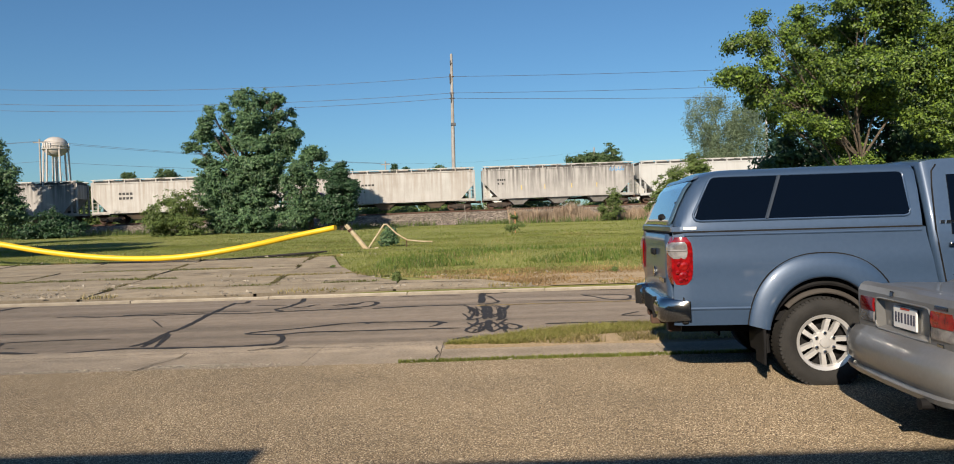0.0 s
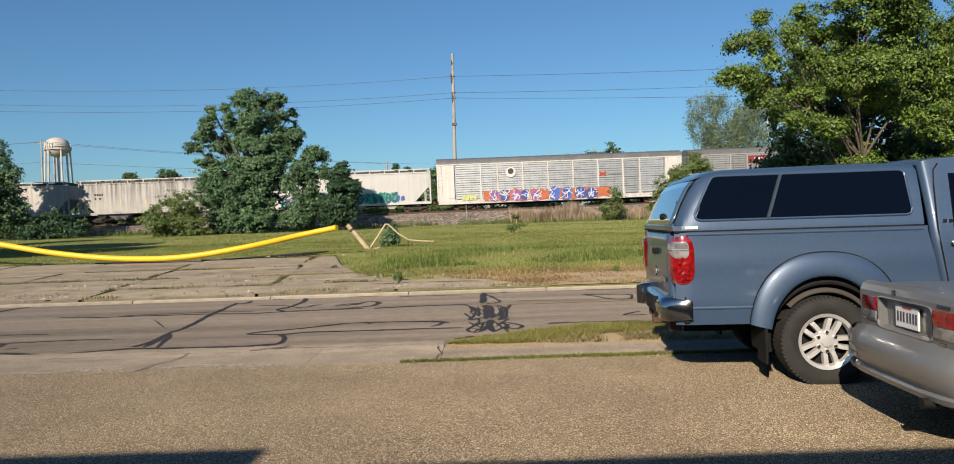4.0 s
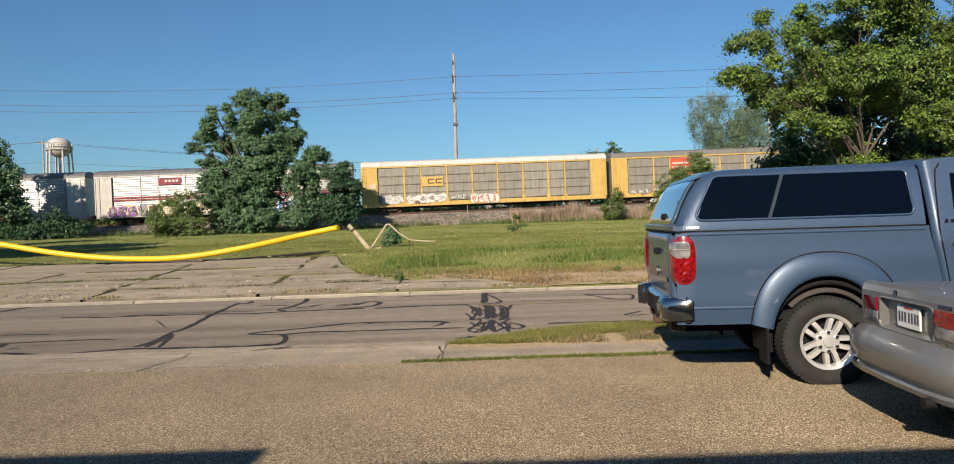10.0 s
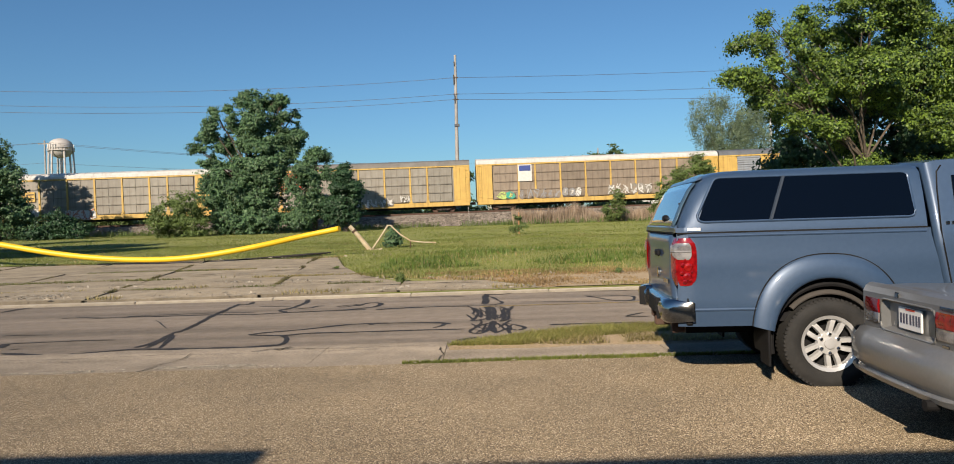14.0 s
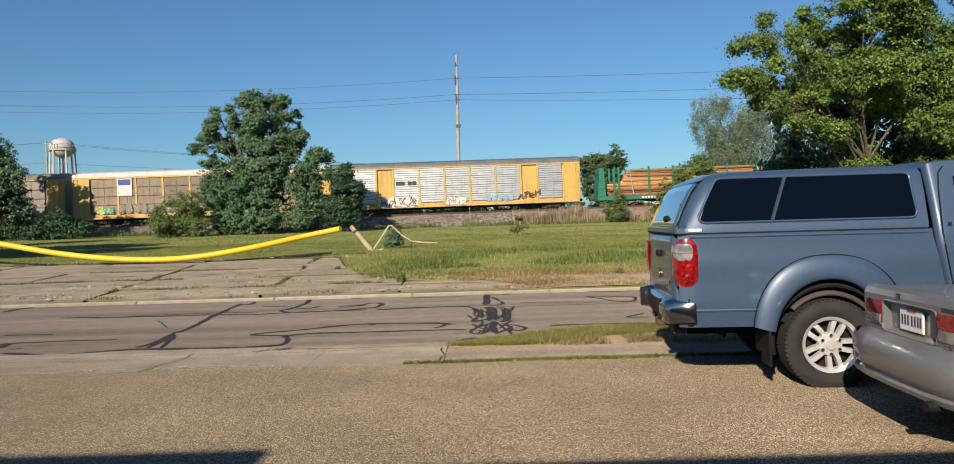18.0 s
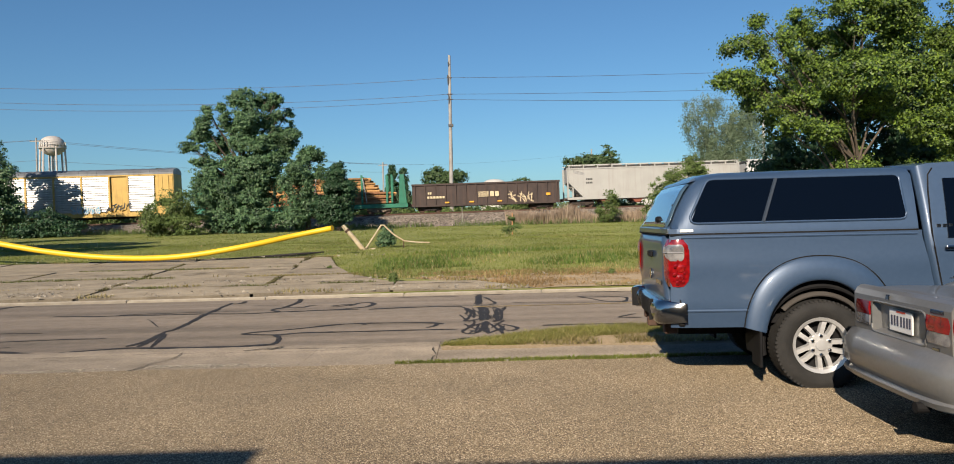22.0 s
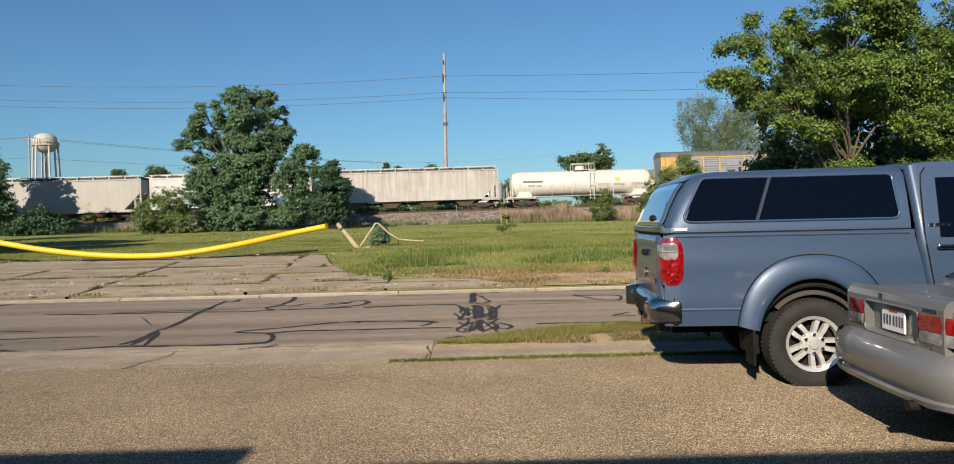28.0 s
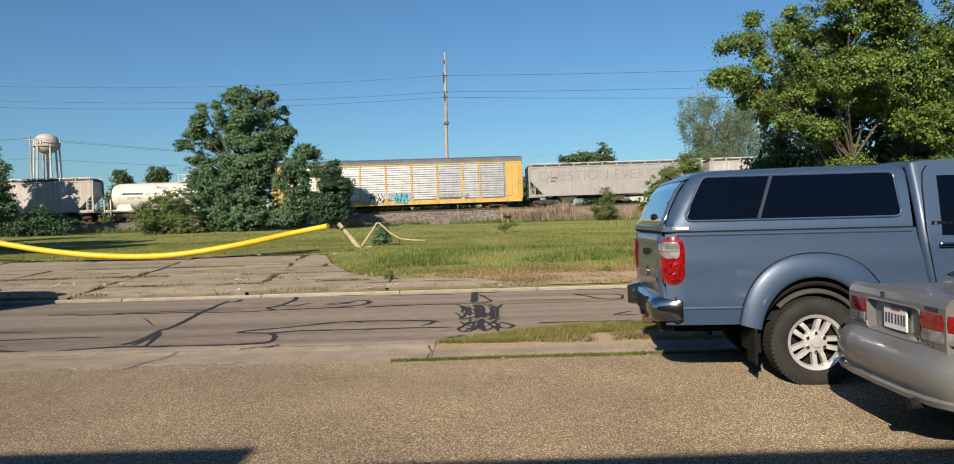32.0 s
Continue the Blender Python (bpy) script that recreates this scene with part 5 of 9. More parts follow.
def wheel(parent, x, y, z, r, rim, width, spokes, twin, side, name="wheel"):
    """Wheel: tyre and rim with spokes, hub and nuts. side -1: its face looks to -y."""
    hub = part(name, lathe(B(), [(rim * 0.98, -width * 0.38), (rim * 0.9, -width * 0.3), (rim * 0.86, width * 0.1), (0.05, width * 0.12)], 40, cap=False), M_TRIM, parent, at=Matrix.Translation((x, y, z)) @ (Matrix() if side < 0 else Matrix.Rotation(math.pi, 4, "Z")), smooth=True)
    part("tyre", lathe(B(), [(rim, width * 0.40), (rim, -width * 0.40), (rim + 0.015, -width * 0.45), (rim + (r - rim) * 0.5, -width * 0.52), (r - 0.045, -width * 0.49), (r - 0.012, -width * 0.42), (r, -width * 0.3), (r, width * 0.3), (r - 0.012, width * 0.42), (r - 0.045, width * 0.49), (rim + (r - rim) * 0.5, width * 0.52), (rim, width * 0.40)], 56, cap=False), M_TYRE, hub, smooth=True)
    bm = B()
    n = 64
    for k in range(n):
        a0, a1 = 2 * math.pi * k / n, 2 * math.pi * (k + 0.55) / n
        for h0, h1 in ((-0.46, -0.2), (0.2, 0.46)):
            vs = []
            for rr in (r - 0.02, r + 0.001):
                for a in (a0, a1):
                    for h in (h0, h1):
                        vs.append(bm.verts.new((math.cos(a) * rr, h * width, math.sin(a) * rr)))
            for q in ((4, 5, 7, 6), (0, 1, 5, 4), (2, 6, 7, 3), (0, 4, 6, 2), (1, 3, 7, 5)):
                bm.faces.new([vs[i] for i in q])
    tagged(part("tread", bm, M_TYRE, hub), kind="stuff")
    f = -width * 0.40
    part("rim_lip", lathe(B(), [(rim * 0.84, f + 0.06), (rim * 0.88, f + 0.01), (rim, f - 0.008), (rim + 0.004, f + 0.02), (rim * 0.84, f + 0.06)], 48, cap=False), M_RIM, hub, "silver alloy rim lip", smooth=True)
    for k in range(spokes):
        a = 2 * math.pi * k / spokes + (-0.10 if twin else 0.3)
        bm = B()
        offs = (-0.185, 0.185) if twin else (0.0,)
        for o in offs:
            inner, outer = rim * 0.25, rim * 0.93
            w0, w1 = (0.023, 0.026) if twin else (rim * 0.07, rim * 0.115) if spokes > 8 else (rim * 0.16, rim * 0.2)
            sweep = 0.55 if not twin else 0.0
            ring = []
            for q in range(5):
                t = q / 4
                rad = inner + (outer - inner) * t
                aa = a + (o * (1.9 - 0.86 * t) if twin else sweep * t)
                w = w0 + (w1 - w0) * t
                c = Vector((math.cos(aa) * rad, 0, math.sin(aa) * rad))
                s = Vector((-math.sin(aa), 0, math.cos(aa))) * w
                d0, d1 = f + 0.035 - 0.012 * math.sin(t * 3), f + 0.075
                ring.append([c + s + Vector((0, d1, 0)), c + s * 0.8 + Vector((0, d0, 0)), c - s * 0.8 + Vector((0, d0, 0)), c - s + Vector((0, d1, 0))])
            loft(bm, ring)
        part("spoke", bm, M_RIM, hub)
    part("hub_cap", lathe(B(), [(rim * (0.44 if twin else 0.30), f + 0.06), (rim * (0.40 if twin else 0.27), f + 0.02), (rim * 0.2, f + 0.012), (rim * 0.18, f - 0.006), (0.01, f - 0.01)], 28), M_RIM, hub, smooth=True)
    for k in range(6 if twin else 5):
        a = 2 * math.pi * (k + 0.5) / (6 if twin else 5)
        part("wheel_nut", lathe(B(), [(0.016, f + 0.03), (0.016, f - 0.002), (0.007, f - 0.012)], 8), M_CHROME, hub, at=(math.cos(a) * rim * (0.335 if twin else 0.22), 0, math.sin(a) * rim * (0.335 if twin else 0.22)))
    return hub


def skin(bm, xs, rows, ring, arches=(), sides=(-1, 1)):
    """A body skin: ring(x, k) gives the point of row k at the station x on the -y side; wheel arches are cut out round."""
    for sgn in sides:
        grid = []
        for x in xs:
            col = []
            for k in range(rows):
                p = Vector(ring(x, k))
                col.append(bm.verts.new((p.x, p.y if sgn < 0 else -p.y, p.z)))
            grid.append(col)
        def inside(v):
            return any((v.co.x - cx) ** 2 + (v.co.z - cz) ** 2 < r * r - 1e-6 for cx, cz, r in arches)
        keep = []
        for i in range(len(xs) - 1):
            for k in range(rows - 1):
                q = [grid[i][k], grid[i + 1][k], grid[i + 1][k + 1], grid[i][k + 1]]
                if arches and abs(q[0].co.y) > 0.55 and all(inside(v) for v in q):
                    continue
                keep.append(q)
        moved = set()
        for q in keep:
            for v in q:
                if v in moved or abs(v.co.y) < 0.55:
                    continue
                for cx, cz, r in arches:
                    d = math.hypot(v.co.x - cx, v.co.z - cz)
                    if 1e-6 < d < r:
                        v.co.x, v.co.z = cx + (v.co.x - cx) * r / d, cz + (v.co.z - cz) * r / d
                moved.add(v)
        for q in keep:
            if len({tuple(round(c, 5) for c in v.co) for v in q}) > 2:
                try:
                    bm.faces.new(q)
                except ValueError:
                    pass
    bmesh.ops.remove_doubles(bm, verts=bm.verts, dist=0.0005)
    for v in [v for v in bm.verts if not v.link_faces]:
        bm.verts.remove(v)
    return bm


def lerp_table(tab, x):
    if x <= tab[0][0]:
        return tab[0][1]
    for (a, va), (b, vb) in zip(tab, tab[1:]):
        if x <= b:
            t = (x - a) / (b - a)
            return va + (vb - va) * t
    return tab[-1][1]


def thick(ob, t=0.02):
    md = ob.modifiers.new("thickness", "SOLIDIFY")
    md.thickness, md.offset = t, -1
    return ob


def panel_on(bm, quad, t=0.006, n=4):
    """A thin plate on four corners, with a little thickness towards its normal."""
    q = [Vector(p) for p in quad]
    nrm = (q[1] - q[0]).cross(q[3] - q[0]).normalized() * t
    a = [bm.verts.new(p - nrm) for p in q]
    b = [bm.verts.new(p + nrm) for p in q]
    bm.faces.new(b)
    bm.faces.new(a[::-1])
    for k in range(4):
        bm.faces.new((a[k], a[(k + 1) % 4], b[(k + 1) % 4], b[k]))
    return bm


def arch_ring(bm, cx, cz, r0, r1, y0, y1, a0=-0.25, a1=math.pi + 0.25, n=28, tall=1.0):
    """A wheel arch lip or flare, from radius r0 to r1."""
    rings = []
    for k in range(n + 1):
        a = a0 + (a1 - a0) * k / n
        c, s = math.cos(a), math.sin(a)
        sg = 1 if y0 < 0 else -1
        ring = []
        for f, y in ((0.0, y1), (0.0, y0 + 0.012 * sg), (0.06, y0), (0.3, y0 - 0.006 * sg), (0.6, y0 - 0.002 * sg), (0.86, y0 + 0.010 * sg), (0.97, y0 + 0.022 * sg), (1.0, y1)):
            r, up = r0 + (r1 - r0) * f, 1 + (tall - 1) * f
            ring.append((cx + c * r * (2 - up), y, cz + s * r * up))
        rings.append(ring)
    return loft(bm, rings)


def oval_arch(cx, cz, a, b, n, k, t0, t1):
    """k + 1 points on the upper part of a squarish oval, from the angle t0 to t1."""
    out = []
    for t in span(t0, t1, k):
        c, s = math.cos(t), math.sin(t)
        r = (abs(c / a) ** n + abs(s / b) ** n) ** (-1 / n)
        out.append((cx + c * r, cz + s * r))
    return out


def flare_ring(bm, s):
    """A wide, softly domed wheel arch flare on the side s."""
    inner = oval_arch(-0.03, 0.39, 0.487, 0.586, 2.12, 44, 0.25, math.pi - 0.25)
    outer = oval_arch(-0.03, 0.39, 0.67, 0.80, 2.35, 44, 0.25, math.pi - 0.25)
    rings = []
    for (xa, za), (xb, zb) in zip(inner, outer):
        ring = []
        for f, y in ((0.0, 0.90), (0.0, 0.972), (0.03, 0.984), (0.10, 0.992), (0.25, 0.997), (0.5, 0.992), (0.75, 0.979), (0.92, 0.964), (1.0, 0.950), (1.0, 0.92)):
            ring.append((xa + (xb - xa) * f, s * y, za + (zb - za) * f))
        rings.append(ring)
    return loft(bm, rings)


def build_pickup(m):
    t = thing("pickup_truck", "slate-blue pickup truck with a fibreglass bed cap, parked", "truck", m)
    WB = 3.57
    # bed: side skins with round wheel arches
    def bed_ring(x, k):
        z = 0.56 + (1.405 - 0.56) * k / 16
        rear = 0.05 * max(0, (-1.18 - x) / 0.2) ** 2
        y = -0.955 + 0.02 * max(0, (z - 0.8)) ** 1.5 + 0.018 * max(0, (0.74 - z) / 0.1) + rear - 0.010 * math.exp(-((z - 1.13) / 0.10) ** 2)
        x += 0.20 * max(0, 1.37 - z) * max(0, (x - 0.3) / 0.52)
        return (x, y, z)
    for s in (-1, 1):
        bm = skin(B(), span(-1.34, 0.85, 44), 17, bed_ring, [(-0.03, 0.40, 0.578)], (s,))
        part("bed_side", bm, M_BLUE, t, smooth=True)
        part("fender_flare", flare_ring(B(), s), M_BLUE, t, smooth=50)
        gap = [(x, s * 0.957, z) for x, z in oval_arch(-0.03, 0.39, 0.675, 0.805, 2.35, 44, 0.25, math.pi - 0.25)]
        part("flare_seam", tube(B(), gap, 0.006, 5), M_TRIM, t, "dark seam round the flare")
        part("wheel_liner", arch_ring(B(), 0.0, 0.40, 0.42, 0.465, s * 0.86, s * 0.55, 0.45, math.pi - 0.75), M_LINER, t, "dusty grey inner wheel liner")
        part("wheel_well", arch_ring(B(), 0.0, 0.40, 0.495, 0.57, s * 0.89, s * 0.50, -0.1, math.pi + 0.2), M_TRIM, t, "black wheel well")
    for s in (-1, 1):
        part("bed_rail", tube(B(), [(-1.24, s * 0.945, 1.380), (0.81, s * 0.945, 1.376)], 0.013, 8), M_BLUE, t, smooth=True)
        part("body_crease", tube(B(), [(-1.28, s * 0.944, 0.715), (-0.66, s * 0.944, 0.715)], 0.017, 8), M_BLUE, t, smooth=True)
    bm = B()
    box(bm, (-1.30, -0.80, 0.58), (0.88, 0.80, 0.66))
    box(bm, (-1.2, -0.5, 0.44), (4.3, 0.5, 0.60))
    part("chassis", bm, M_TRIM, t)
    bm = B()
    prism(bm, [(0.80, 1.40), (0.74, 1.40), (0.80, 0.55), (0.93, 0.55)], -0.92, 0.92)
    part("bed_front_wall", bm, M_BLUE, t)
    # tailgate
    bm = B()
    loft(bm, [[(-1.335 - 0.03 * math.sin(math.pi * k / 8) - 0.02 * (k > 6), y, 0.70 + 0.70 * k / 8) for y in span(-0.80, 0.80, 8)] for k in range(9)], closed=False)
    gate = thick(part("tailgate", bm, M_BLUE, t, smooth=True), 0.05)
    part("tailgate_handle", box(B(), (-1.392, -0.10, 1.17), (-1.36, 0.10, 1.235), 0.012), M_TRIM, gate, "black tailgate handle")
    part("badge", box(B(), (-1.378, -0.62, 0.93), (-1.368, -0.35, 0.97)), M_CHROME, gate, "small chrome badge")
    part("logo", lathe(B(), [(0.05, -1.378), (0.05, -1.368)], 16, "x"), M_CHROME, gate, at=(0, 0, 1.0))
    for s in (-1, 1):
        # tail lamp wraps round the corner
        bm = B()
        rings = []
        for k in range(9):
            z = 0.935 + 0.43 * k / 8
            e = abs(k / 8 - 0.5) * 2
            sh = 0.035 * e ** 4
            rings.append([(-1.375 + sh, s * 0.78, z), (-1.385 + sh, s * 0.86, z), (-1.355 + sh, s * 0.93, z), (-1.28, s * (0.968 - 0.012 * e ** 6), z), (-1.175 - 0.05 * e ** 5, s * (0.970 - 0.02 * e ** 6), z), (-1.18 - 0.05 * e ** 5, s * 0.93, z)])
        loft(bm, rings)
        lamp = part("tail_lamp", bm, M_LAMPR, t, "red tail lamp", smooth=True)
        bm = B()
        rings = []
        for k in range(9):
            z = 1.17 + 0.15 * k / 8
            c = 0.022 * abs(k / 4 - 1) ** 4
            rings.append([(-1.388 + c, s * 0.835, z), (-1.364 + c, s * 0.938, z), (-1.31, s * (0.9675 - c * 0.3), z), (-1.222 - c, s * (0.9785 - c * 0.3), z), (-1.23 - c, s * 0.94, z), (-1.32, s * 0.90, z)])
        loft(bm, rings)
        part("reversing_lens", bm, M_LAMPW, lamp, "clear reversing lens", smooth=50)
        part("lens_divider", tube(B(), [(-1.384, s * 0.85, 1.245), (-1.364, s * 0.938, 1.245), (-1.31, s * 0.968, 1.245), (-1.23, s * 0.978, 1.245)], 0.008, 5), M_SMOKE, lamp, "grey divider in the clear lens")
        for k, (dx, z, r) in enumerate(((0.0, 1.02, 0.036), (0.010, 1.105, 0.040), (-0.035, 1.125, 0.020), (-0.045, 1.05, 0.018), (-0.02, 0.975, 0.020), (0.03, 0.985, 0.014), (0.04, 1.06, 0.012))):
            part("lamp_reflector", lathe(B(), [(r, 0), (r * 0.86, s * 0.007), (r * 0.4, s * 0.012)], 14), M_LAMPB if k % 2 else M_LAMPR, lamp, at=(-1.265 + dx, s * 0.971, z))
    # step bumper
    bm = B()
    ring = []
    for y in sorted(span(-0.985, 0.985, 36) + [-0.64, -0.60, 0.60, 0.64]):
        q = abs(y) / 0.985
        step = 0.055 * max(0, min(1, (0.64 - abs(y)) / 0.04))
        x = -1.485 + step + 0.02 * q ** 2 + 0.22 * max(0, (q - 0.80) / 0.20) ** 3.2
        lo = 0.585 + 0.3 * step
        hi = 0.815 - 0.35 * step
        deep = 0.16 * (1 - 0.75 * q ** 12)
        hi -= 0.03 * q ** 14
        lo += 0.03 * q ** 14
        ring.append([(x + 0.035, y, lo), (x + 0.008, y, lo + 0.025), (x - 0.006, y, lo + 0.08), (x - 0.010, y, hi - 0.09), (x - 0.002, y, hi - 0.045), (x + 0.025, y, hi - 0.012), (x + deep * 0.5, y, hi), (x + deep, y, hi), (x + deep, y, lo)])
    loft(bm, ring)
    bump = part("rear_bumper", bm, M_CHROME, t, "chrome step bumper", smooth=45)
    part("plate_recess", box(B(), (-1.444, -0.24, 0.61), (-1.42, 0.24, 0.765), 0.01), M_TRIM, bump)
    for y in (-0.615, 0.615):
        part("bumper_seam", box(B(), (-1.492, y - 0.006, 0.60), (-1.42, y + 0.006, 0.80)), M_TRIM, bump)
    for s in (-1, 1):
        # black strip stands in for the shade between bumper end and bed
        part("bumper_gap", box(B(), (-1.275, s * 0.93 - 0.018, 0.575), (-1.215, s * 0.93 + 0.018, 0.83), 0.012), M_TRIM, t, "black strip for the shaded gap behind the bumper")
        part("hanger", box(B(), (-1.36, s * 0.62 - 0.05, 0.47), (-1.24, s * 0.62 + 0.05, 0.60), 0.01), M_RUST, t, "rusty bumper bracket")
    part("tow_hitch", box(B(), (-1.42, -0.045, 0.46), (-1.2, 0.045, 0.55), 0.01), M_RUST, t, "rusty tow hitch")
    # bed cap
    CAP_TOP = [(-1.352, 1.44), (-1.335, 1.475), (-1.305, 1.53), (-1.255, 1.65), (-1.175, 1.80), (-1.10, 1.895), (-1.03, 1.945), (-0.93, 1.975), (-0.80, 1.988), (0.2, 2.0), (0.80, 2.0), (0.83, 1.985)]
    def cap_ring(x):
        top = lerp_table(CAP_TOP, x) - 0.02
        h = top - 1.42
        return [(x, -0.93, 1.415), (x, -0.925, 1.46), (x, -0.86, 1.42 + h * 0.55), (x, -0.80, 1.42 + h * 0.88), (x, -0.74, 1.42 + h * 0.97), (x, -0.5, top + 0.012), (x, 0, top + 0.03), (x, 0.5, top + 0.012), (x, 0.74, 1.42 + h * 0.97), (x, 0.80, 1.42 + h * 0.88), (x, 0.86, 1.42 + h * 0.55), (x, 0.925, 1.46), (x, 0.93, 1.415)]
    bm = B()
    loft(bm, [cap_ring(x) for x in (-1.350, -1.335, -1.305, -1.28, -1.255, -1.215, -1.175, -1.135, -1.10, -1.065, -1.03, -0.98, -0.93, -0.80, -0.3, 0.2, 0.5, 0.78, 0.815, 0.83)])
    cap = part("bed_cap", bm, M_BLUE, t, "slate-blue bed cap", smooth=40)
    for s in (-1, 1):
        part("seam", box(B(), (-1.34, s * 0.935 - 0.012, 1.402), (0.825, s * 0.935 + 0.012, 1.416)), M_TRIM, cap)
        def on_cap(x, z):
            f = (z - 1.42) / 0.57
            y = -0.925 + 0.065 * min(1, f / 0.55) + max(0, f - 0.55) / 0.33 * 0.06
            return Vector((x, s * (-y) , z))
        for x0, x1, x0t, x1t in ((-1.15, 0.74, -0.98, 0.72),):
            quad = [on_cap(x0, 1.505) + Vector((0, s * 0.012, 0)), on_cap(x1, 1.505) + Vector((0, s * 0.012, 0)), on_cap(x1t, 1.905) + Vector((0, s * 0.012, 0)), on_cap(x0t, 1.905) + Vector((0, s * 0.012, 0))]
            bm = B()
            panel_on(bm, quad, 0.006)
            es = [e for e in bm.edges if abs(e.verts[0].co.x - e.verts[1].co.x) < 1e-3 and abs(e.verts[0].co.z - e.verts[1].co.z) < 0.02]
            bmesh.ops.bevel(bm, geom=es, offset=0.045, segments=4, affect="EDGES", profile=0.5)
            pane = part("side_window", bm, M_GLASS, cap, "dark tinted side window")
            loop = []
            for (xa, za), (dx0, dz0), (dx1, dz1) in (((x0, 1.505), (0.0, 1), (1, 0)), ((x1, 1.505), (-1, 0), (0, 1)), ((x1t, 1.905), (0, -1), (-1, 0)), ((x0t, 1.905), (1, 0), (-0.4, -1))):
                r = 0.06
                a, b = (xa + dx0 * r, za + dz0 * r), (xa + dx1 * r, za + dz1 * r)
                for u in (0, 0.35, 0.65, 1):
                    px = a[0] * (1 - u) ** 2 + xa * 2 * u * (1 - u) + b[0] * u * u
                    pz = a[1] * (1 - u) ** 2 + za * 2 * u * (1 - u) + b[1] * u * u
                    loop.append(on_cap(px, pz) + Vector((0, s * 0.012, 0)))
            part("window_frame", tube(B(), loop + [loop[0]], 0.011, 6, cap=False), M_BLUE, pane, smooth=True)
            part("window_divider", tube(B(), [on_cap(-0.505, 1.51) + Vector((0, s * 0.017, 0)), on_cap(-0.36, 1.90) + Vector((0, s * 0.017, 0))], 0.017, 6), surf("divider_slate", (0.025, 0.036, 0.055), (0.035, 0.048, 0.07), 4, 0.5), pane)
    # rear window, bowed with the cap's back, over a moulded lip
    bm = B()
    rows = []
    for x, z, w in ((-1.338, 1.485, 0.80), (-1.305, 1.545, 0.795), (-1.255, 1.665, 0.775), (-1.175, 1.812, 0.745), (-1.115, 1.885, 0.725)):
        rows.append([(x - 0.012, y, z - 0.01 + 0.008 * (1 - (y / w) ** 2)) for y in span(-w, w, 10)])
    loft(bm, rows, closed=False)
    back = thick(part("rear_window", bm, M_GLASS2, cap, "blue-reflecting rear window", smooth=True), 0.012)
    part("cap_handle", lathe(B(), [(0.01, -1.352), (0.05, -1.346), (0.062, -1.33), (0.062, -1.30)], 20, "x"), M_TRIM, back, "black oval handle", smooth=True, at=Matrix.Translation((0.005, -0.20, 1.548)) @ Matrix.Diagonal((1, 1.35, 0.55, 1)))
    part("gas_strut_bolt", lathe(B(), [(0.012, -1.26), (0.012, -1.245)], 10, "x"), M_TRIM, back, at=(0.0, -0.62, 1.68))
    part("rear_lip", loft(B(), [[(-1.372 + 0.02 * (y / 0.88) ** 4, y, 1.462), (-1.330, y, 1.485), (-1.330, y, 1.425), (-1.366 + 0.02 * (y / 0.88) ** 4, y, 1.42)] for y in span(-0.88, 0.88, 12)]), M_BLUE, cap, smooth=30)
    part("lip_seam", box(B(), (-1.362, -0.86, 1.404), (-1.33, 0.86, 1.418)), M_TRIM, cap)
    part("roof_lip", loft(B(), [[(-1.118, y, 1.888), (-1.09, y, 1.918), (-1.05, y, 1.935), (-1.06, y, 1.905)] for y in span(-0.70, 0.70, 8)]), M_BLUE, cap, smooth=30)
    part("cap_badge", box(B(), (-1.245, -0.938, 1.430), (-1.13, -0.922, 1.456)), M_PLATE, cap, "small white label")
    # cab, bonnet and nose
    cab_top = [(0.87, 1.95), (0.90, 1.985), (1.0, 2.005), (1.3, 2.015), (2.3, 1.99), (2.62, 1.90), (3.05, 1.36), (3.1, 1.28)]
    def cab_ring(x, k):
        zb = 1.27 if x > 3.02 else 1.30
        if x > 3.02:
            zt = 1.26 - 0.10 * (x - 3.02) / 1.4
            z = 0.46 + (zt - 0.46) * min(1, k / 16)
            y = -0.955 + 0.04 * max(0, (x - 3.6)) ** 1.5 + (0.05 if k == 16 else 0)
            if k > 16:
                y, z = -0.9 + 0.9 * (k - 16) / 6, zt + 0.05 * math.sin((k - 16) / 6 * math.pi / 2)
            return (x, y, z)
        top = lerp_table(cab_top, x)
        turn_in = 0.045 * max(0, (0.925 - x) / 0.055) ** 2
        if k <= 12:
            z = 0.46 + (1.28 - 0.46) * k / 12
            sweep = 0.20 * max(0, 1.37 - z) * max(0, (1.6 - x) / 0.73)
            return (x + sweep, -0.955 + turn_in + 0.018 * max(0, (0.74 - z) / 0.1), z)
        f = (k - 12) / 6
        if f <= 0.67:
            q = f / 0.67
            return (x + 0.018 * max(0, (1.6 - x) / 0.73) * (1 - q), -0.952 + turn_in + 0.20 * q ** 1.25, 1.28 + (top - 1.28) * q)
        q = (f - 0.67) / 0.33
        return (x, (-0.752 + turn_in) * (1 - q), top + 0.03 * math.sin(q * math.pi / 2))
    bm = skin(B(), [0.870, 0.878, 0.89, 0.905, 0.925, 0.96] + span(1.0, 3.02, 40), 19, cab_ring)
    thick(part("cab", bm, M_BLUE, t, smooth=40), 0.03)
    bm = skin(B(), span(3.03, 4.42, 28), 23, cab_ring, [(WB, 0.40, 0.50)])
    thick(part("front_body", bm, M_BLUE, t, smooth=40), 0.03)
    bm = B()
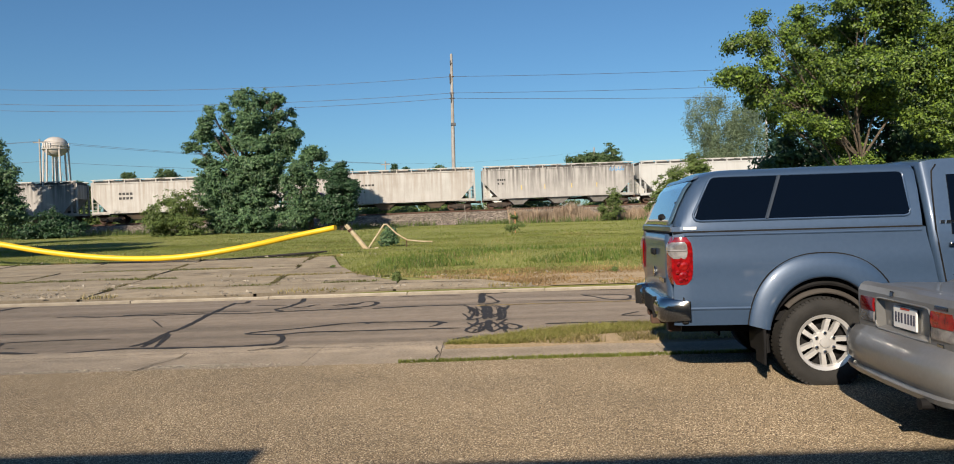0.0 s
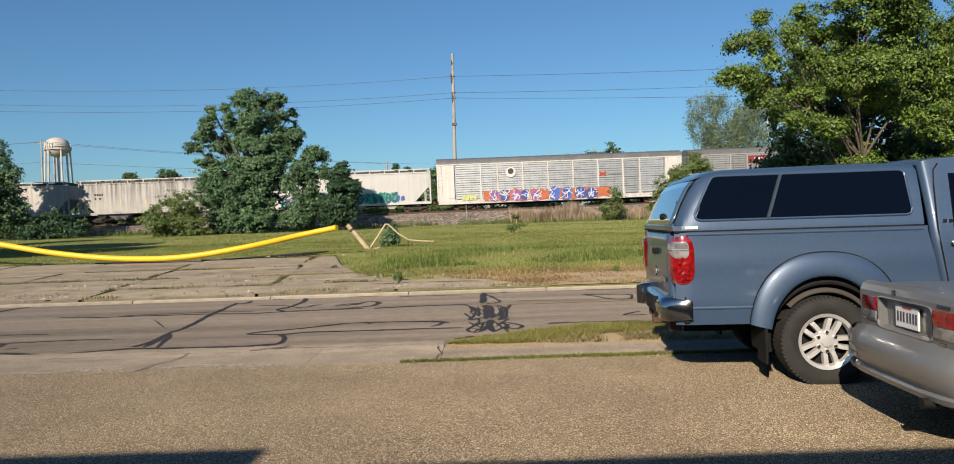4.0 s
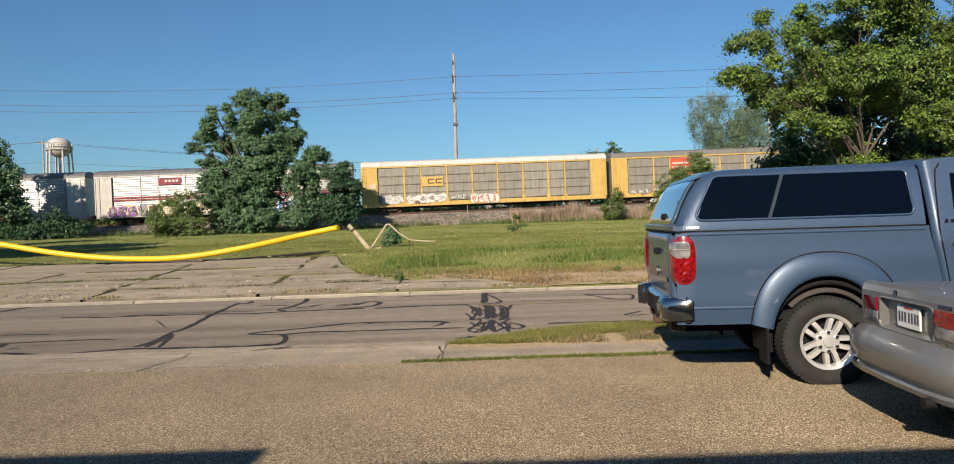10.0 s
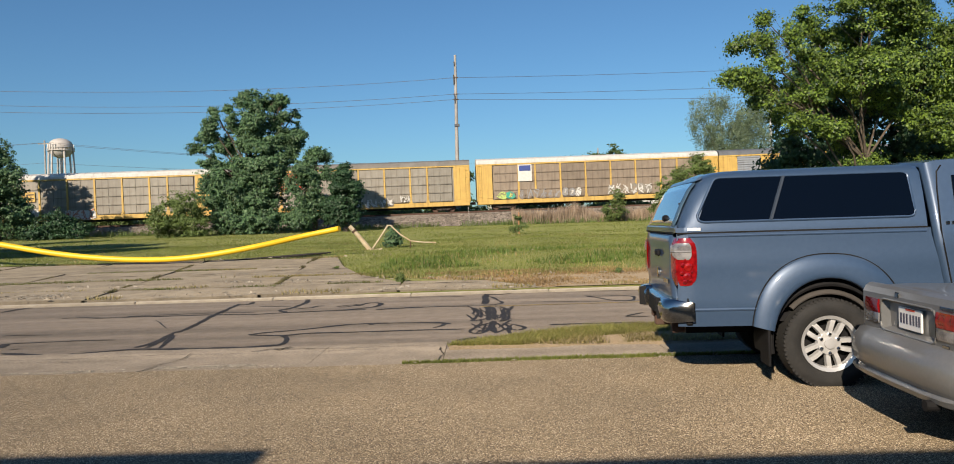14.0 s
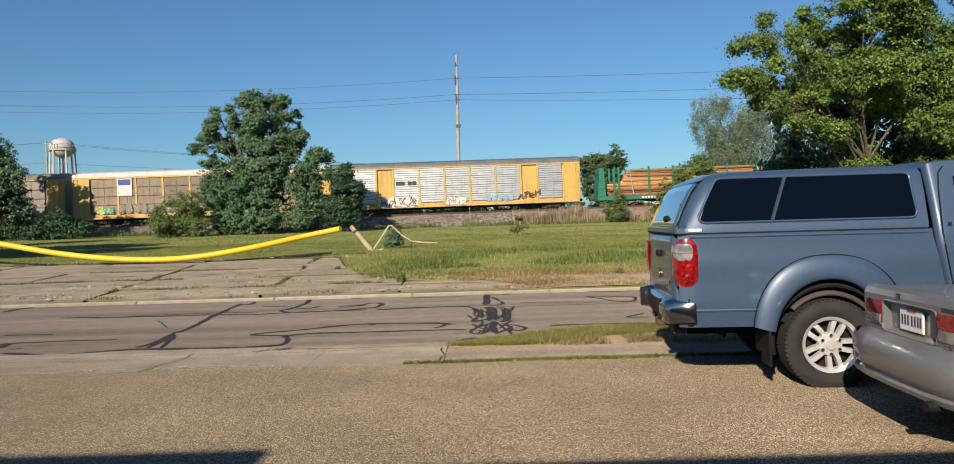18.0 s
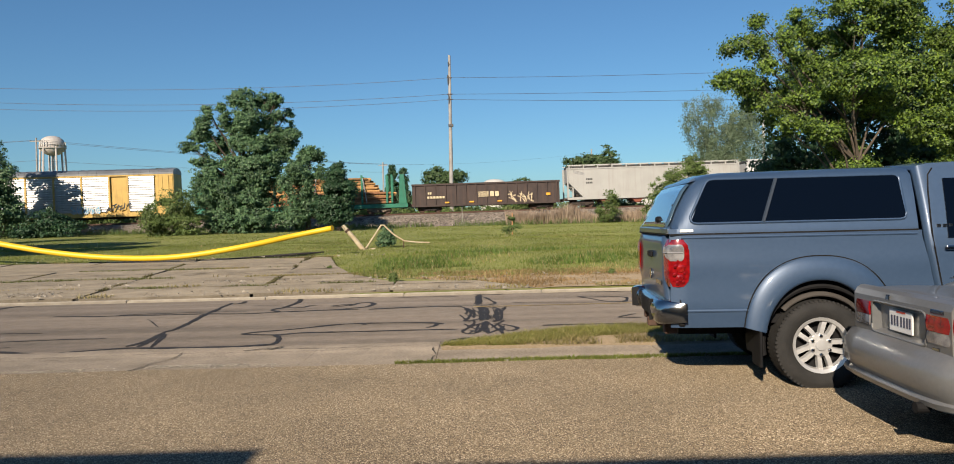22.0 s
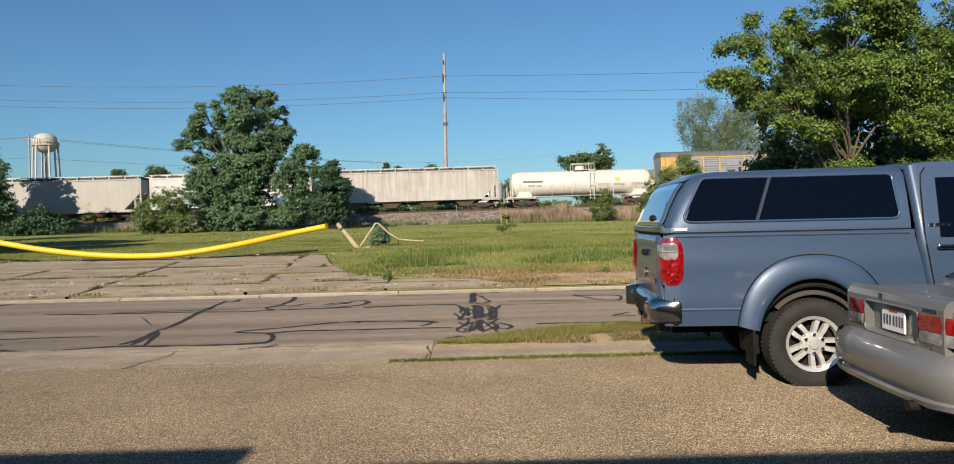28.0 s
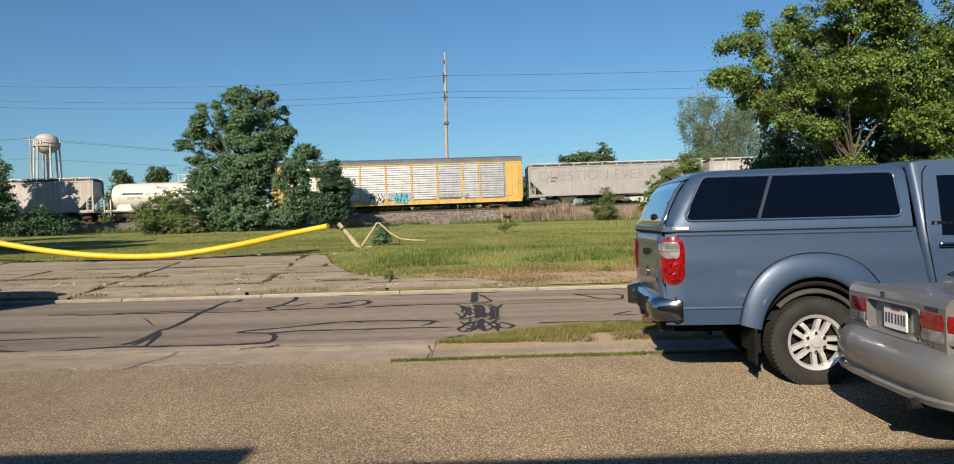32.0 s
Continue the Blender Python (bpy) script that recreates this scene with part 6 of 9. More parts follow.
    box(bm, (1.02, -0.88, 0.5), (1.05, 0.88, 1.28), 0.0)
    box(bm, (0.90, -0.74, 1.28), (0.93, 0.74, 1.94), 0.0)
    part("cab_back", bm, M_BLUE, t)
    part("nose", box(B(), (4.38, -0.88, 0.6), (4.45, 0.88, 1.16), 0.03, 2), M_TRIM, t)
    part("front_bumper", box(B(), (4.35, -0.95, 0.45), (4.55, 0.95, 0.72), 0.05, 3), M_CHROME, t, "chrome front bumper")
    part("grille", box(B(), (4.44, -0.5, 0.82), (4.48, 0.5, 1.1), 0.02, 2), M_CHROME, t, "chrome grille")
    for s in (-1, 1):
        part("head_lamp", box(B(), (4.33, s * 0.75 - 0.17, 0.84), (4.47, s * 0.75 + 0.17, 1.08), 0.03, 2), M_LAMPW, t, "clear headlamp")
        for x0, x1, x0t, x1t in ((1.07, 1.86, 1.10, 1.84), (1.98, 2.92, 1.96, 2.52)):
            def on_cab(x, z):
                q = (z - 1.28) / 0.72
                return Vector((x, s * (0.952 - 0.20 * max(0, q) ** 1.25 + 0.008), z))
            bm = B()
            panel_on(bm, [on_cab(x0, 1.33), on_cab(x1, 1.33), on_cab(x1t, 1.86), on_cab(x0t, 1.86)], 0.008)
            part("door_window", bm, M_GLASS, t, "dark cab window")
        seam = [(1.03, 1.955), (0.985, 1.90), (0.962, 1.75), (0.945, 1.5), (0.94, 1.38), (0.952, 1.25), (0.985, 1.05), (1.06, 0.6)]
        part("door_gap", tube(B(), [on_cab(x, z) - Vector((0, s * 0.004, 0)) for x, z in seam], 0.007, 5), M_TRIM, t)
        for x in (1.92, 2.98):
            part("door_gap", box(B(), (x - 0.008, s * 0.957 - 0.006, 0.55), (x + 0.008, s * 0.957 + 0.006, 1.30)), M_TRIM, t)
        for x in (1.05, 2.08):
            part("door_handle", box(B(), (x - 0.02, s * 0.985 - 0.015, 1.225), (x + 0.17, s * 0.985 + 0.015, 1.265), 0.012, 2), M_CHROME, t, "chrome door handle")
        for k in range(4):
            p = on_cab(0.985 + 0.05 * k, 1.435)
            part("cab_badge", box(B(), (p.x, p.y - 0.004, 1.425), (p.x + 0.034, p.y + 0.004, 1.452)), M_CHROME, t, "small chrome lettering strip")
        part("door_mirror", box(B(), (2.72, s * 1.08 - 0.10, 1.28), (2.88, s * 1.08 + 0.10, 1.52), 0.03, 2), M_BLUE, t)
        part("mud_flap", box(B(), (-0.575, s * 0.86 - 0.13, 0.20), (-0.55, s * 0.86 + 0.13, 0.62), 0.008), M_TRIM, t, "black rubber mud flap")
        part("windscreen", panel_on(B(), [(2.68, -0.68, 1.86), (2.68, 0.68, 1.86), (3.04, 0.82, 1.36), (3.04, -0.82, 1.36)], 0.006), M_GLASS, t) if s < 0 else None
        for x in (0.0, WB):
            wheel(t, x - 0.015 * (x == 0), s * 0.80, 0.384, 0.408, 0.252, 0.28, 5, True, s)
    part("rear_axle", tube(B(), [(0, -0.7, 0.388), (0, 0.7, 0.388)], 0.06, 8), M_TRIM, t)
    part("differential", lathe(B(), [(0.02, -0.2), (0.15, -0.12), (0.17, 0.0), (0.15, 0.12), (0.02, 0.2)], 16), M_TRIM, t, at=(0, 0, 0.388))
    return t


def saloon(m, name, label, paint, spec):
    """A passenger car: body skin with arches, glass house, lamps, bumpers and wheels. x forward, origin under the rear axle."""
    t = thing(name, label, "car", m)
    WB, xr, xf, W = spec["wb"], spec["rear"], spec["front"], spec["width"] / 2
    R = spec["tyre"]
    deck, plan = spec["deck"], spec["plan"]
    def ring(x, k):
        zt, w, zs = lerp_table(deck, x), W * lerp_table(plan, x), spec["sill"] + spec.get("tuck", 0) * max(0, min(1, (-0.3 - x) / 0.2))
        if k <= 12:
            q = k / 12
            z = zs + (zt - 0.06 - zs) * q
            y = -w + 0.05 * (1 - min(1, q / 0.25)) ** 2 + 0.045 * q ** 2 - 0.012 * math.exp(-((q - 0.62) / 0.06) ** 2)
            return (x, y, z)
        q = (k - 12) / 5
        return (x, -(w - 0.045) + (w - 0.045) * (1 - math.cos(q * math.pi / 2)) ** 0.9 if q < 1 else 0.0, zt - 0.06 + 0.06 * math.sin(min(1, q * 1.6) * math.pi / 2) + spec.get("crown", 0.03) * q)
    arch = [(0.0, R, spec["arch"]), (WB, R, spec["arch"])]
    body = thick(part("body", skin(B(), span(xr, xf, 72), 18, ring, arch), paint, t, smooth=40), 0.02)
    for x, nm in ((xr, "rear_panel"), (xf, "nose_panel")):
        bm = B()
        loop = [bm.verts.new(ring(x, k)) for k in range(18)]
        loop2 = [bm.verts.new((ring(x, k)[0], -ring(x, k)[1], ring(x, k)[2])) for k in range(16, -1, -1)]
        bm.faces.new(loop + loop2)
        part(nm, bm, paint, t)
    part("floor_pan", box(B(), (xr + 0.55, -W + 0.2, spec["sill"] - 0.02), (xf - 0.1, W - 0.2, spec["sill"] + 0.10)), M_TRIM, t)
    for s in (-1, 1):
        for ax in (0.0, WB):
            part("wheel_liner", arch_ring(B(), ax, R, spec["arch"] - 0.02, spec["arch"] + 0.0, s * (W - 0.05), s * (W - 0.42), -0.3, math.pi + 0.3, 20), M_TRIM, t)
            wheel(t, ax, s * (W - 0.13), R, R, spec["rim"], 0.21, spec["spokes"], False, s)
    # glass house: a painted shell with dark panes let into it
    top, zt = spec["roofline"], spec["height"]
    bx0, bx1 = top[0][0], top[-1][0]
    wb_, wt = W - 0.075, W - 0.30
    zb = lambda x: lerp_table(deck, x) - 0.03
    def side_y(x, z):
        q = max(0.0, min(1.0, (z - zb(x)) / (zt - 0.10 - zb(x))))
        return wb_ + (wt - wb_) * q + 0.03 * math.sin(q * math.pi)
    def house(x, k):
        tz = max(lerp_table(top, x), zb(x) - 0.02)
        if k <= 8:
            z = zb(x) - 0.03 + (tz - 0.045 - zb(x) + 0.03) * k / 8
            return (x, -side_y(x, z), z)
        q = (k - 8) / 6
        y1 = side_y(x, tz - 0.045)
        return (x, -y1 * (1 - q ** 1.3), tz - 0.045 + 0.05 * math.sin(min(1, q * 1.7) * math.pi / 2) + 0.022 * q)
    part("roof", skin(B(), span(bx0, bx1, 60), 15, house), paint, t, smooth=40)
    def pane_patch(x0, x1, inset):
        bm = B()
        xs = span(x0, x1, 10)
        rows = []
        for x in xs:
            tz = lerp_table(top, x)
            y1 = side_y(x, tz - 0.045) - inset
            rows.append([bm.verts.new((x, y, tz + 0.012 + 0.022 * (1 - abs(y) / (y1 + inset)) ** 0.8)) for y in span(-y1, y1, 8)])
        for ra, rb in zip(rows, rows[1:]):
            for k in range(8):
                bm.faces.new((ra[k], ra[k + 1], rb[k + 1], rb[k]))
        return bm
    part("rear_screen", pane_patch(*spec["rear_screen"], 0.07), M_GLASS, t, "dark rear screen", smooth=True)
    part("windscreen", pane_patch(*spec["windscreen"], 0.05), M_GLASS, t, "dark windscreen", smooth=True)
    for s in (-1, 1):
        for outline in spec["panes"]:
            bm = B()
            fa = [bm.verts.new((x, s * (side_y(x, z) + 0.006), z)) for x, z in outline]
            fb = [bm.verts.new((x, s * (side_y(x, z) - 0.01), z)) for x, z in outline]
            bm.faces.new(fa if s < 0 else fa[::-1])
            for k in range(len(fa)):
                bm.faces.new((fa[k], fb[k], fb[(k + 1) % len(fa)], fa[(k + 1) % len(fa)]))
            part("side_window", bm, M_GLASS, t, "dark side window")
        part("window_trim", tube(B(), [(x, s * (side_y(x, z) + 0.012), z) for x, z in spec["trim"]], 0.015, 6), M_BRIGHT if spec["chrome"] else M_TRIM, t, "bright window trim" if spec["chrome"] else "")
        for x in spec["gaps"]:
            part("door_gap", tube(B(), [(x, s * (W + 0.004), spec["sill"] + 0.12), (x, s * (W + 0.006), 0.62), (x + 0.03, s * (W - 0.038), zb(x) - 0.02)], 0.004, 4), M_TRIM, t)
        for x in spec["handles"]:
            part("door_handle", box(B(), (x, s * (W - 0.01) - 0.015, spec.get("handle_z", 0.80)), (x + 0.18, s * (W - 0.01) + 0.015, spec.get("handle_z", 0.80) + 0.035), 0.01, 2), M_BRIGHT if spec["chrome"] else paint, t)
        part("sill_strip", box(B(), (0.42, s * (W - 0.015) - 0.012, spec["sill"] + 0.08), (WB - 0.42, s * (W - 0.015) + 0.012, spec["sill"] + 0.11), 0.005), M_BRIGHT if spec["chrome"] else M_TRIM, t)
        part("door_mirror", box(B(), (bx1 - 0.52, s * (W + 0.10) - 0.09, zb(bx1) + 0.06), (bx1 - 0.38, s * (W + 0.10) + 0.09, zb(bx1) + 0.20), 0.035, 2), paint, t)
        hl = spec["head_z"]
        part("head_lamp", loft(B(), [[(xf - 0.50, s * (W - 0.06), hl + 0.06), (xf - 0.50, s * (W - 0.10), hl + 0.10), (xf - 0.5, s * (W - 0.2), hl + 0.10), (xf - 0.5, s * (W - 0.2), hl)], [(xf - 0.18, s * (W - 0.10), hl - 0.065), (xf - 0.2, s * (W - 0.12), hl + 0.055), (xf - 0.15, s * (W - 0.4), hl + 0.045), (xf - 0.13, s * (W - 0.4), hl - 0.075)], [(xf + 0.01, s * (W - 0.32), hl - 0.085), (xf - 0.02, s * (W - 0.33), hl + 0.03), (xf + 0.0, s * (W - 0.55), hl + 0.02), (xf + 0.02, s * (W - 0.55), hl - 0.085)]]), surf("lamp_bright_clear", (0.78, 0.78, 0.77), (0.16, 0.16, 0.17), 7, 0.08, metal=0.25, coat=1.0), t, "clear headlamp", smooth=True)
    return t, W


def bumper_bar(bm, x, W, z0, z1, out, d, side_len, lift=0.005):
    """A moulded bumper across one end: x the end, d -1 rear or +1 front."""
    rings = []
    for y, back in [(-W, side_len), (-W + 0.015, side_len * 0.4), (-W + 0.07, 0.10), (-W + 0.2, 0.035), (-W * 0.5, 0.008), (0, 0), (W * 0.5, 0.008), (W - 0.2, 0.035), (W - 0.07, 0.10), (W - 0.015, side_len * 0.4), (W, side_len)]:
        e = x + d * (out - back)
        rings.append([(x - d * 0.05 - d * back, y * 0.98, z0), (e - d * 0.06, y, z0), (e - d * 0.015, y, z0 + 0.05), (e, y, (z0 + z1) / 2 + 0.02), (e - d * 0.02, y, z1 - 0.05), (e - d * 0.06, y, z1), (x - d * 0.05 - d * back, y * 0.97, z1 + lift)])
    return loft(bm, rings)


def build_sedan(m):
    t, W = saloon(m, "black_sedan", "glossy black saloon car with a dented door, driving", M_INK, dict(
        wb=2.775, rear=-1.12, front=3.63, width=1.85, tyre=0.33, rim=0.225, arch=0.375, sill=0.20, spokes=10, height=1.43,
        deck=[(-1.12, 0.98), (-1.0, 1.01), (-0.67, 1.03), (0.0, 1.0), (1.0, 0.965), (2.0, 0.935), (2.41, 0.92), (2.72, 0.895), (3.06, 0.855), (3.3, 0.815), (3.48, 0.765), (3.58, 0.71), (3.63, 0.63)],
        plan=[(-1.10, 0.80), (-1.0, 0.90), (-0.7, 0.97), (0.2, 1.0), (2.6, 1.0), (3.12, 0.97), (3.42, 0.88), (3.60, 0.72)],
        roofline=[(-0.78, 1.0), (-0.62, 1.06), (-0.33, 1.18), (0.02, 1.31), (0.41, 1.39), (0.80, 1.415), (1.24, 1.405), (1.59, 1.335), (1.94, 1.185), (2.2, 1.035), (2.44, 0.90)],
        rear_screen=(-0.55, 0.22), windscreen=(1.5, 2.34), panes=[[(1.17, 0.965), (1.98, 0.95), (1.72, 1.18), (1.56, 1.275), (1.38, 1.325), (1.06, 1.345)], [(0.36, 0.985), (1.03, 0.97), (0.93, 1.35), (0.60, 1.345), (0.32, 1.29)], [(0.10, 0.99), (0.31, 0.985), (0.27, 1.26), (0.06, 1.16), (0.03, 1.08)]],
        trim=[(2.06, 0.93), (1.1, 0.95), (0.3, 0.97), (0.07, 0.985), (0.0, 1.08), (0.04, 1.18), (0.28, 1.285), (0.60, 1.36), (0.95, 1.365), (1.40, 1.345), (1.58, 1.29), (1.74, 1.20), (2.06, 0.93)], gaps=[0.30, 1.12, 2.15], handles=[0.36, 1.25], handle_z=0.845, chrome=True, head_z=0.675))
    part("rear_bumper", bumper_bar(B(), -1.07, W - 0.05, 0.22, 0.64, 0.06, -1, 0.45), M_INK, t, smooth=40)
    part("front_bumper", bumper_bar(B(), 3.60, W - 0.08, 0.20, 0.60, 0.06, 1, 0.55), M_INK, t, smooth=40)
    part("grille", box(B(), (3.57, -0.45, 0.50), (3.635, 0.45, 0.64), 0.02, 2), M_CHROME, t)
    part("chrome_lip", box(B(), (-1.165, -0.75, 0.36), (-1.14, 0.75, 0.39), 0.008), M_CHROME, t, "chrome bumper strip")
    part("licence_plate", box(B(), (-1.132, -0.16, 0.72), (-1.115, 0.16, 0.87)), M_PLATE, t, "plain white plate")
    part("boot_lip", box(B(), (-1.125, -0.55, 0.975), (-1.02, 0.55, 1.008), 0.012, 2), M_INK, t)
    for s in (-1, 1):
        lamp = part("tail_lamp", loft(B(), [[(-1.13, s * 0.42, 0.75), (-1.13, s * 0.42, 0.86), (-1.08, s * 0.42, 0.86), (-1.08, s * 0.42, 0.75)], [(-1.125, s * 0.70, 0.76), (-1.12, s * 0.70, 0.88), (-1.06, s * 0.7, 0.88), (-1.06, s * 0.70, 0.76)], [(-0.99, s * 0.865, 0.78), (-0.99, s * 0.86, 0.885), (-0.95, s * 0.8, 0.885), (-0.95, s * 0.8, 0.78)], [(-0.78, s * 0.912, 0.81), (-0.78, s * 0.905, 0.895), (-0.8, s * 0.86, 0.895), (-0.8, s * 0.86, 0.81)], [(-0.57, s * 0.928, 0.885), (-0.57, s * 0.922, 0.90), (-0.6, s * 0.88, 0.90), (-0.6, s * 0.88, 0.885)]]), M_LAMPR, t, "red tail lamp", smooth=True)
        part("lamp_strip", tube(B(), [(-0.60, s * 0.925, 0.895), (-0.78, s * 0.912, 0.885), (-0.96, s * 0.875, 0.872)], 0.012, 5), M_LAMPW, lamp, "pale lamp strip")
        part("door_pillar", tube(B(), [(1.10, s * 0.858, 0.97), (0.995, s * 0.70, 1.31)], 0.028, 6), M_SMOKE, t, "grey door pillar")
    # the near rear door is dented
    body = [o for o in t.children if o.name.startswith("body")][0]
    for v in body.data.vertices:
        if v.co.y > 0.7:
            for x, z, rx, rz, d in ((0.58, 0.90, 0.36, 0.10, 0.036), (0.98, 0.62, 0.20, 0.20, 0.05), (0.75, 0.52, 0.12, 0.14, -0.012)):
                v.co.y -= d * math.exp(-((v.co.x - x) / rx) ** 2 - ((v.co.z - z) / rz) ** 2)
    return t


def build_coupe(m):
    t, W = saloon(m, "silver_coupe", "silver-grey two-door car with a white licence plate, parked", M_SILV, dict(
        wb=2.62, rear=-0.79, front=3.42, width=1.69, tyre=0.30, rim=0.19, arch=0.345, sill=0.20, spokes=7, height=1.375, crown=0.02, tuck=0.19,
        deck=[(-0.79, 0.97), (-0.74, 1.0), (-0.5, 1.005), (0.0, 0.99), (1.2, 0.93), (2.1, 0.90), (2.8, 0.83), (3.2, 0.74), (3.42, 0.58)],
        plan=[(-0.79, 0.90), (-0.71, 0.955), (-0.5, 0.99), (0.5, 1.0), (2.4, 1.0), (2.9, 0.96), (3.2, 0.88), (3.42, 0.74)],
        roofline=[(-0.22, 0.985), (0.05, 1.10), (0.38, 1.26), (0.62, 1.345), (0.9, 1.375), (1.3, 1.34), (1.6, 1.24), (2.2, 0.90)],
        rear_screen=(-0.12, 0.5), windscreen=(1.5, 2.1), panes=[[(0.62, 0.985), (1.85, 0.945), (1.45, 1.20), (1.2, 1.275), (0.68, 1.285)], [(0.14, 1.01), (0.55, 0.99), (0.60, 1.275), (0.45, 1.24)]],
        trim=[(1.88, 0.94), (0.6, 0.975), (0.1, 1.0), (0.44, 1.25), (0.65, 1.295), (1.2, 1.285), (1.46, 1.21), (1.88, 0.94)], gaps=[0.72, 2.0], handles=[0.82], chrome=False, head_z=0.62))
    part("rear_bumper", bumper_bar(B(), -0.79, W, 0.405, 0.668, 0.19, -1, 0.55, 0.06), M_SILV, t, smooth=40)
    part("rear_skirt", bumper_bar(B(), -0.79, W - 0.006, 0.345, 0.412, 0.188, -1, 0.55), M_SILV, t, smooth=40)
    part("tow_notch", lathe(B(), [(0.035, -0.985), (0.035, -0.90)], 14, "x"), M_TRIM, t, "dark notch in the bumper lip", at=(0, -0.50, 0.345))
    # thin black strip drawn for the shade in the seam below the boot lid
    part("bumper_shadow_line", box(B(), (-0.818, -0.64, 0.690), (-0.80, 0.64, 0.708)), M_TRIM, t, "black strip for the shaded gap above the bumper")
    part("front_bumper", bumper_bar(B(), 3.36, W - 0.06, 0.20, 0.58, 0.12, 1, 0.6), M_SILV, t, smooth=40)
    x = -0.792
    # boot lid with a sunk plate recess
    bm = B()
    xl = x - 0.035
    face = [(xl, 0.66), (xl - 0.012, 0.700), (xl - 0.015, 0.918), (xl - 0.015, 0.952), (xl + 0.005, 0.994), (xl + 0.035, 1.014), (xl + 0.06, 1.016)]
    cols = [-0.66, -0.37, 0.37, 0.66]
    g = [[bm.verts.new((px, y, pz)) for y in cols] for px, pz in face]
    for a in range(len(face) - 1):
        for b in range(3):
            if (a, b) != (1, 1):
                bm.faces.new((g[a][b], g[a][b + 1], g[a + 1][b + 1], g[a + 1][b]))
    rim = [g[1][1], g[1][2], g[2][2], g[2][1]]
    well = [bm.verts.new((xl + 0.03, y, z)) for y, z in ((-0.31, 0.725), (0.31, 0.725), (0.335, 0.895), (-0.335, 0.895))]
    for k in range(4):
        bm.faces.new((rim[k], rim[(k + 1) % 4], well[(k + 1) % 4], well[k]))
    bm.faces.new(well)
    for b in (0, 3):
        back = [bm.verts.new((xl + 0.06, cols[b], pz)) for _, pz in face]
        for a in range(len(face) - 1):
            bm.faces.new((g[a][b], g[a + 1][b], back[a + 1], back[a]))
    bmesh.ops.recalc_face_normals(bm, faces=bm.faces[:])
    lid = part("boot_lid", bm, M_SILV, t, smooth=25)
    ring = [(xl - 0.016, y, z) for y, z in ((-0.33, 0.700), (0.33, 0.700), (0.365, 0.715), (0.375, 0.75), (0.375, 0.88), (0.355, 0.913), (0.32, 0.922), (-0.32, 0.922), (-0.355, 0.913), (-0.375, 0.88), (-0.375, 0.75), (-0.365, 0.715), (-0.33, 0.700))]
    part("plate_surround", tube(B(), ring, 0.007, 6, cap=False), M_SILV, lid, smooth=True)
    xp = x + 0.005
    plate = part("licence_plate", box(B(), (xp - 0.034, -0.155, 0.735), (xp - 0.020, 0.155, 0.885), 0.004), M_PLATE, lid, "white licence plate with plain dark bars")
    for y in (0.115, 0.075, 0.035, -0.015, -0.055, -0.095, -0.13):
        part("plate_mark", box(B(), (xp - 0.037, y - 0.010, 0.775), (xp - 0.034, y + 0.010, 0.845)), surf("plate_ink", (0.05, 0.05, 0.08), (0.09, 0.09, 0.12), 5, 0.5), plate, "plain dark bar")
    part("plate_band", box(B(), (xp - 0.0365, -0.07, 0.868), (xp - 0.034, 0.05, 0.882)), M_RED, plate, "red band")
    part("logo", box(B(), (xl - 0.022, 0.10, 0.945), (xl - 0.008, 0.15, 0.985), 0.006), M_CHROME, lid, "small chrome emblem")
    part("badge", box(B(), (xl - 0.020, -0.58, 0.925), (xl - 0.012, -0.43, 0.950), 0.003), M_CHROME, lid, "small chrome lettering strip")
    part("badge", box(B(), (xl - 0.016, -0.52, 0.69), (xl - 0.006, -0.44, 0.712), 0.003), M_CHROME, lid, "small chrome lettering strip")
    for s in (-1, 1):
        rings = []
        for y, dx in ((0.395, -0.060), (0.60, -0.056), (0.72, -0.022), (0.785, 0.045), (0.81, 0.14)):
            rings.append([(x + dx, s * y, 0.812), (x + dx - 0.006, s * y, 0.86), (x + dx, s * y, 0.912), (x + dx + 0.06, s * (y - 0.02), 0.912), (x + dx + 0.06, s * (y - 0.02), 0.812)])
        # the far lamp takes the red with shade painted in
        lamp = part("tail_lamp", loft(B(), rings), M_LAMPR if s < 0 else M_LAMPR_SHADED, t, "red tail lamp", smooth=True)
        rings = [[(p[0] + 0.002, p[1], 0.735 + (p[2] - 0.812) / 0.10 * 0.074) for p in r] for r in rings]
        part("clear_lens", loft(B(), rings), M_LAMPW, lamp, "clear lower lens", smooth=True)
    return t


pickup = build_pickup(pose(3.21, 7.60, 0.0, 0, 0, -4.8))
coupe = build_coupe(pose(3.75, 5.06, 0.0, 0, 0, -4.0))
SEDAN_Y = 15.02
sedan = build_sedan(pose(489, SEDAN_Y, 0.0, 0, 0, 180))


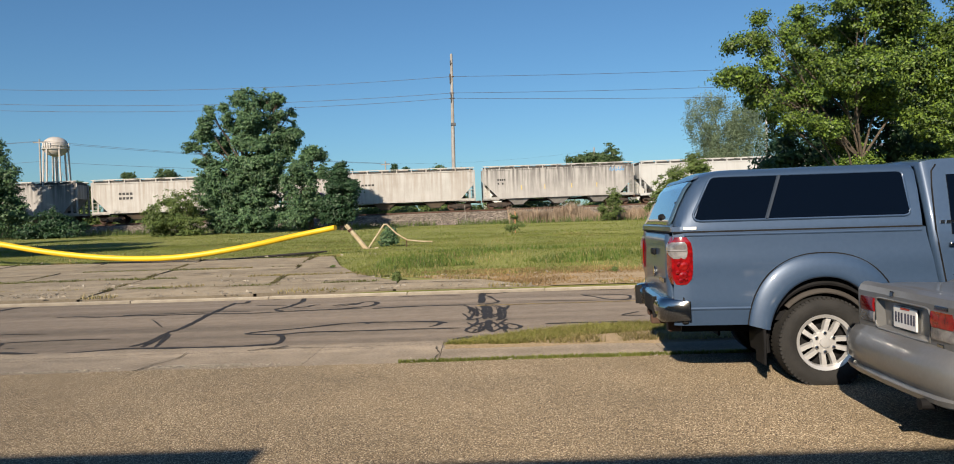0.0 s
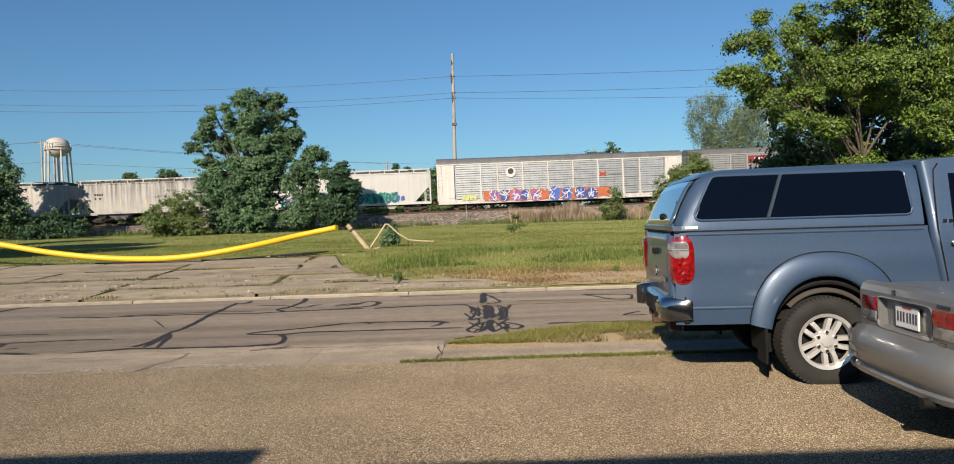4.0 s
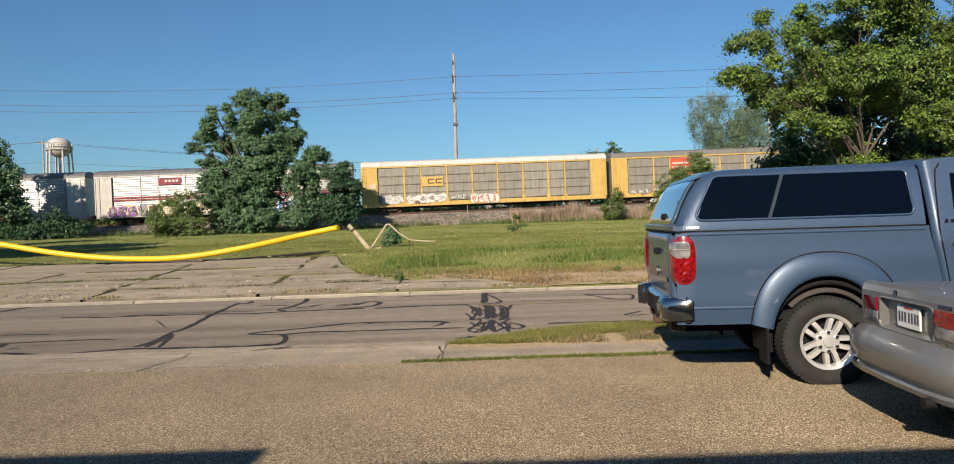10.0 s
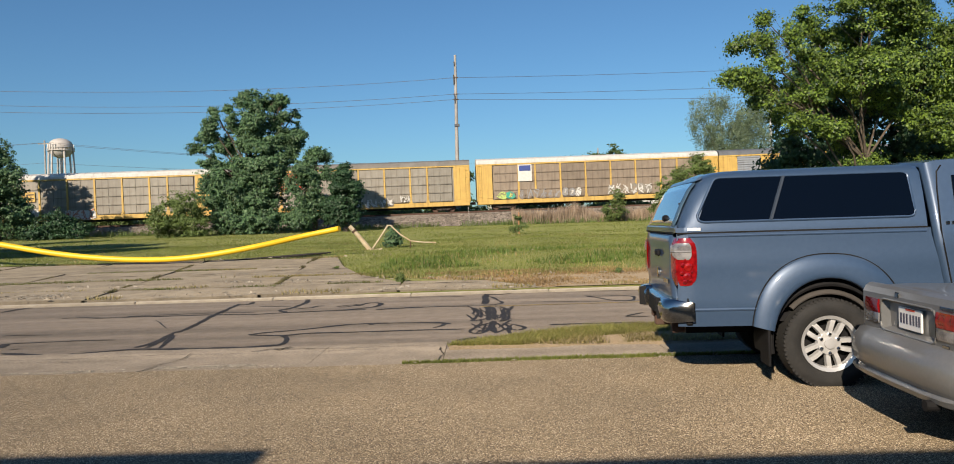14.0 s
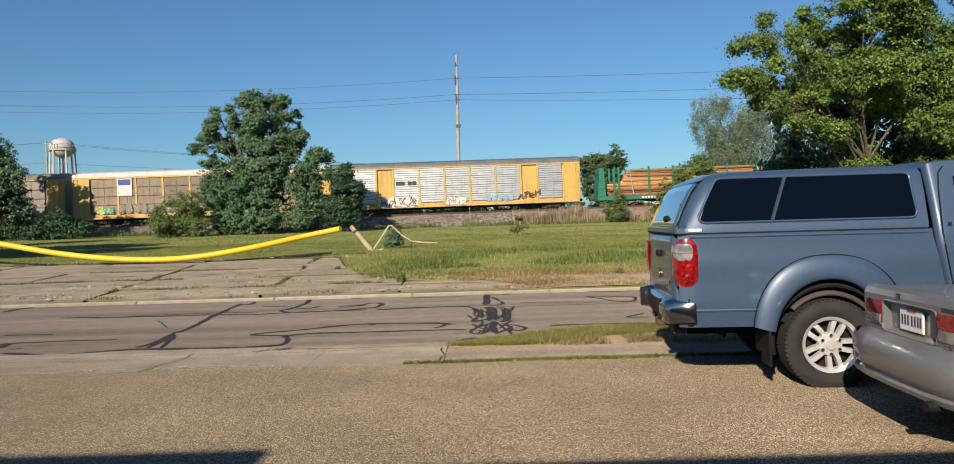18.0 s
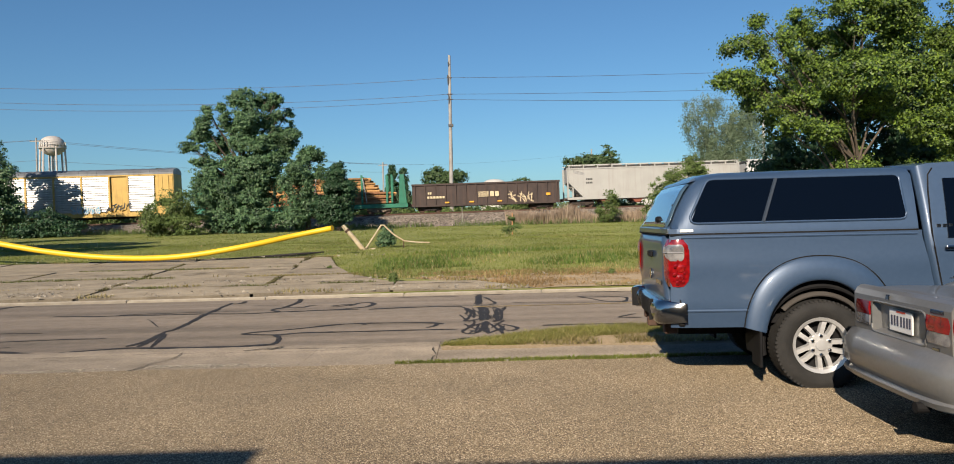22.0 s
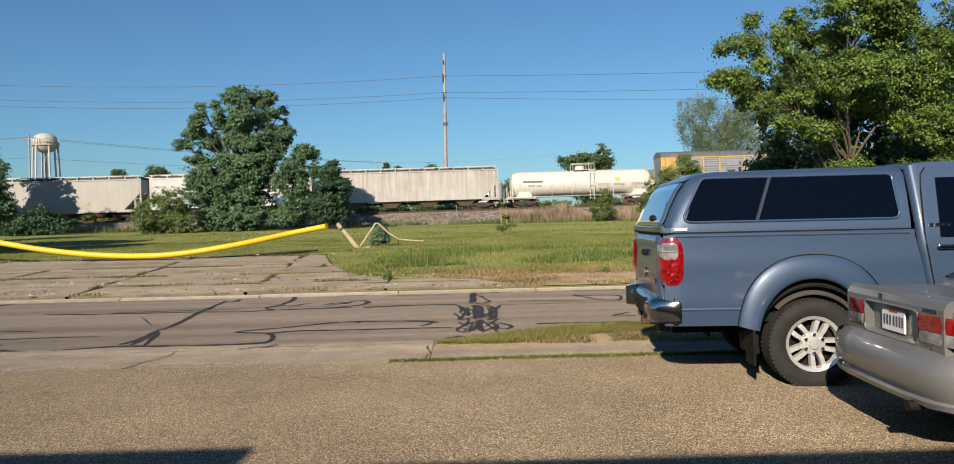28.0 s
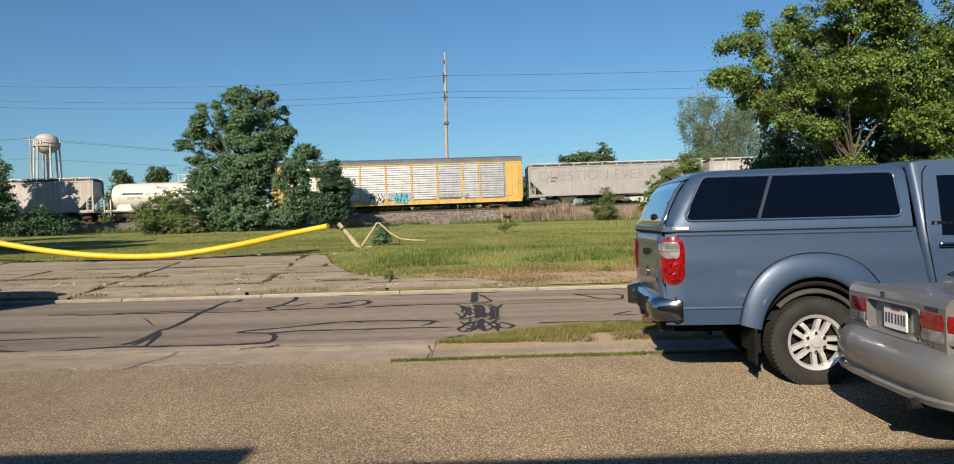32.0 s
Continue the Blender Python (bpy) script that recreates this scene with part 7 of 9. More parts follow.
# ---- crack sealer and the worn centre line ----
sealer([(-5.12, 15.9), (-4.99, 14.75), (-4.94, 13.87), (-4.85, 13.23), (-4.76, 12.43), (-4.69, 11.78), (-4.75, 11.6)], 0.13, 0.03, 0)
sealer([(-4.78, 11.67), (-4.72, 11.28), (-4.69, 10.92), (-4.67, 10.53), (-4.75, 10.24)], 0.13, 0.03, 1)
sealer([(-4.68, 11.33), (-4.49, 10.66), (-4.38, 10.12)], 0.11, 0.03, 2)
sealer([(-4.69, 11.09), (-4.6, 10.57), (-4.57, 10.2)], 0.13, 0.03, 3)
sealer([(-7.87, 14.05), (-7.53, 14.06), (-7.09, 13.86), (-6.75, 13.87), (-6.61, 13.92), (-6.2, 13.91), (-5.62, 13.85), (-5.07, 13.9), (-4.45, 13.74), (-4.0, 13.72), (-3.59, 13.89), (-3.04, 13.93), (-2.6, 14.01), (-2.14, 13.98)], 0.17, 0.03, 4)
sealer([(-1.96, 13.93), (-1.57, 14.03), (-1.12, 14.1), (-0.55, 14.15), (-0.23, 14.06)], 0.16, 0.03, 5)
sealer([(-6.65, 14.02), (-6.23, 14.1), (-5.61, 14.13), (-5.11, 14.19), (-4.21, 14.05)], 0.08, 0.03, 6)
sealer([(-9.97, 15.55), (-9.99, 16.11), (-9.82, 16.64)], 0.20, 0.03, 7)
sealer([(-7.59, 11.81), (-7.19, 11.79), (-6.77, 11.77)], 0.09, 0.03, 8)
sealer([(-7.03, 10.93), (-6.53, 11.01), (-5.93, 11.06), (-5.4, 11.01)], 0.10, 0.03, 9)
sealer([(-6.84, 10.53), (-6.97, 10.92)], 0.25, 0.03, 10)
sealer([(-6.57, 10.38), (-6.45, 10.46)], 0.08, 0.03, 11)
sealer([(-6.48, 10.07), (-6.17, 9.97), (-5.81, 9.86)], 0.16, 0.03, 12)
sealer([(-5.49, 9.85), (-5.11, 9.97), (-4.7, 10.13), (-4.25, 10.05), (-3.74, 10.0), (-3.33, 9.97), (-2.94, 10.04), (-2.75, 10.11)], 0.17, 0.03, 13)
sealer([(-5.76, 13.2), (-5.49, 12.82), (-5.13, 12.15)], 0.03, 0.03, 14)
sealer([(-3.46, 11.14), (-3.3, 11.29), (-2.96, 11.41), (-2.63, 11.6), (-2.22, 11.92), (-1.84, 11.97), (-1.35, 11.93), (-0.86, 11.89), (-0.61, 11.83), (-0.48, 11.65)], 0.13, 0.03, 15)
sealer([(-0.56, 11.74), (-0.6, 11.47), (-0.73, 11.3)], 0.10, 0.03, 16)
sealer([(-3.46, 11.14), (-3.13, 11.01), (-2.84, 10.95), (-2.62, 11.14), (-2.07, 11.09), (-1.53, 11.09), (-0.98, 11.1), (-0.24, 11.06)], 0.12, 0.03, 17)
sealer([(-2.92, 10.97), (-2.78, 10.7), (-2.73, 10.36), (-2.74, 10.16), (-2.8, 10.07)], 0.12, 0.03, 18)
sealer([(-1.84, 11.97), (-1.7, 11.8)], 0.08, 0.03, 19)
sealer([(-3.81, 16.51), (-3.66, 15.84), (-3.67, 15.14), (-3.72, 14.61), (-3.9, 14.26), (-3.59, 13.89)], 0.15, 0.03, 20)
sealer([(-4.91, 16.21), (-4.85, 15.7), (-5.06, 15.65)], 0.14, 0.03, 21)
sealer([(-3.78, 14.84), (-3.53, 14.56), (-3.3, 14.6), (-3.25, 14.91), (-3.1, 14.98)], 0.12, 0.03, 22)
sealer([(-2.82, 14.68), (-2.58, 14.94), (-2.41, 15.0), (-2.56, 14.61), (-2.76, 14.56)], 0.10, 0.03, 23)
sealer([(-2.42, 14.67), (-2.32, 15.2), (-2.14, 15.27), (-1.98, 14.99), (-2.03, 14.46), (-2.18, 14.29), (-2.5, 14.08), (-2.82, 13.97)], 0.13, 0.03, 24)
sealer([(-2.85, 16.48), (-2.51, 16.51), (-2.18, 16.54)], 0.10, 0.03, 25)
sealer([(-1.74, 16.13), (-1.15, 16.21), (-0.33, 16.08)], 0.09, 0.03, 26)
sealer([(-4.47, 15.14), (-3.8, 14.96)], 0.09, 0.03, 27)
sealer([(-4.53, 16.61), (-4.32, 16.41)], 0.10, 0.03, 28)
sealer([(0.59, 16.92), (0.69, 16.73), (0.6, 16.33), (0.37, 16.27), (0.17, 16.33), (0.01, 16.67)], 0.12, 0.03, 29)
sealer([(0.13, 16.34), (0.09, 14.28)], 0.20, 0.03, 30)
sealer([(0.01, 15.97), (0.2, 15.91), (0.34, 15.11), (0.45, 14.5), (0.32, 14.21), (0.14, 14.16)], 0.09, 0.03, 31)
sealer([(-0.27, 14.07), (-0.12, 13.63), (-0.03, 12.96), (-0.08, 12.3), (-0.16, 11.87), (-0.03, 11.98), (0.11, 12.18)], 0.08, 0.03, 32)
sealer([(-0.14, 13.73), (0.03, 13.03), (-0.0, 12.29)], 0.07, 0.03, 33)
sealer([(0.14, 13.95), (0.13, 11.94)], 0.17, 0.03, 34)
sealer([(0.23, 13.73), (0.23, 12.0)], 0.10, 0.03, 35)
sealer([(0.34, 13.79), (0.47, 13.37), (0.49, 12.57), (0.44, 11.94), (0.3, 11.76)], 0.08, 0.03, 36)
sealer([(0.42, 13.48), (0.37, 12.04)], 0.09, 0.03, 37)
sealer([(0.17, 11.86), (0.19, 10.66)], 0.15, 0.03, 38)
sealer([(0.14, 11.65), (-0.03, 11.35), (-0.19, 10.86), (-0.12, 10.61), (0.02, 10.58), (0.13, 11.11), (0.16, 11.64)], 0.08, 0.03, 39)
sealer([(0.22, 11.63), (0.32, 11.13), (0.4, 10.74), (0.47, 10.97), (0.35, 11.46)], 0.08, 0.03, 40)
sealer([(0.28, 11.62), (0.52, 11.35), (0.67, 11.05), (0.53, 10.77), (0.44, 10.91)], 0.08, 0.03, 41)
sealer([(0.08, 11.46), (0.01, 10.7)], 0.06, 0.03, 42)
sealer([(-0.34, 10.04), (-0.06, 10.26)], 0.14, 0.03, 43)
sealer([(2.14, 15.42), (2.33, 15.23), (2.64, 15.25), (3.1, 15.1), (2.98, 14.41), (2.84, 14.12), (2.48, 14.34), (2.39, 14.84), (2.17, 15.28)], 0.10, 0.03, 44)
sealer([(2.29, 16.78), (2.82, 16.29), (3.35, 16.4)], 0.09, 0.03, 45)
sealer([(2.69, 12.33), (2.49, 12.14), (2.26, 11.88), (2.68, 11.85)], 0.08, 0.03, 46)
sealer([(1.02, 11.24), (1.48, 11.27), (1.93, 11.23), (2.38, 11.26)], 0.13, 0.03, 47)
sealer([(-0.32, 14.19), (0.7, 13.89), (1.68, 13.92)], 0.05, 0.03, 48)
sealer([(0.74, 14.53), (1.32, 14.46), (2.28, 14.18)], 0.05, 0.03, 49)

# a busy patch of short overlapping sealer strokes
kr = random.Random(77)
for k in range(34):
    cy = kr.uniform(10.7, 13.9)
    half = 0.34 if cy > 12 else 0.26
    x0 = 0.17 + kr.uniform(-half, half)
    lean = kr.uniform(-0.25, 0.25) + (x0 - 0.17) * 0.5
    span_y = kr.uniform(0.25, 0.9)
    sealer([(x0 - lean * 0.4, cy - span_y / 2), (x0 + kr.uniform(-0.06, 0.06), cy), (x0 + lean * 0.4, min(16.2, cy + span_y / 2))], kr.uniform(0.03, 0.07), 0.05, 100 + k)

M_YLINE = surf("line_yellow_worn", (0.36, 0.26, 0.09), (0.16, 0.125, 0.085), 3, 0.8, grain=0.6)
bm = B()
for x in span(0, 39, 39):
    pave_piece(bm, x, x + 1, 13.86, 13.95, lambda a, b: road_z(b) + 0.009, 0.003, 0.0)
part("centre_line", bm, M_YLINE, road, "faded yellow centre line")

# ---- plants ----
M_BARK = surf("bark", (0.07, 0.055, 0.042), (0.125, 0.10, 0.072), 5, 0.95, bump=0.8, bump_scale=30)
L_DEEP = leafy("leaf_deep_green", (0.040, 0.090, 0.046), (0.132, 0.226, 0.100), 0.30)
# near-black end puts the shade inside the maple's crown into the leaf colour
L_MAPLE = leafy("leaf_yellow_green_shade", (0.013, 0.038, 0.014), (0.170, 0.255, 0.034), 0.20)
L_GREY = leafy("leaf_grey_green", (0.12, 0.17, 0.10), (0.20, 0.26, 0.16))
L_SHRUB = leafy("leaf_olive", (0.075, 0.12, 0.03), (0.16, 0.215, 0.065))
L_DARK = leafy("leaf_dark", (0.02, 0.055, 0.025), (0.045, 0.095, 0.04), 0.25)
L_FAR = leafy("leaf_far", (0.05, 0.09, 0.035), (0.09, 0.14, 0.05))
L_GRASS = leafy("grass_blades", (0.125, 0.168, 0.033), (0.262, 0.282, 0.075), 0.45)
L_GRASSD = leafy("grass_dry_blades", (0.22, 0.20, 0.07), (0.42, 0.34, 0.16), 0.4)
L_WEED = leafy("weed_olive", (0.085, 0.105, 0.03), (0.19, 0.19, 0.075), 0.4)
L_DRYWEED = leafy("weed_dry_olive", (0.075, 0.075, 0.028), (0.17, 0.145, 0.07), 0.35)
L_STRAW = leafy("straw_brown", (0.20, 0.135, 0.06), (0.40, 0.27, 0.13), 0.3)
L_VERGE = leafy("verge_weeds", (0.15, 0.165, 0.035), (0.36, 0.34, 0.11), 0.4)
L_REED = leafy("reed_dry", (0.29, 0.22, 0.16), (0.43, 0.345, 0.26), 0.3)


def quads_mesh(name, cen, d1, d2):
    """Many small leaves: each a folded four-cornered blade."""
    n = len(cen)
    v = np.empty((n, 4, 3))
    v[:, 0], v[:, 1], v[:, 2], v[:, 3] = cen - d1, cen + d2 * 0.8, cen + d1, cen - d2 * 0.8
    me = bpy.data.meshes.new(name)
    me.vertices.add(n * 4)
    me.vertices.foreach_set("co", v.reshape(-1))
    me.loops.add(n * 4)
    me.loops.foreach_set("vertex_index", np.arange(n * 4, dtype=np.int32))
    me.polygons.add(n)
    me.polygons.foreach_set("loop_start", np.arange(n, dtype=np.int32) * 4)
    me.update(calc_edges=True)
    return me


def crown_mesh(blobs, leaf, per, rng, clump=0.3, deep=0.55, droop=0.0, gaps=-0.08, seed=0, per_clump=18, disc=0.32):
    """Leaves in loose sprays through several lobes (x, y, z, radius, half height), with gaps where no spray grows."""
    cs, ns = [], []
    for x, y, z, r, h in blobs:
        k = max(10, int(per * (r * r + 2 * r * h) / 3))
        d = rng.normal(size=(k, 3))
        d /= np.linalg.norm(d, axis=1)[:, None]
        rad = deep + (1.08 - deep) * rng.random(k) ** 0.6
        c = d * rad[:, None] * np.array([r, r, h]) + np.array([x, y, z])
        c += rng.normal(size=(k, 3)) * 0.12 * min(r, 2.0)
        keep = np.array([noise.noise((q[0] * 0.85 + seed, q[1] * 0.85, q[2] * 1.1)) + 0.5 * noise.noise((q[0] * 2.1, q[1] * 2.1 + seed, q[2] * 2.4)) > gaps for q in c])
        c, d = c[keep], d[keep]
        k, m = len(c), per_clump
        size = clump * (0.5 + 0.9 * rng.random(k))
        off = rng.normal(size=(k, m, 3)) * size[:, None, None] * np.array([0.6, 0.6, disc])
        off[:, :, 2] -= droop * np.abs(rng.normal(size=(k, m))) * size[:, None]
        cs.append((c[:, None, :] + off).reshape(-1, 3))
        out = off / (np.linalg.norm(off, axis=2)[:, :, None] + 1e-6)
        ns.append(np.repeat(d, m, axis=0) * 0.45 + out.reshape(-1, 3) * 0.75)
    c, nrm = np.concatenate(cs), np.concatenate(ns)
    n = len(c)
    nn = nrm + np.array([-0.15, -0.32, 0.38]) + rng.normal(size=(n, 3)) * 0.42
    nn /= np.linalg.norm(nn, axis=1)[:, None]
    a = np.cross(nn, rng.normal(size=(n, 3)))
    a /= np.linalg.norm(a, axis=1)[:, None]
    b = np.cross(nn, a)
    s = leaf * (0.55 + 0.9 * rng.random(n))
    return quads_mesh("crown", c, a * s[:, None], b * (s * 0.75)[:, None])


def tree(name, label, foot, blobs, leaf, per, mat, seed, trunk=0.25, limbs=6, clump=0.3, deep=0.45, droop=0.0, category="tree", group="", split=3, flat=0.85, gaps=-0.06, per_clump=18, disc=0.32):
    rng = np.random.default_rng(seed)
    rr = random.Random(seed)
    f = Vector(foot)
    t = thing(name, label, category, Matrix.Translation(f), group)
    loc = [(x - f.x, y - f.y, z - f.z, r, h) for x, y, z, r, h in blobs]
    top = max(loc, key=lambda q: q[2])
    lobes = list(loc)
    for x, y, z, r, h in loc:
        for _ in range(split):
            d = Vector((rr.gauss(0, 1), rr.gauss(0, 1), rr.gauss(0, 1))).normalized() * rr.uniform(0.6, 1.0)
            q = rr.uniform(0.35, 0.55)
            lobes.append((x + d.x * r, y + d.y * r, z + d.z * h, r * q, h * q * flat))
    if trunk:
        bm = B()
        hgt = top[2]
        line = [(0.15 * math.sin(k * 1.7 + seed) * (k > 0) + top[0] * (k / 7) ** 1.5, top[1] * (k / 7) ** 1.5 + 0.12 * math.cos(k * 2.1) * (k > 0), hgt * k / 7 - (0.15 if k == 0 else 0)) for k in range(8)]
        tube(bm, line, [trunk * (1.35 if k == 0 else 1 - 0.11 * k) for k in range(8)], 9)
        tr = part("trunk", bm, M_BARK, t, smooth=True)
        for x, y, z, r, h in loc[:limbs]:
            k = min(6, max(1, int(7 * 0.55 * z / max(hgt, 0.1))))
            p0 = Vector(line[k])
            p2 = Vector((x, y, z))
            mid = (p0 + p2) / 2 + Vector((rr.uniform(-.3, .3), rr.uniform(-.3, .3), rr.uniform(-0.1, 0.4)))
            bm = B()
            tube(bm, [p0, mid, p2], [trunk * 0.42, trunk * 0.28, trunk * 0.1], 6)
            for q in range(5):
                e = p2 + Vector((rr.uniform(-r, r), rr.uniform(-r, r), rr.uniform(-h, h))) * 0.8
                tube(bm, [mid.lerp(p2, rr.uniform(0.2, 0.9)), e], [trunk * 0.12, trunk * 0.03], 4)
            part("limb", bm, M_BARK, tr, smooth=True)
    piece("crown", crown_mesh(lobes, leaf, per, rng, clump, deep, droop, gaps, seed, per_clump, disc), mat, t)
    return t


def spread(blobs, dy):
    """Gives the lobes some depth, nearer and farther by turns."""
    return [(x, y + dy * math.sin(i * 2.4 + 0.6), z, r, h) for i, (x, y, z, r, h) in enumerate(blobs)]


UPPER = [(-19.8, 66.0, 12.8, 1.35, 0.81), (-17.9, 66.0, 12.7, 1.08, 0.75), (-16.7, 66.0, 12.8, 0.57, 0.39), (-16.0, 66.0, 11.9, 0.36, 0.47), (-16.5, 66.0, 11.3, 0.50, 0.39), (-22.9, 66.0, 12.1, 0.50, 0.43), (-22.0, 66.0, 12.4, 0.47, 0.32), (-22.5, 66.0, 11.4, 0.23, 0.32), (-23.8, 66.0, 11.1, 0.50, 0.32), (-23.4, 66.0, 10.0, 1.04, 0.81), (-24.2, 66.0, 8.8, 0.86, 0.72), (-22.5, 66.0, 9.1, 0.95, 0.85), (-22.9, 65.6, 10.7, 0.6, 0.6), (-23.2, 66.0, 7.7, 1.18, 0.68), (-20.9, 66.0, 11.0, 1.17, 0.93), (-19.0, 66.0, 11.4, 1.43, 1.26), (-17.5, 66.0, 10.8, 1.35, 1.04)]
LOWER = [(-19.7, 66.0, 9.2, 0.90, 0.81), (-18.4, 66.0, 8.8, 1.61, 1.11), (-16.6, 66.0, 9.3, 1.04, 1.04), (-15.3, 66.0, 9.5, 0.65, 0.39), (-22.1, 66.0, 6.3, 1.79, 1.11), (-19.4, 66.0, 6.7, 2.06, 1.29), (-17.6, 66.0, 7.6, 1.52, 1.04), (-23.0, 66.0, 4.9, 1.52, 1.35), (-20.9, 66.0, 4.4, 1.88, 1.52), (-18.9, 66.0, 4.0, 1.88, 1.52), (-21.7, 66.0, 2.5, 1.61, 0.81), (-19.4, 66.0, 2.2, 2.06, 0.81)]
tree("broadleaf_tree", "tall dark green broadleaf tree before the railway", (-20.0, 66.6, gz(-20, 66.6)), spread(UPPER + [(x, y, z, r * 1.18, h * 1.15) for x, y, z, r, h in LOWER], 0.9), 0.092, 250, L_DEEP, 11, 0.26, 16, 0.24, split=3, gaps=0.0, per_clump=20)
tree("broadleaf_tree", "smaller green tree beside the tall one", (-14.3, 65.4, gz(-14, 65.4)), spread([(-13.8, 65.0, 7.6, 1.02, 0.79), (-14.3, 65.0, 6.5, 1.41, 1.10), (-14.9, 65.0, 4.9, 1.32, 1.41), (-14.3, 65.0, 3.3, 1.50, 1.15), (-15.4, 65.0, 2.3, 1.24, 0.79)], 0.5), 0.088, 240, L_DEEP, 12, 0.2, 3, 0.24, split=4, gaps=-0.06, per_clump=20)
tree("evergreen_tree", "dense dark evergreen beside the trees", (-11.4, 64.3, gz(-11.4, 64.3)), spread([(-11.3, 64.0, 6.9, 0.28, 0.49), (-11.5, 64.0, 5.8, 0.90, 0.80), (-11.1, 64.0, 4.4, 1.29, 1.15), (-11.6, 64.0, 3.0, 1.48, 1.30)], 0.2), 0.085, 240, L_DARK, 13, 0.18, 3, 0.26, split=4, gaps=-0.3)
tree("shrub", "loose olive-green shrub before the railway", (-25.0, 63.2, gz(-25, 63.2)), spread([(-24.8, 63.0, 3.6, 1.7, 1.2), (-26.1, 63.0, 2.7, 1.5, 1.3), (-24.1, 63.0, 2.1, 1.7, 0.9), (-26.0, 63, 1.7, 1.6, 0.7)], 0.5), 0.075, 170, L_SHRUB, 14, 0.06, 4, 0.26, 0.3, category="shrub")
tree("broadleaf_tree", "green roadside tree with a narrow crown", (-42.6, 66.4, gz(-42, 66.4)), spread([(-42.6, 66.0, 9.0, 1.2, 1.3), (-41.9, 66.0, 6.8, 1.7, 1.9), (-42.2, 66.0, 4.3, 2.2, 2.3), (-41.1, 66.0, 3.4, 1.2, 1.8), (-44.4, 66.0, 6.3, 2.1, 3.6)], 0.5), 0.10, 150, L_DEEP, 15, 0.22, 5, 0.32)
tree("shrub", "low dark shrub by the railway bank", (-36.6, 65.4, gz(-36.6, 65.4)), spread([(-36.9, 65.2, 2.5, 1.6, 1.0), (-35.0, 65.2, 2.0, 1.3, 0.8), (-37.5, 65.2, 1.7, 1.5, 0.8)], 0.3), 0.09, 170, L_DARK, 16, 0.05, 3, 0.26, category="shrub")
# mostly out of view, added for the tree shadow on the train
tree("broadleaf_tree", "tall tree at the foot of the bank, placed to shade the train", (-47.6, 70.0, gz(-48, 70)), spread([(-47.6, 70, 11.2, 1.7, 1.8), (-47.6, 70, 8.2, 2.3, 2.3), (-49.8, 70, 6.4, 2.4, 2.6), (-46.2, 70, 6.0, 1.9, 2.2), (-47.6, 70, 3.8, 2.6, 2.0), (-45.6, 70, 9.2, 1.2, 2.0)], 0.4), 0.16, 70, L_DEEP, 27, 0.22, 5, 0.30, gaps=0.04)
# three unseen trees with dense crowns, added for the shadows on the lawn
tree("broadleaf_tree", "broad green tree beside the driveway, unseen, placed to shade the lawn", (-23.4, 28.8, gz(-23.4, 28.8)), spread([(-23.0, 27.4, 5.4, 2.2, 1.3), (-25.2, 28.0, 4.6, 2.2, 1.3), (-23.4, 29.4, 6.2, 1.8, 0.9), (-24.2, 29.8, 3.6, 1.9, 1.0)], 0.5), 0.17, 130, L_DEEP, 28, 0.26, 4, 0.36, gaps=-0.3)
tree("broadleaf_tree", "broad green tree beside the driveway, unseen, placed to shade the lawn", (-30.0, 31.5, gz(-30, 31.5)), spread([(-30.2, 30.8, 5.8, 2.8, 1.5), (-28.2, 31.5, 4.6, 2.4, 1.4), (-26.4, 34.5, 6.2, 2.0, 1.1), (-32.5, 31, 5.0, 2.6, 1.6), (-28.4, 33.4, 6.6, 2.0, 1.0)], 0.5), 0.17, 130, L_DEEP, 29, 0.26, 5, 0.36, gaps=-0.3)
tree("broadleaf_tree", "tall green tree on the lawn's edge, unseen, placed to shade the lawn", (-39.0, 38.0, gz(-39, 38)), spread([(-38, 38, 9.4, 2.8, 2.1), (-35.8, 38, 8.0, 2.2, 1.8), (-40, 38, 7.0, 2.6, 2.4)], 0.9), 0.16, 170, L_DEEP, 30, 0.26, 4, 0.36, gaps=-0.6)
MAPLE_TOP = [(12.15, 30.0, 9.3, 0.38, 0.6), (11.2, 30.0, 8.4, 0.75, 0.6), (12.1, 30.0, 7.9, 0.85, 0.8), (11.6, 30.0, 7.3, 0.95, 0.6), (10.6, 30.0, 6.85, 0.80, 0.42), (11.7, 30.0, 6.4, 1.05, 0.55), (12.9, 30.0, 5.4, 0.8, 0.5), (13.0, 30.5, 5.8, 0.9, 0.6), (12.7, 30.0, 6.6, 1.2, 0.7), (13.7, 30.0, 8.2, 1.0, 0.8), (15.3, 30.0, 9.3, 1.7, 1.0), (17.1, 30.0, 8.9, 1.9, 1.2), (14.9, 30.0, 6.9, 1.5, 0.9), (17.1, 30.0, 6.5, 1.7, 1.0), (18.8, 30.0, 7.2, 1.4, 1.4), (13.9, 30.0, 4.9, 0.75, 0.4), (15.6, 30.0, 4.6, 0.8, 0.45), (18.2, 30.0, 4.9, 1.0, 0.5)]
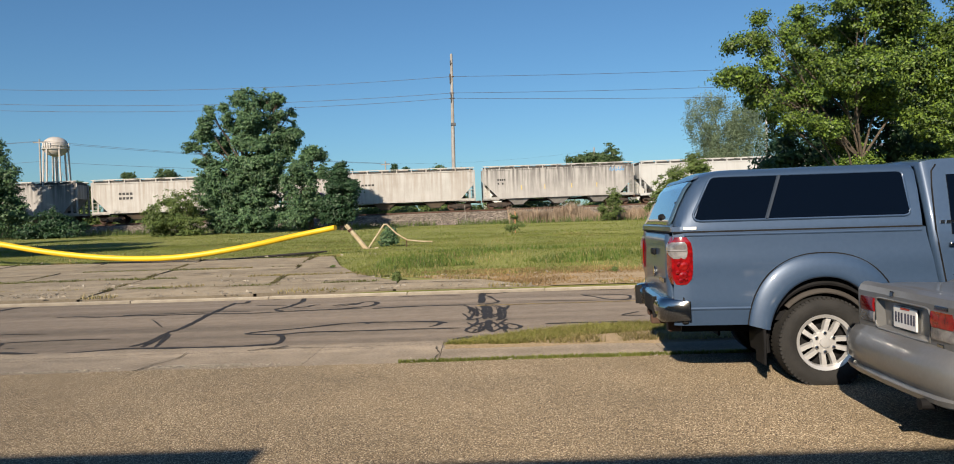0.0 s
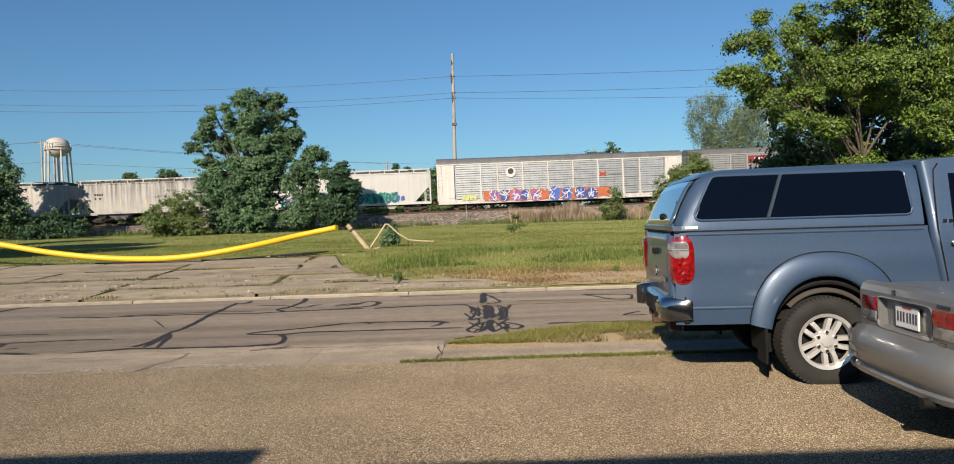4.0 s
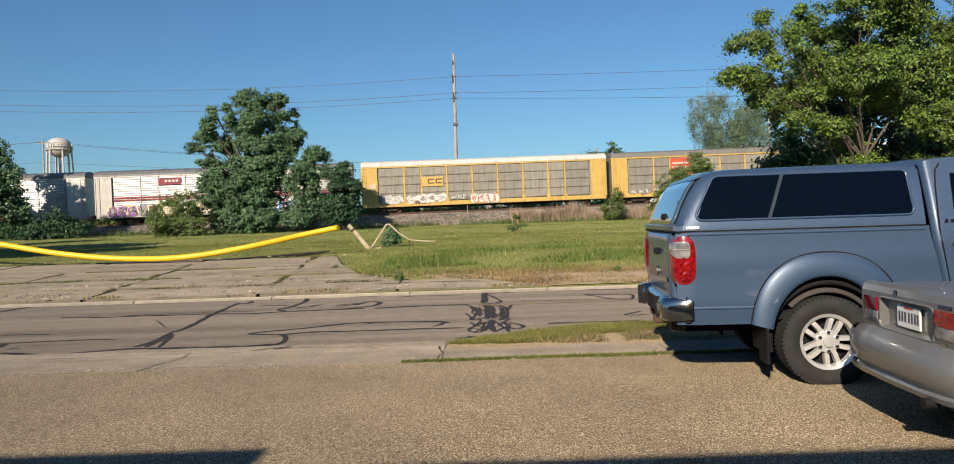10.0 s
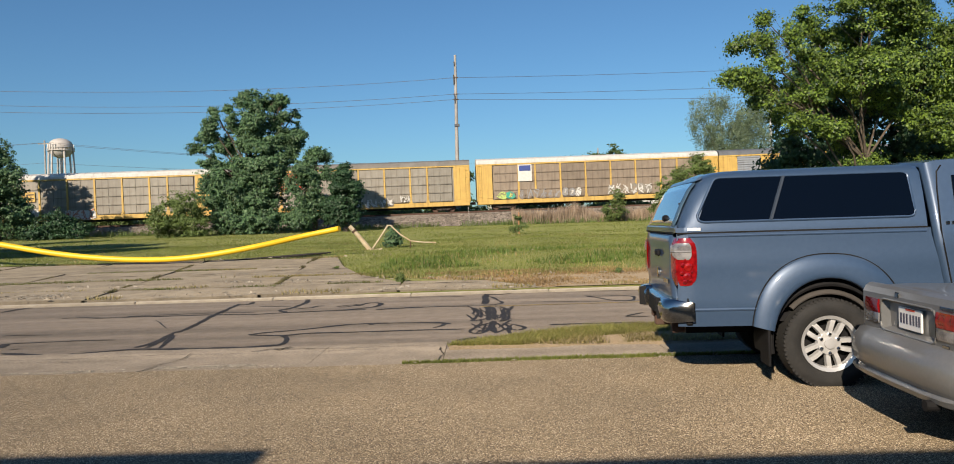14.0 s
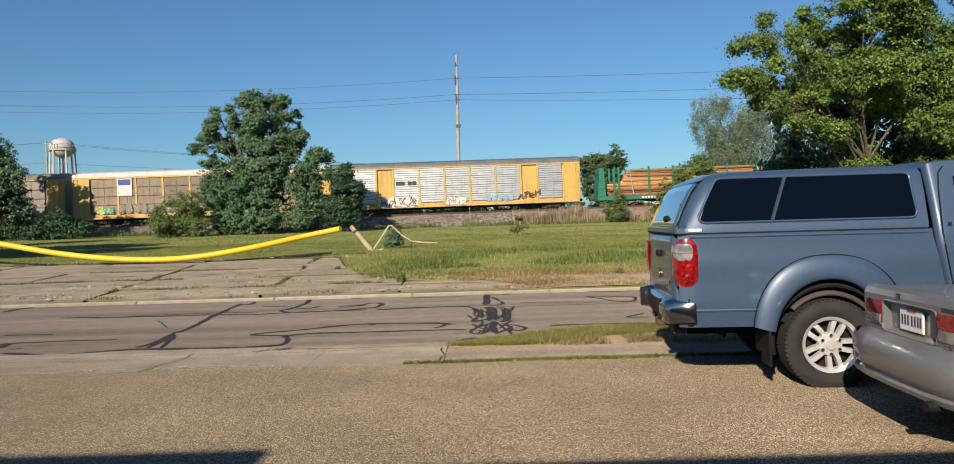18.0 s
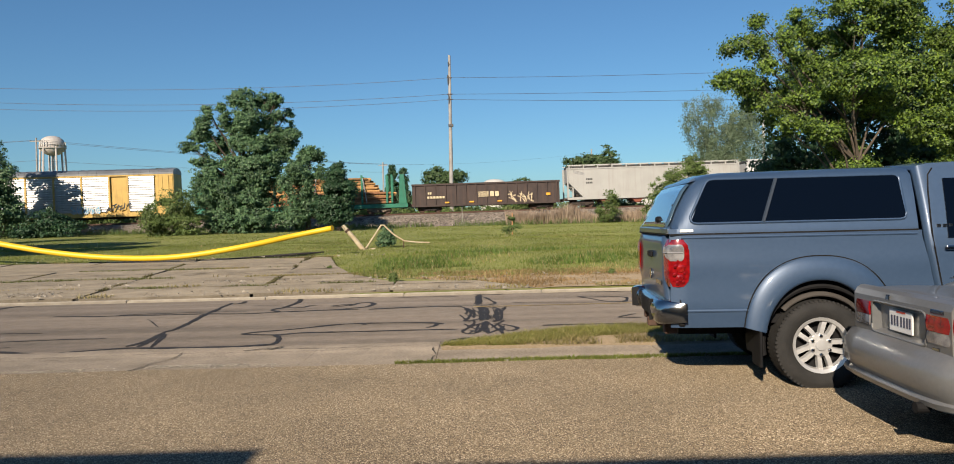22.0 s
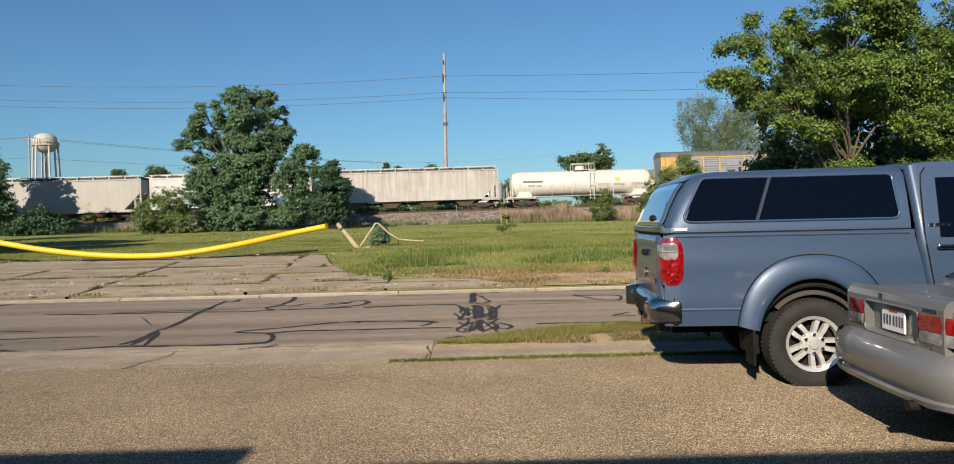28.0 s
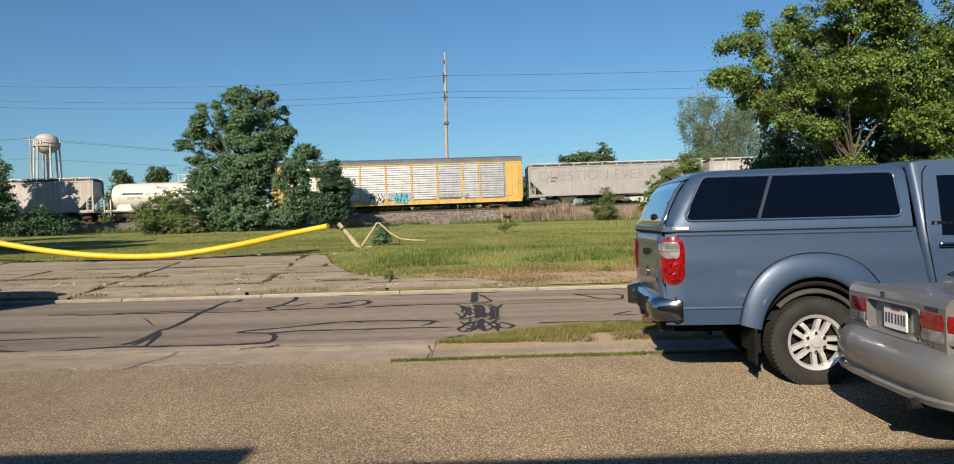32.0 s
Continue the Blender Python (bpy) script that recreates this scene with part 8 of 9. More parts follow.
MAPLE_LOW = [(15.9, 30.0, 11.2, 2.0, 1.3), (18.3, 30.0, 11.1, 1.9, 1.3), (20.5, 30.0, 8.3, 1.6, 2.5), (20.0, 30.0, 5.2, 1.1, 1.0), (15.4, 31, 3.2, 1.2, 0.5), (18.3, 30, 3.2, 1.1, 0.5), (21.2, 30, 4.2, 1.3, 1.0), (16.2, 31.5, 5.9, 1.2, 0.7), (13.8, 31.0, 9.4, 0.8, 0.7), (16.4, 31.5, 8.0, 2.0, 1.2), (14.4, 31.5, 5.9, 1.0, 0.6)]
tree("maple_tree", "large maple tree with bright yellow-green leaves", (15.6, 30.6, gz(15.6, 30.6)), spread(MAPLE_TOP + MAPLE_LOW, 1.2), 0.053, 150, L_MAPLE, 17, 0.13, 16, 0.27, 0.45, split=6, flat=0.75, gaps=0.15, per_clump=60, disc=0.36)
# this dark tree also stands in for the shade under the maple
tree("broadleaf_tree", "dense dark green tree behind the maple, also darkening its inside", (17.5, 38.0, gz(17.5, 38)), spread([(17.2, 37.5, 4.2, 2.2, 2.0), (20.0, 37.5, 5.0, 3.0, 2.6), (18.0, 38.5, 7.6, 2.6, 1.6), (24.0, 36.5, 5.2, 3.0, 3.0), (21.5, 37.5, 8.8, 2.4, 1.8)], 0.6), 0.10, 90, L_DARK, 33, 0.24, 5, 0.32, gaps=-0.25)
tree("broadleaf_tree", "mid-green tree standing behind the maple", (28.6, 46.0, gz(28.6, 46)), spread([(28.4, 45, 6.9, 1.7, 1.3), (29.2, 45, 4.6, 2.6, 2.0), (31.5, 45, 6.0, 2.2, 2.4), (27.2, 45, 3.4, 1.6, 1.3)], 0.5), 0.09, 90, L_SHRUB, 34, 0.2, 4, 0.30, gaps=-0.1)
tree("willow_tree", "pale grey-green willow beyond the railway", (33.8, 100.5, 1.3), spread([(32.3, 100.0, 16.8, 2.02, 1.88), (30.0, 100.0, 16.4, 1.08, 1.08), (29.7, 100.0, 14.5, 1.34, 1.34), (34.3, 100.0, 12.0, 3.50, 2.96), (31.1, 100.0, 12.1, 1.88, 2.69), (36.9, 100.0, 14.0, 3.09, 3.50), (34.7, 100.0, 9.1, 3.50, 2.69), (38.3, 100.0, 10.5, 2.42, 2.96)], 0.8), 0.085, 70, L_GREY, 18, 0.22, 6, 0.42, 0.2, 1.9, gaps=0.06, per_clump=24)
tree("shrub", "tall green shrub beside the track", (20.2, 73.0, gz(20, 73)), spread([(21.8, 72.6, 6.6, 1.4, 1.0), (20.0, 72.6, 5.4, 1.3, 0.9), (18.5, 72.6, 4.2, 1.2, 1.3), (20.8, 72.6, 3.6, 1.8, 1.6), (19.0, 72.6, 2.4, 1.8, 1.2), (22.6, 72.6, 4.6, 1.5, 1.5)], 0.4), 0.09, 120, L_SHRUB, 19, 0.08, 4, 0.3, 0.3, category="shrub")
tree("shrub", "small green shrub in the dry reeds", (13.6, 74.0, gz(13.6, 74)), spread([(13.7, 74.0, 3.6, 0.8, 0.9), (13.6, 74.0, 2.5, 1.1, 0.9), (13.3, 74, 1.9, 1.0, 0.6)], 0.2), 0.07, 130, L_SHRUB, 20, 0.05, 2, 0.22, 0.3, category="shrub")
tree("shrub", "small green bush by the broken gate", (-3.75, 32.6, gz(-3.75, 32.6)), [(-3.75, 32.6, 0.95, 0.36, 0.33), (-3.65, 32.6, 1.2, 0.24, 0.22)], 0.04, 700, L_DEEP, 21, 0.02, 1, 0.09, gaps=-1, category="shrub")
tree("sapling", "thin sapling tied to an orange stake", (2.33, 43.4, gz(2.33, 43.4)), [(2.2, 43.4, 1.6, 0.36, 0.3), (2.5, 43.4, 1.25, 0.34, 0.25), (2.15, 43.4, 1.15, 0.3, 0.2)], 0.045, 420, L_SHRUB, 22, 0.02, 3, 0.1, gaps=-0.1, category="sapling")
for x, y, h in ((-1.98, 18.6, 0.16), (-4.3, 22.6, 0.09), (3.6, 19.3, 0.10)):
    tree("weed", "single green weed growing in the broken driveway edge", (x, y, gz(x, y)), [(x, y, gz(x, y) + h * 0.7, h * 0.55, h * 0.8)], 0.022, 3000, L_SHRUB, int(h * 100), 0.006, 1, 0.05, gaps=-1, category="weed")
bm = B()
tube(bm, [(2.36, 43.35, gz(2.36, 43.35) - 0.1), (2.38, 43.35, 2.1)], 0.035, 7)
tagged(part("stake", bm, surf("stake_orange", (0.45, 0.20, 0.09), (0.5, 0.28, 0.14), 3, 0.7)), "orange wooden stake beside the sapling", "stake")
FAR = [((28.0, 170), [(27.4, 170, 14.4, 4.2, 1.9), (31.4, 170, 15.2, 2.2, 2.5), (24.6, 170, 14.0, 2.2, 1.4), (28.5, 170, 10, 5.0, 5)]),
       ((-77.9, 170), [(-77.9, 170, 13.0, 2.0, 1.8), (-77.5, 170, 8, 3.5, 4)]), ((-69.6, 170), [(-69.6, 170, 13.6, 2.1, 2.2), (-69.8, 170, 8, 3.4, 4.5)]),
       ((-5.8, 150), [(-5.8, 150, 10.4, 3.9, 2.2), (-6.0, 150, 6, 4.5, 4)]), ((-92, 175), [(-92, 175, 10, 3.4, 3.5)]), ((-56, 172), [(-56, 172, 9.5, 4, 3.2), (-60, 172, 8.5, 3, 3)]),
       ]
FAR += [((-38, 165), [(-38, 165, 9, 4, 3), (-33, 165, 8, 3, 3)]), ((12, 165), [(12, 165, 8, 3.5, 3)]), ((48, 170), [(48, 170, 10, 5, 4), (56, 170, 12, 5, 5)])]
for i, ((x, y), bl) in enumerate(FAR):
    tree("distant_tree", "green tree standing far beyond the railway", (x, y, 1.3), spread(bl, 0.6), 0.24, 40, L_FAR, 40 + i, 0.3, 2, 0.6, group="far trees")
for i, (x, h) in enumerate(((-16.75, 14.6), (-14.3, 13.8))):
    tree("distant_conifer", "slender far conifer beyond the railway", (x, 160, 1.3), [(x, 160, h - 1.0 - k * 1.5, 0.45 + 0.28 * k, 0.9) for k in range(7)], 0.2, 60, L_DARK, 60 + i, 0.2, 2, 0.4, gaps=-0.5, group="far conifers")
# bushes right behind the train
for i, x in enumerate((-62, -47, -33, -24, -13, -2, 7, 17, 26)):
    h = 2.2 + 1.3 * abs(math.sin(i * 1.9))
    tree("shrub", "low green bush behind the track", (x, 93.0, 1.3), [(x, 93, 1.3 + h * 0.55, 1.7, h * 0.5), (x + 2.0, 93, 1.3 + h * 0.35, 1.6, h * 0.4), (x - 2.2, 93.4, 1.3 + h * 0.3, 1.7, h * 0.35)], 0.14, 40, L_SHRUB, 80 + i, 0.05, 2, 0.4, category="shrub", group="bushes behind the track")


rng = np.random.default_rng(5)
scrub = [(x, 94.5 + 1.5 * math.sin(x), 2.5, 2.0, 1.1 + 0.5 * noise.noise((x * 0.3, 0, 0))) for x in range(-100, 62, 2)]
tagged(piece("scrub", crown_mesh(scrub, 0.15, 34, rng, 0.4, 0.3, gaps=-0.4), L_SHRUB), "low green scrub growing along the far side of the track", "scrub", kind="stuff")


def blades(name, n, area, hgt, wid, mat, seed, keep=None, zf=gz, label="", category="grass", lean=0.35, lines=None, cols=None):
    """Blades of grass over an area, as one object."""
    rng = np.random.default_rng(seed)
    x = rng.uniform(area[0], area[1], n)
    y = area[2] + (area[3] - area[2]) * rng.random(n) ** 1.35 if lines is None else rng.choice(lines, n) + rng.normal(size=n) * 0.07
    if cols:
        y = rng.uniform(area[2], area[3], n)
        x = np.array([joint_x(k, b) for k, b in zip(rng.choice(cols, n), y)]) + rng.normal(size=n) * 0.035
    tone = np.array([noise.noise((a * 0.35, b * 0.35, seed)) for a, b in zip(x, y)])
    ok = np.array([keep(a, b) for a, b in zip(x, y)]) if keep else np.ones(n, bool)
    x, y, tone = x[ok], y[ok], tone[ok]
    n = len(x)
    z = np.array([zf(a, b) for a, b in zip(x, y)])
    h = hgt * (0.5 + 0.8 * rng.random(n)) * (1 + 0.6 * tone)
    w = wid * (0.6 + 0.8 * rng.random(n))
    ang = rng.uniform(0, math.pi * 2, n)
    v = np.empty((n, 3, 3))
    dx, dy = np.cos(ang) * w, np.sin(ang) * w
    v[:, 0] = np.stack([x - dx, y - dy, z - 0.01], 1)
    v[:, 1] = np.stack([x + dx, y + dy, z - 0.01], 1)
    v[:, 2] = np.stack([x + rng.normal(size=n) * lean * h, y + rng.normal(size=n) * lean * h, z + h], 1)
    me = bpy.data.meshes.new(name)
    me.vertices.add(n * 3)
    me.vertices.foreach_set("co", v.reshape(-1))
    me.loops.add(n * 3)
    me.loops.foreach_set("vertex_index", np.arange(n * 3, dtype=np.int32))
    me.polygons.add(n)
    me.polygons.foreach_set("loop_start", np.arange(n, dtype=np.int32) * 3)
    me.update(calc_edges=True)
    return tagged(piece(name, me, mat), label, category, kind="stuff")


def drive_edge(y):
    return edge_x(min(27, max(16.7, y))) + 0.15 * math.sin(y * 1.7) - 0.15


def lawn(x, y):
    return y > 27.1 + 0.4 * math.sin(x) or x > drive_edge(y)


def patchy(x, y):
    return (y > 27.0 or x > drive_edge(y) - 0.3) and noise.noise((x * 0.5, y * 0.5, 7)) > (-0.1 if y < 24 else 0.25)


blades("grass", 300000, (-30, 26, 19.6, 40), 0.048, 0.010, L_GRASS, 1, lawn, label="mown green grass with longer tufts")
blades("grass", 110000, (-52, 34, 38, 79), 0.06, 0.020, L_GRASS, 2, lawn, label="green grass towards the railway bank")
blades("dry_grass", 26000, (-30, 36, 18.6, 40), 0.12, 0.015, L_GRASSD, 3, patchy, label="straw-coloured dry grass along the edge")
blades("verge_grass", 130000, (-0.4, 9, 9.2, 10.8), 0.055, 0.0045, L_VERGE, 4, lambda x, y: verge_far(x) - 0.78 + 0.25 * noise.noise((x * 1.2, 0, 3)) < y < verge_far(x) + 0.04 * noise.noise((x * 5, 0, 0)), lambda x, y: 0.05, "green weeds on the verge", lean=0.7)
blades("verge_dry_grass", 30000, (-0.35, 14, 9.2, 10.75), 0.06, 0.006, L_GRASSD, 5, lambda x, y: y < verge_far(x) and noise.noise((x * 1.5, y * 1.5, 9)) > -0.3, lambda x, y: 0.045, "dry grass on the verge", lean=0.8)
blades("edge_weeds", 9000, (-0.9, 10, 8.38, 8.47), 0.035, 0.007, L_GRASS, 6, lambda x, y: noise.noise((x * 1.3, 0, 4)) > -0.35, lambda x, y: 0.004, "low weeds along the edge of the car park")
blades("reeds", 9000, (3.6, 21, 75.5, 78.5), 1.25, 0.035, L_REED, 7, None, label="tan dry reeds before the ballast", category="reeds", lean=0.12)
blades("bank_weeds", 7000, (-52, 22, 73.5, 79.5), 0.55, 0.035, L_SHRUB, 8, lambda x, y: noise.noise((x * 0.2, y * 0.3, 2)) > 0.0 or x < -10, label="ragged weeds at the foot of the bank", category="weeds", lean=0.3)
JOINTS = (18.5, 20.75, 23.3, 27.0)
on_drive = lambda x, y: x < edge_x(min(27, max(16.7, y))) + 0.2
blades("joint_weeds", 30000, (-30, 2, 16.68, 27), 0.055, 0.012, L_GRASSD, 9, lambda x, y: on_drive(x, y) and noise.noise((x * 0.45, y * 2, 5)) > 0.16, lambda x, y: rise(y) + 0.03, "dry weeds in the joints of the slabs", lines=JOINTS)
blades("joint_grass", 30000, (-30, 3, 16.68, 27), 0.05, 0.012, L_WEED, 10, lambda x, y: on_drive(x, y) and noise.noise((x * 0.45, y * 2, 15)) > 0.14, lambda x, y: rise(y) + 0.03, "olive tufts in the joints of the slabs", lines=JOINTS)
blades("joint_tufts", 12000, (-30, 3, 18.0, 28), 0.05, 0.011, L_DRYWEED, 17, lambda x, y: on_drive(x, y) and noise.noise((x * 0.9, y * 0.7, 21)) > 0.14, lambda x, y: rise(y) + 0.03, "olive tufts in the joints that run across the driveway", cols=(1, 2, 3, 4, 5))
blades("dirt_dry_grass", 26000, (-1.5, 14, 16.9, 20.4), 0.06, 0.012, L_STRAW, 12, lambda x, y: x > edge_x(min(27, y)) - 0.2 and noise.noise((x * 0.45, y * 0.9, 5)) > 0.02, lambda x, y: gz(x, y) + 0.02, "straw-dry grass on the dirt strip")
blades("dirt_stubble", 30000, (-1, 14, 16.8, 20.6), 0.035, 0.010, L_STRAW, 18, lambda x, y: x > edge_x(min(27, y)) - 0.1 and noise.noise((x * 1.1, y * 1.7, 12)) > -0.15, lambda x, y: gz(x, y) + 0.02, "short straw stubble on the dirt strip", lean=0.9)
blades("kerb_tufts", 6000, (-30, 14, 16.7, 17.1), 0.09, 0.012, L_GRASSD, 11, lambda x, y: noise.noise((x * 0.4, 0, 25)) > 0.12, lambda x, y: 0.10, "dry tufts behind the kerb")

blades("dry_fringe", 40000, (-5.2, 14, 18.4, 27.6), 0.085, 0.012, L_GRASSD, 16, lambda x, y: lawn(x, y) and not lawn(x, y - 0.25 - 0.5 * max(0, noise.noise((x * 0.9, y, 3)))) or (x > -0.5 and 19.6 < y < 20.5 + 0.5 * noise.noise((x * 0.8, 0, 6))), label="straw-coloured fringe along the edge of the lawn")
blades("long_grass", 16000, (-3, 30, 21.5, 27.5), 0.17, 0.016, leafy("grass_long", (0.09, 0.15, 0.03), (0.17, 0.24, 0.05), 0.4), 14, lambda x, y: lawn(x, y) and noise.noise((x * 0.22, y * 0.5, 31)) > 0.02, label="longer dark green grass on the rise")
rng = np.random.default_rng(31)
bm = B()
for _ in range(2600):
    x = rng.uniform(-14, 9)
    if noise.noise((x * 0.6, 2, 2)) < 0.12 and rng.random() < 0.85:
        continue
    y, r = 8.44 + rng.normal() * 0.06, rng.uniform(0.004, 0.012)
    vs = [bm.verts.new((x + rng.normal() * r, y + rng.normal() * r, 0.006 + abs(rng.normal()) * r)) for _ in range(4)]
    for q in ((0, 1, 2), (0, 1, 3), (0, 2, 3), (1, 2, 3)):
        bm.faces.new([vs[i] for i in q])
for _ in range(700):
    x, y, r = rng.uniform(-24, 12), rng.choice((16.78, 17.0, 19.2, 27.0)) + rng.normal() * 0.15, rng.uniform(0.012, 0.04)
    vs = [bm.verts.new((x + rng.normal() * r, y + rng.normal() * r, rise(y) + 0.045 + abs(rng.normal()) * r)) for _ in range(4)]
    for q in ((0, 1, 2), (0, 1, 3), (0, 2, 3), (1, 2, 3)):
        bm.faces.new([vs[i] for i in q])
for n, xa, xb, ya, yb, ra, rb in ((1500, -3.75, -2.6, 8.47, 8.64, 0.003, 0.010), (700, -5.5, -4.4, 8.40, 8.50, 0.003, 0.008), (420, -12.4, -9.7, 17.0, 17.9, 0.012, 0.03)):
    for _ in range(n):
        x, y, r = rng.uniform(xa, xb), rng.uniform(ya, yb), rng.uniform(ra, rb)
        z = 0.004 if y < 12 else rise(y) + 0.04
        vs = [bm.verts.new((x + rng.normal() * r, y + rng.normal() * r, z + 0.5 * abs(rng.normal()) * r)) for _ in range(4)]
        for q in ((0, 1, 2), (0, 1, 3), (0, 2, 3), (1, 2, 3)):
            bm.faces.new([vs[i] for i in q])
tagged(part("rubble", bm, surf("rubble_pale", (0.40, 0.36, 0.30), (0.28, 0.25, 0.20), 8, 0.9)), "pale broken concrete crumbs along the edges", "rubble", kind="stuff")

# ---- poles, wires, tower and the broken barrier ----
M_POLE = surf("pole_wood_grey", (0.36, 0.345, 0.33), (0.27, 0.255, 0.24), 2, 0.9, streak=0.5, bump=0.3)
M_WIRE = surf("wire_dark", (0.05, 0.05, 0.055), (0.07, 0.07, 0.075), 3, 0.6)
M_CERAM = surf("insulator_brown", (0.10, 0.06, 0.045), (0.14, 0.09, 0.06), 5, 0.3)
M_TOWER = surf("tower_cream", (0.478, 0.451, 0.427), (0.423, 0.396, 0.375), 0.2, 0.6, streak=0.4, dirt=(0.3, 0.22, 0.15))
pole = thing("utility_pole", "tall weathered wooden utility pole beyond the track", "utility pole", pose(-2.35, 92, 1.2))
part("shaft", tube(B(), [(0, 0, -0.1), (0.03, 0, 7), (0.09, 0, 14), (0.15, 0, 21.0)], [0.28, 0.24, 0.20, 0.15], 12), M_POLE, pole, smooth=True)
for z in (18.2, 16.2, 15.55):
    for s in (-1, 1):
        part("insulator", lathe(B(), [(0.03, 0), (0.09, 0.05), (0.04, 0.10), (0.09, 0.15), (0.04, 0.20), (0.09, 0.25), (0.03, 0.32)], 10, "x"), M_CERAM, pole, at=pose(0.12 if s > 0 else 0.10, -0.15, z, 0, 0, 0 if s > 0 else 180))
part("bracket", box(B(), (-0.16, -0.3, 12.2), (0.45, 0.0, 12.55), 0.03), M_WIRE, pole, "dark steel bracket")
for z0, z1, dx in ((17.3, 18.6, -0.1), (15.0, 16.2, -0.03), (19.6, 20.2, 0.0)):
    part("weather_stain", prism(B(), [(dx - 0.03, z0), (dx + 0.12, z0 + 0.2), (dx + 0.14, z1 - 0.4), (dx + 0.02, z1), (dx - 0.06, z1 - 0.1)], -0.26, -0.16), M_BLACK, pole, "black scorched strip")


def wire(name, pts, r=0.022):
    a, b, sag = pts
    a, b = Vector(a), Vector(b)
    line = [a.lerp(b, k / 24) - Vector((0, 0, sag * 4 * (k / 24) * (1 - k / 24))) for k in range(25)]
    tagged(part(name, tube(B(), line, r, 5), M_WIRE), "thin dark overhead power line", "power line", "overhead lines")


for z, rz, lz in ((19.4, 19.9, 20.4), (17.4, 17.6, 18.8), (16.75, 15.2, 17.9)):
    wire("power_line", ((-2.3, 91.8, z), (-98, 92, lz + 2.6), 2.1))
    wire("power_line", ((-2.2, 91.8, z), (96, 92, rz + 1.5), 0.9))
for dx, z in ((-1.1, 18.95), (1.1, 18.95), (0.0, 15.2)):
    wire("power_line", ((-80.5 + dx, 139.9, z), (-17.4 + dx * 0.8, 149.9, 13.75 if z > 16 else 12.2), 0.5), 0.025)
    wire("power_line", ((-80.5 + dx, 139.9, z), (-150 + dx, 140, z), 0.8), 0.025)
wire("power_line", ((-17.4, 149.9, 13.75), (28.0, 171.9, 17.2), 0.9), 0.010)
post = thing("utility_pole", "far utility pole with one crossarm", "utility pole", pose(-150, 140, 1.3))
part("shaft", tube(B(), [(0, 0, -0.1), (0, 0, 18.1)], [0.2, 0.14], 8), M_POLE, post)
part("crossarm", box(B(), (-1.2, -0.06, 17.4), (1.2, 0.06, 17.6)), M_POLE, post)

tower = thing("water_tower", "cream steel water tower on tall legs, far away", "water tower", pose(-166.1, 300, 1.3))
part("tank", lathe(B(), [(0.1, 31.2), (1.3, 31.3), (2.9, 32.0), (3.9, 33.0), (4.45, 34.1), (4.6, 35.3), (4.45, 36.5), (3.8, 37.7), (2.6, 38.6), (1.1, 39.05), (0.1, 39.1)], 32, "z"), M_TOWER, tower, smooth=True)
part("balcony", lathe(B(), [(4.4, 34.0), (5.0, 34.0), (5.0, 34.25), (4.4, 34.25)], 32, "z"), M_TOWER, tower)
bm = B()
for k in range(24):
    a = k * math.pi / 12
    tube(bm, [(4.95 * math.cos(a), 4.95 * math.sin(a), 34.2), (4.95 * math.cos(a), 4.95 * math.sin(a), 35.3)], 0.05, 4)
lathe(bm, [(4.9, 35.25), (5.0, 35.25), (5.0, 35.35), (4.9, 35.35)], 24, "z")
part("balcony_rail", bm, M_TOWER, tower)
for k in range(6):
    a = k * math.pi / 3 + 0.25
    part("leg", tube(B(), [(5.9 * math.cos(a), 5.9 * math.sin(a), -0.1), (4.4 * math.cos(a), 4.4 * math.sin(a), 34.6)], 0.36, 10), M_TOWER, tower, smooth=True)
    b = a + math.pi / 3
    for z0, z1 in ((2, 11.5), (12, 21.5), (22, 31)):
        r0, r1 = 5.9 - 1.5 * z0 / 34.6, 5.9 - 1.5 * z1 / 34.6
        part("brace", tube(B(), [(r0 * math.cos(a), r0 * math.sin(a), z0), (r1 * math.cos(b), r1 * math.sin(b), z1)], 0.06, 4), M_TOWER, tower)
part("riser", tube(B(), [(0, 0, -0.1), (0, 0, 31.8)], 0.6, 14), M_TOWER, tower, smooth=True)
for a in (-2.2, -1.95, -1.7, -1.5, 0.1):
    part("antenna", box(B(), (4.9 * math.cos(a) - 0.14, 4.9 * math.sin(a) - 0.1, 34.6), (4.9 * math.cos(a) + 0.14, 4.9 * math.sin(a) + 0.1, 36.5)), M_WHITE, tower, "white panel antenna")
post = thing("utility_pole", "far utility pole with one crossarm", "utility pole", pose(-80.5, 140, 1.3))
part("shaft", tube(B(), [(0, 0, -0.1), (0, 0, 18.1)], [0.2, 0.14], 8), M_POLE, post)
part("crossarm", box(B(), (-1.2, -0.06, 17.4), (1.2, 0.06, 17.6)), M_POLE, post)
post = thing("utility_pole", "far slender utility pole", "utility pole", pose(-17.4, 150, 1.3))
part("shaft", tube(B(), [(0, 0, -0.1), (0, 0, 12.9)], [0.2, 0.14], 8), M_POLE, post)
part("crossarm", box(B(), (-0.9, -0.06, 12.2), (0.9, 0.06, 12.4)), M_POLE, post)
post = thing("utility_pole", "far bare utility pole above the trees", "utility pole", pose(28.0, 172, 1.3))
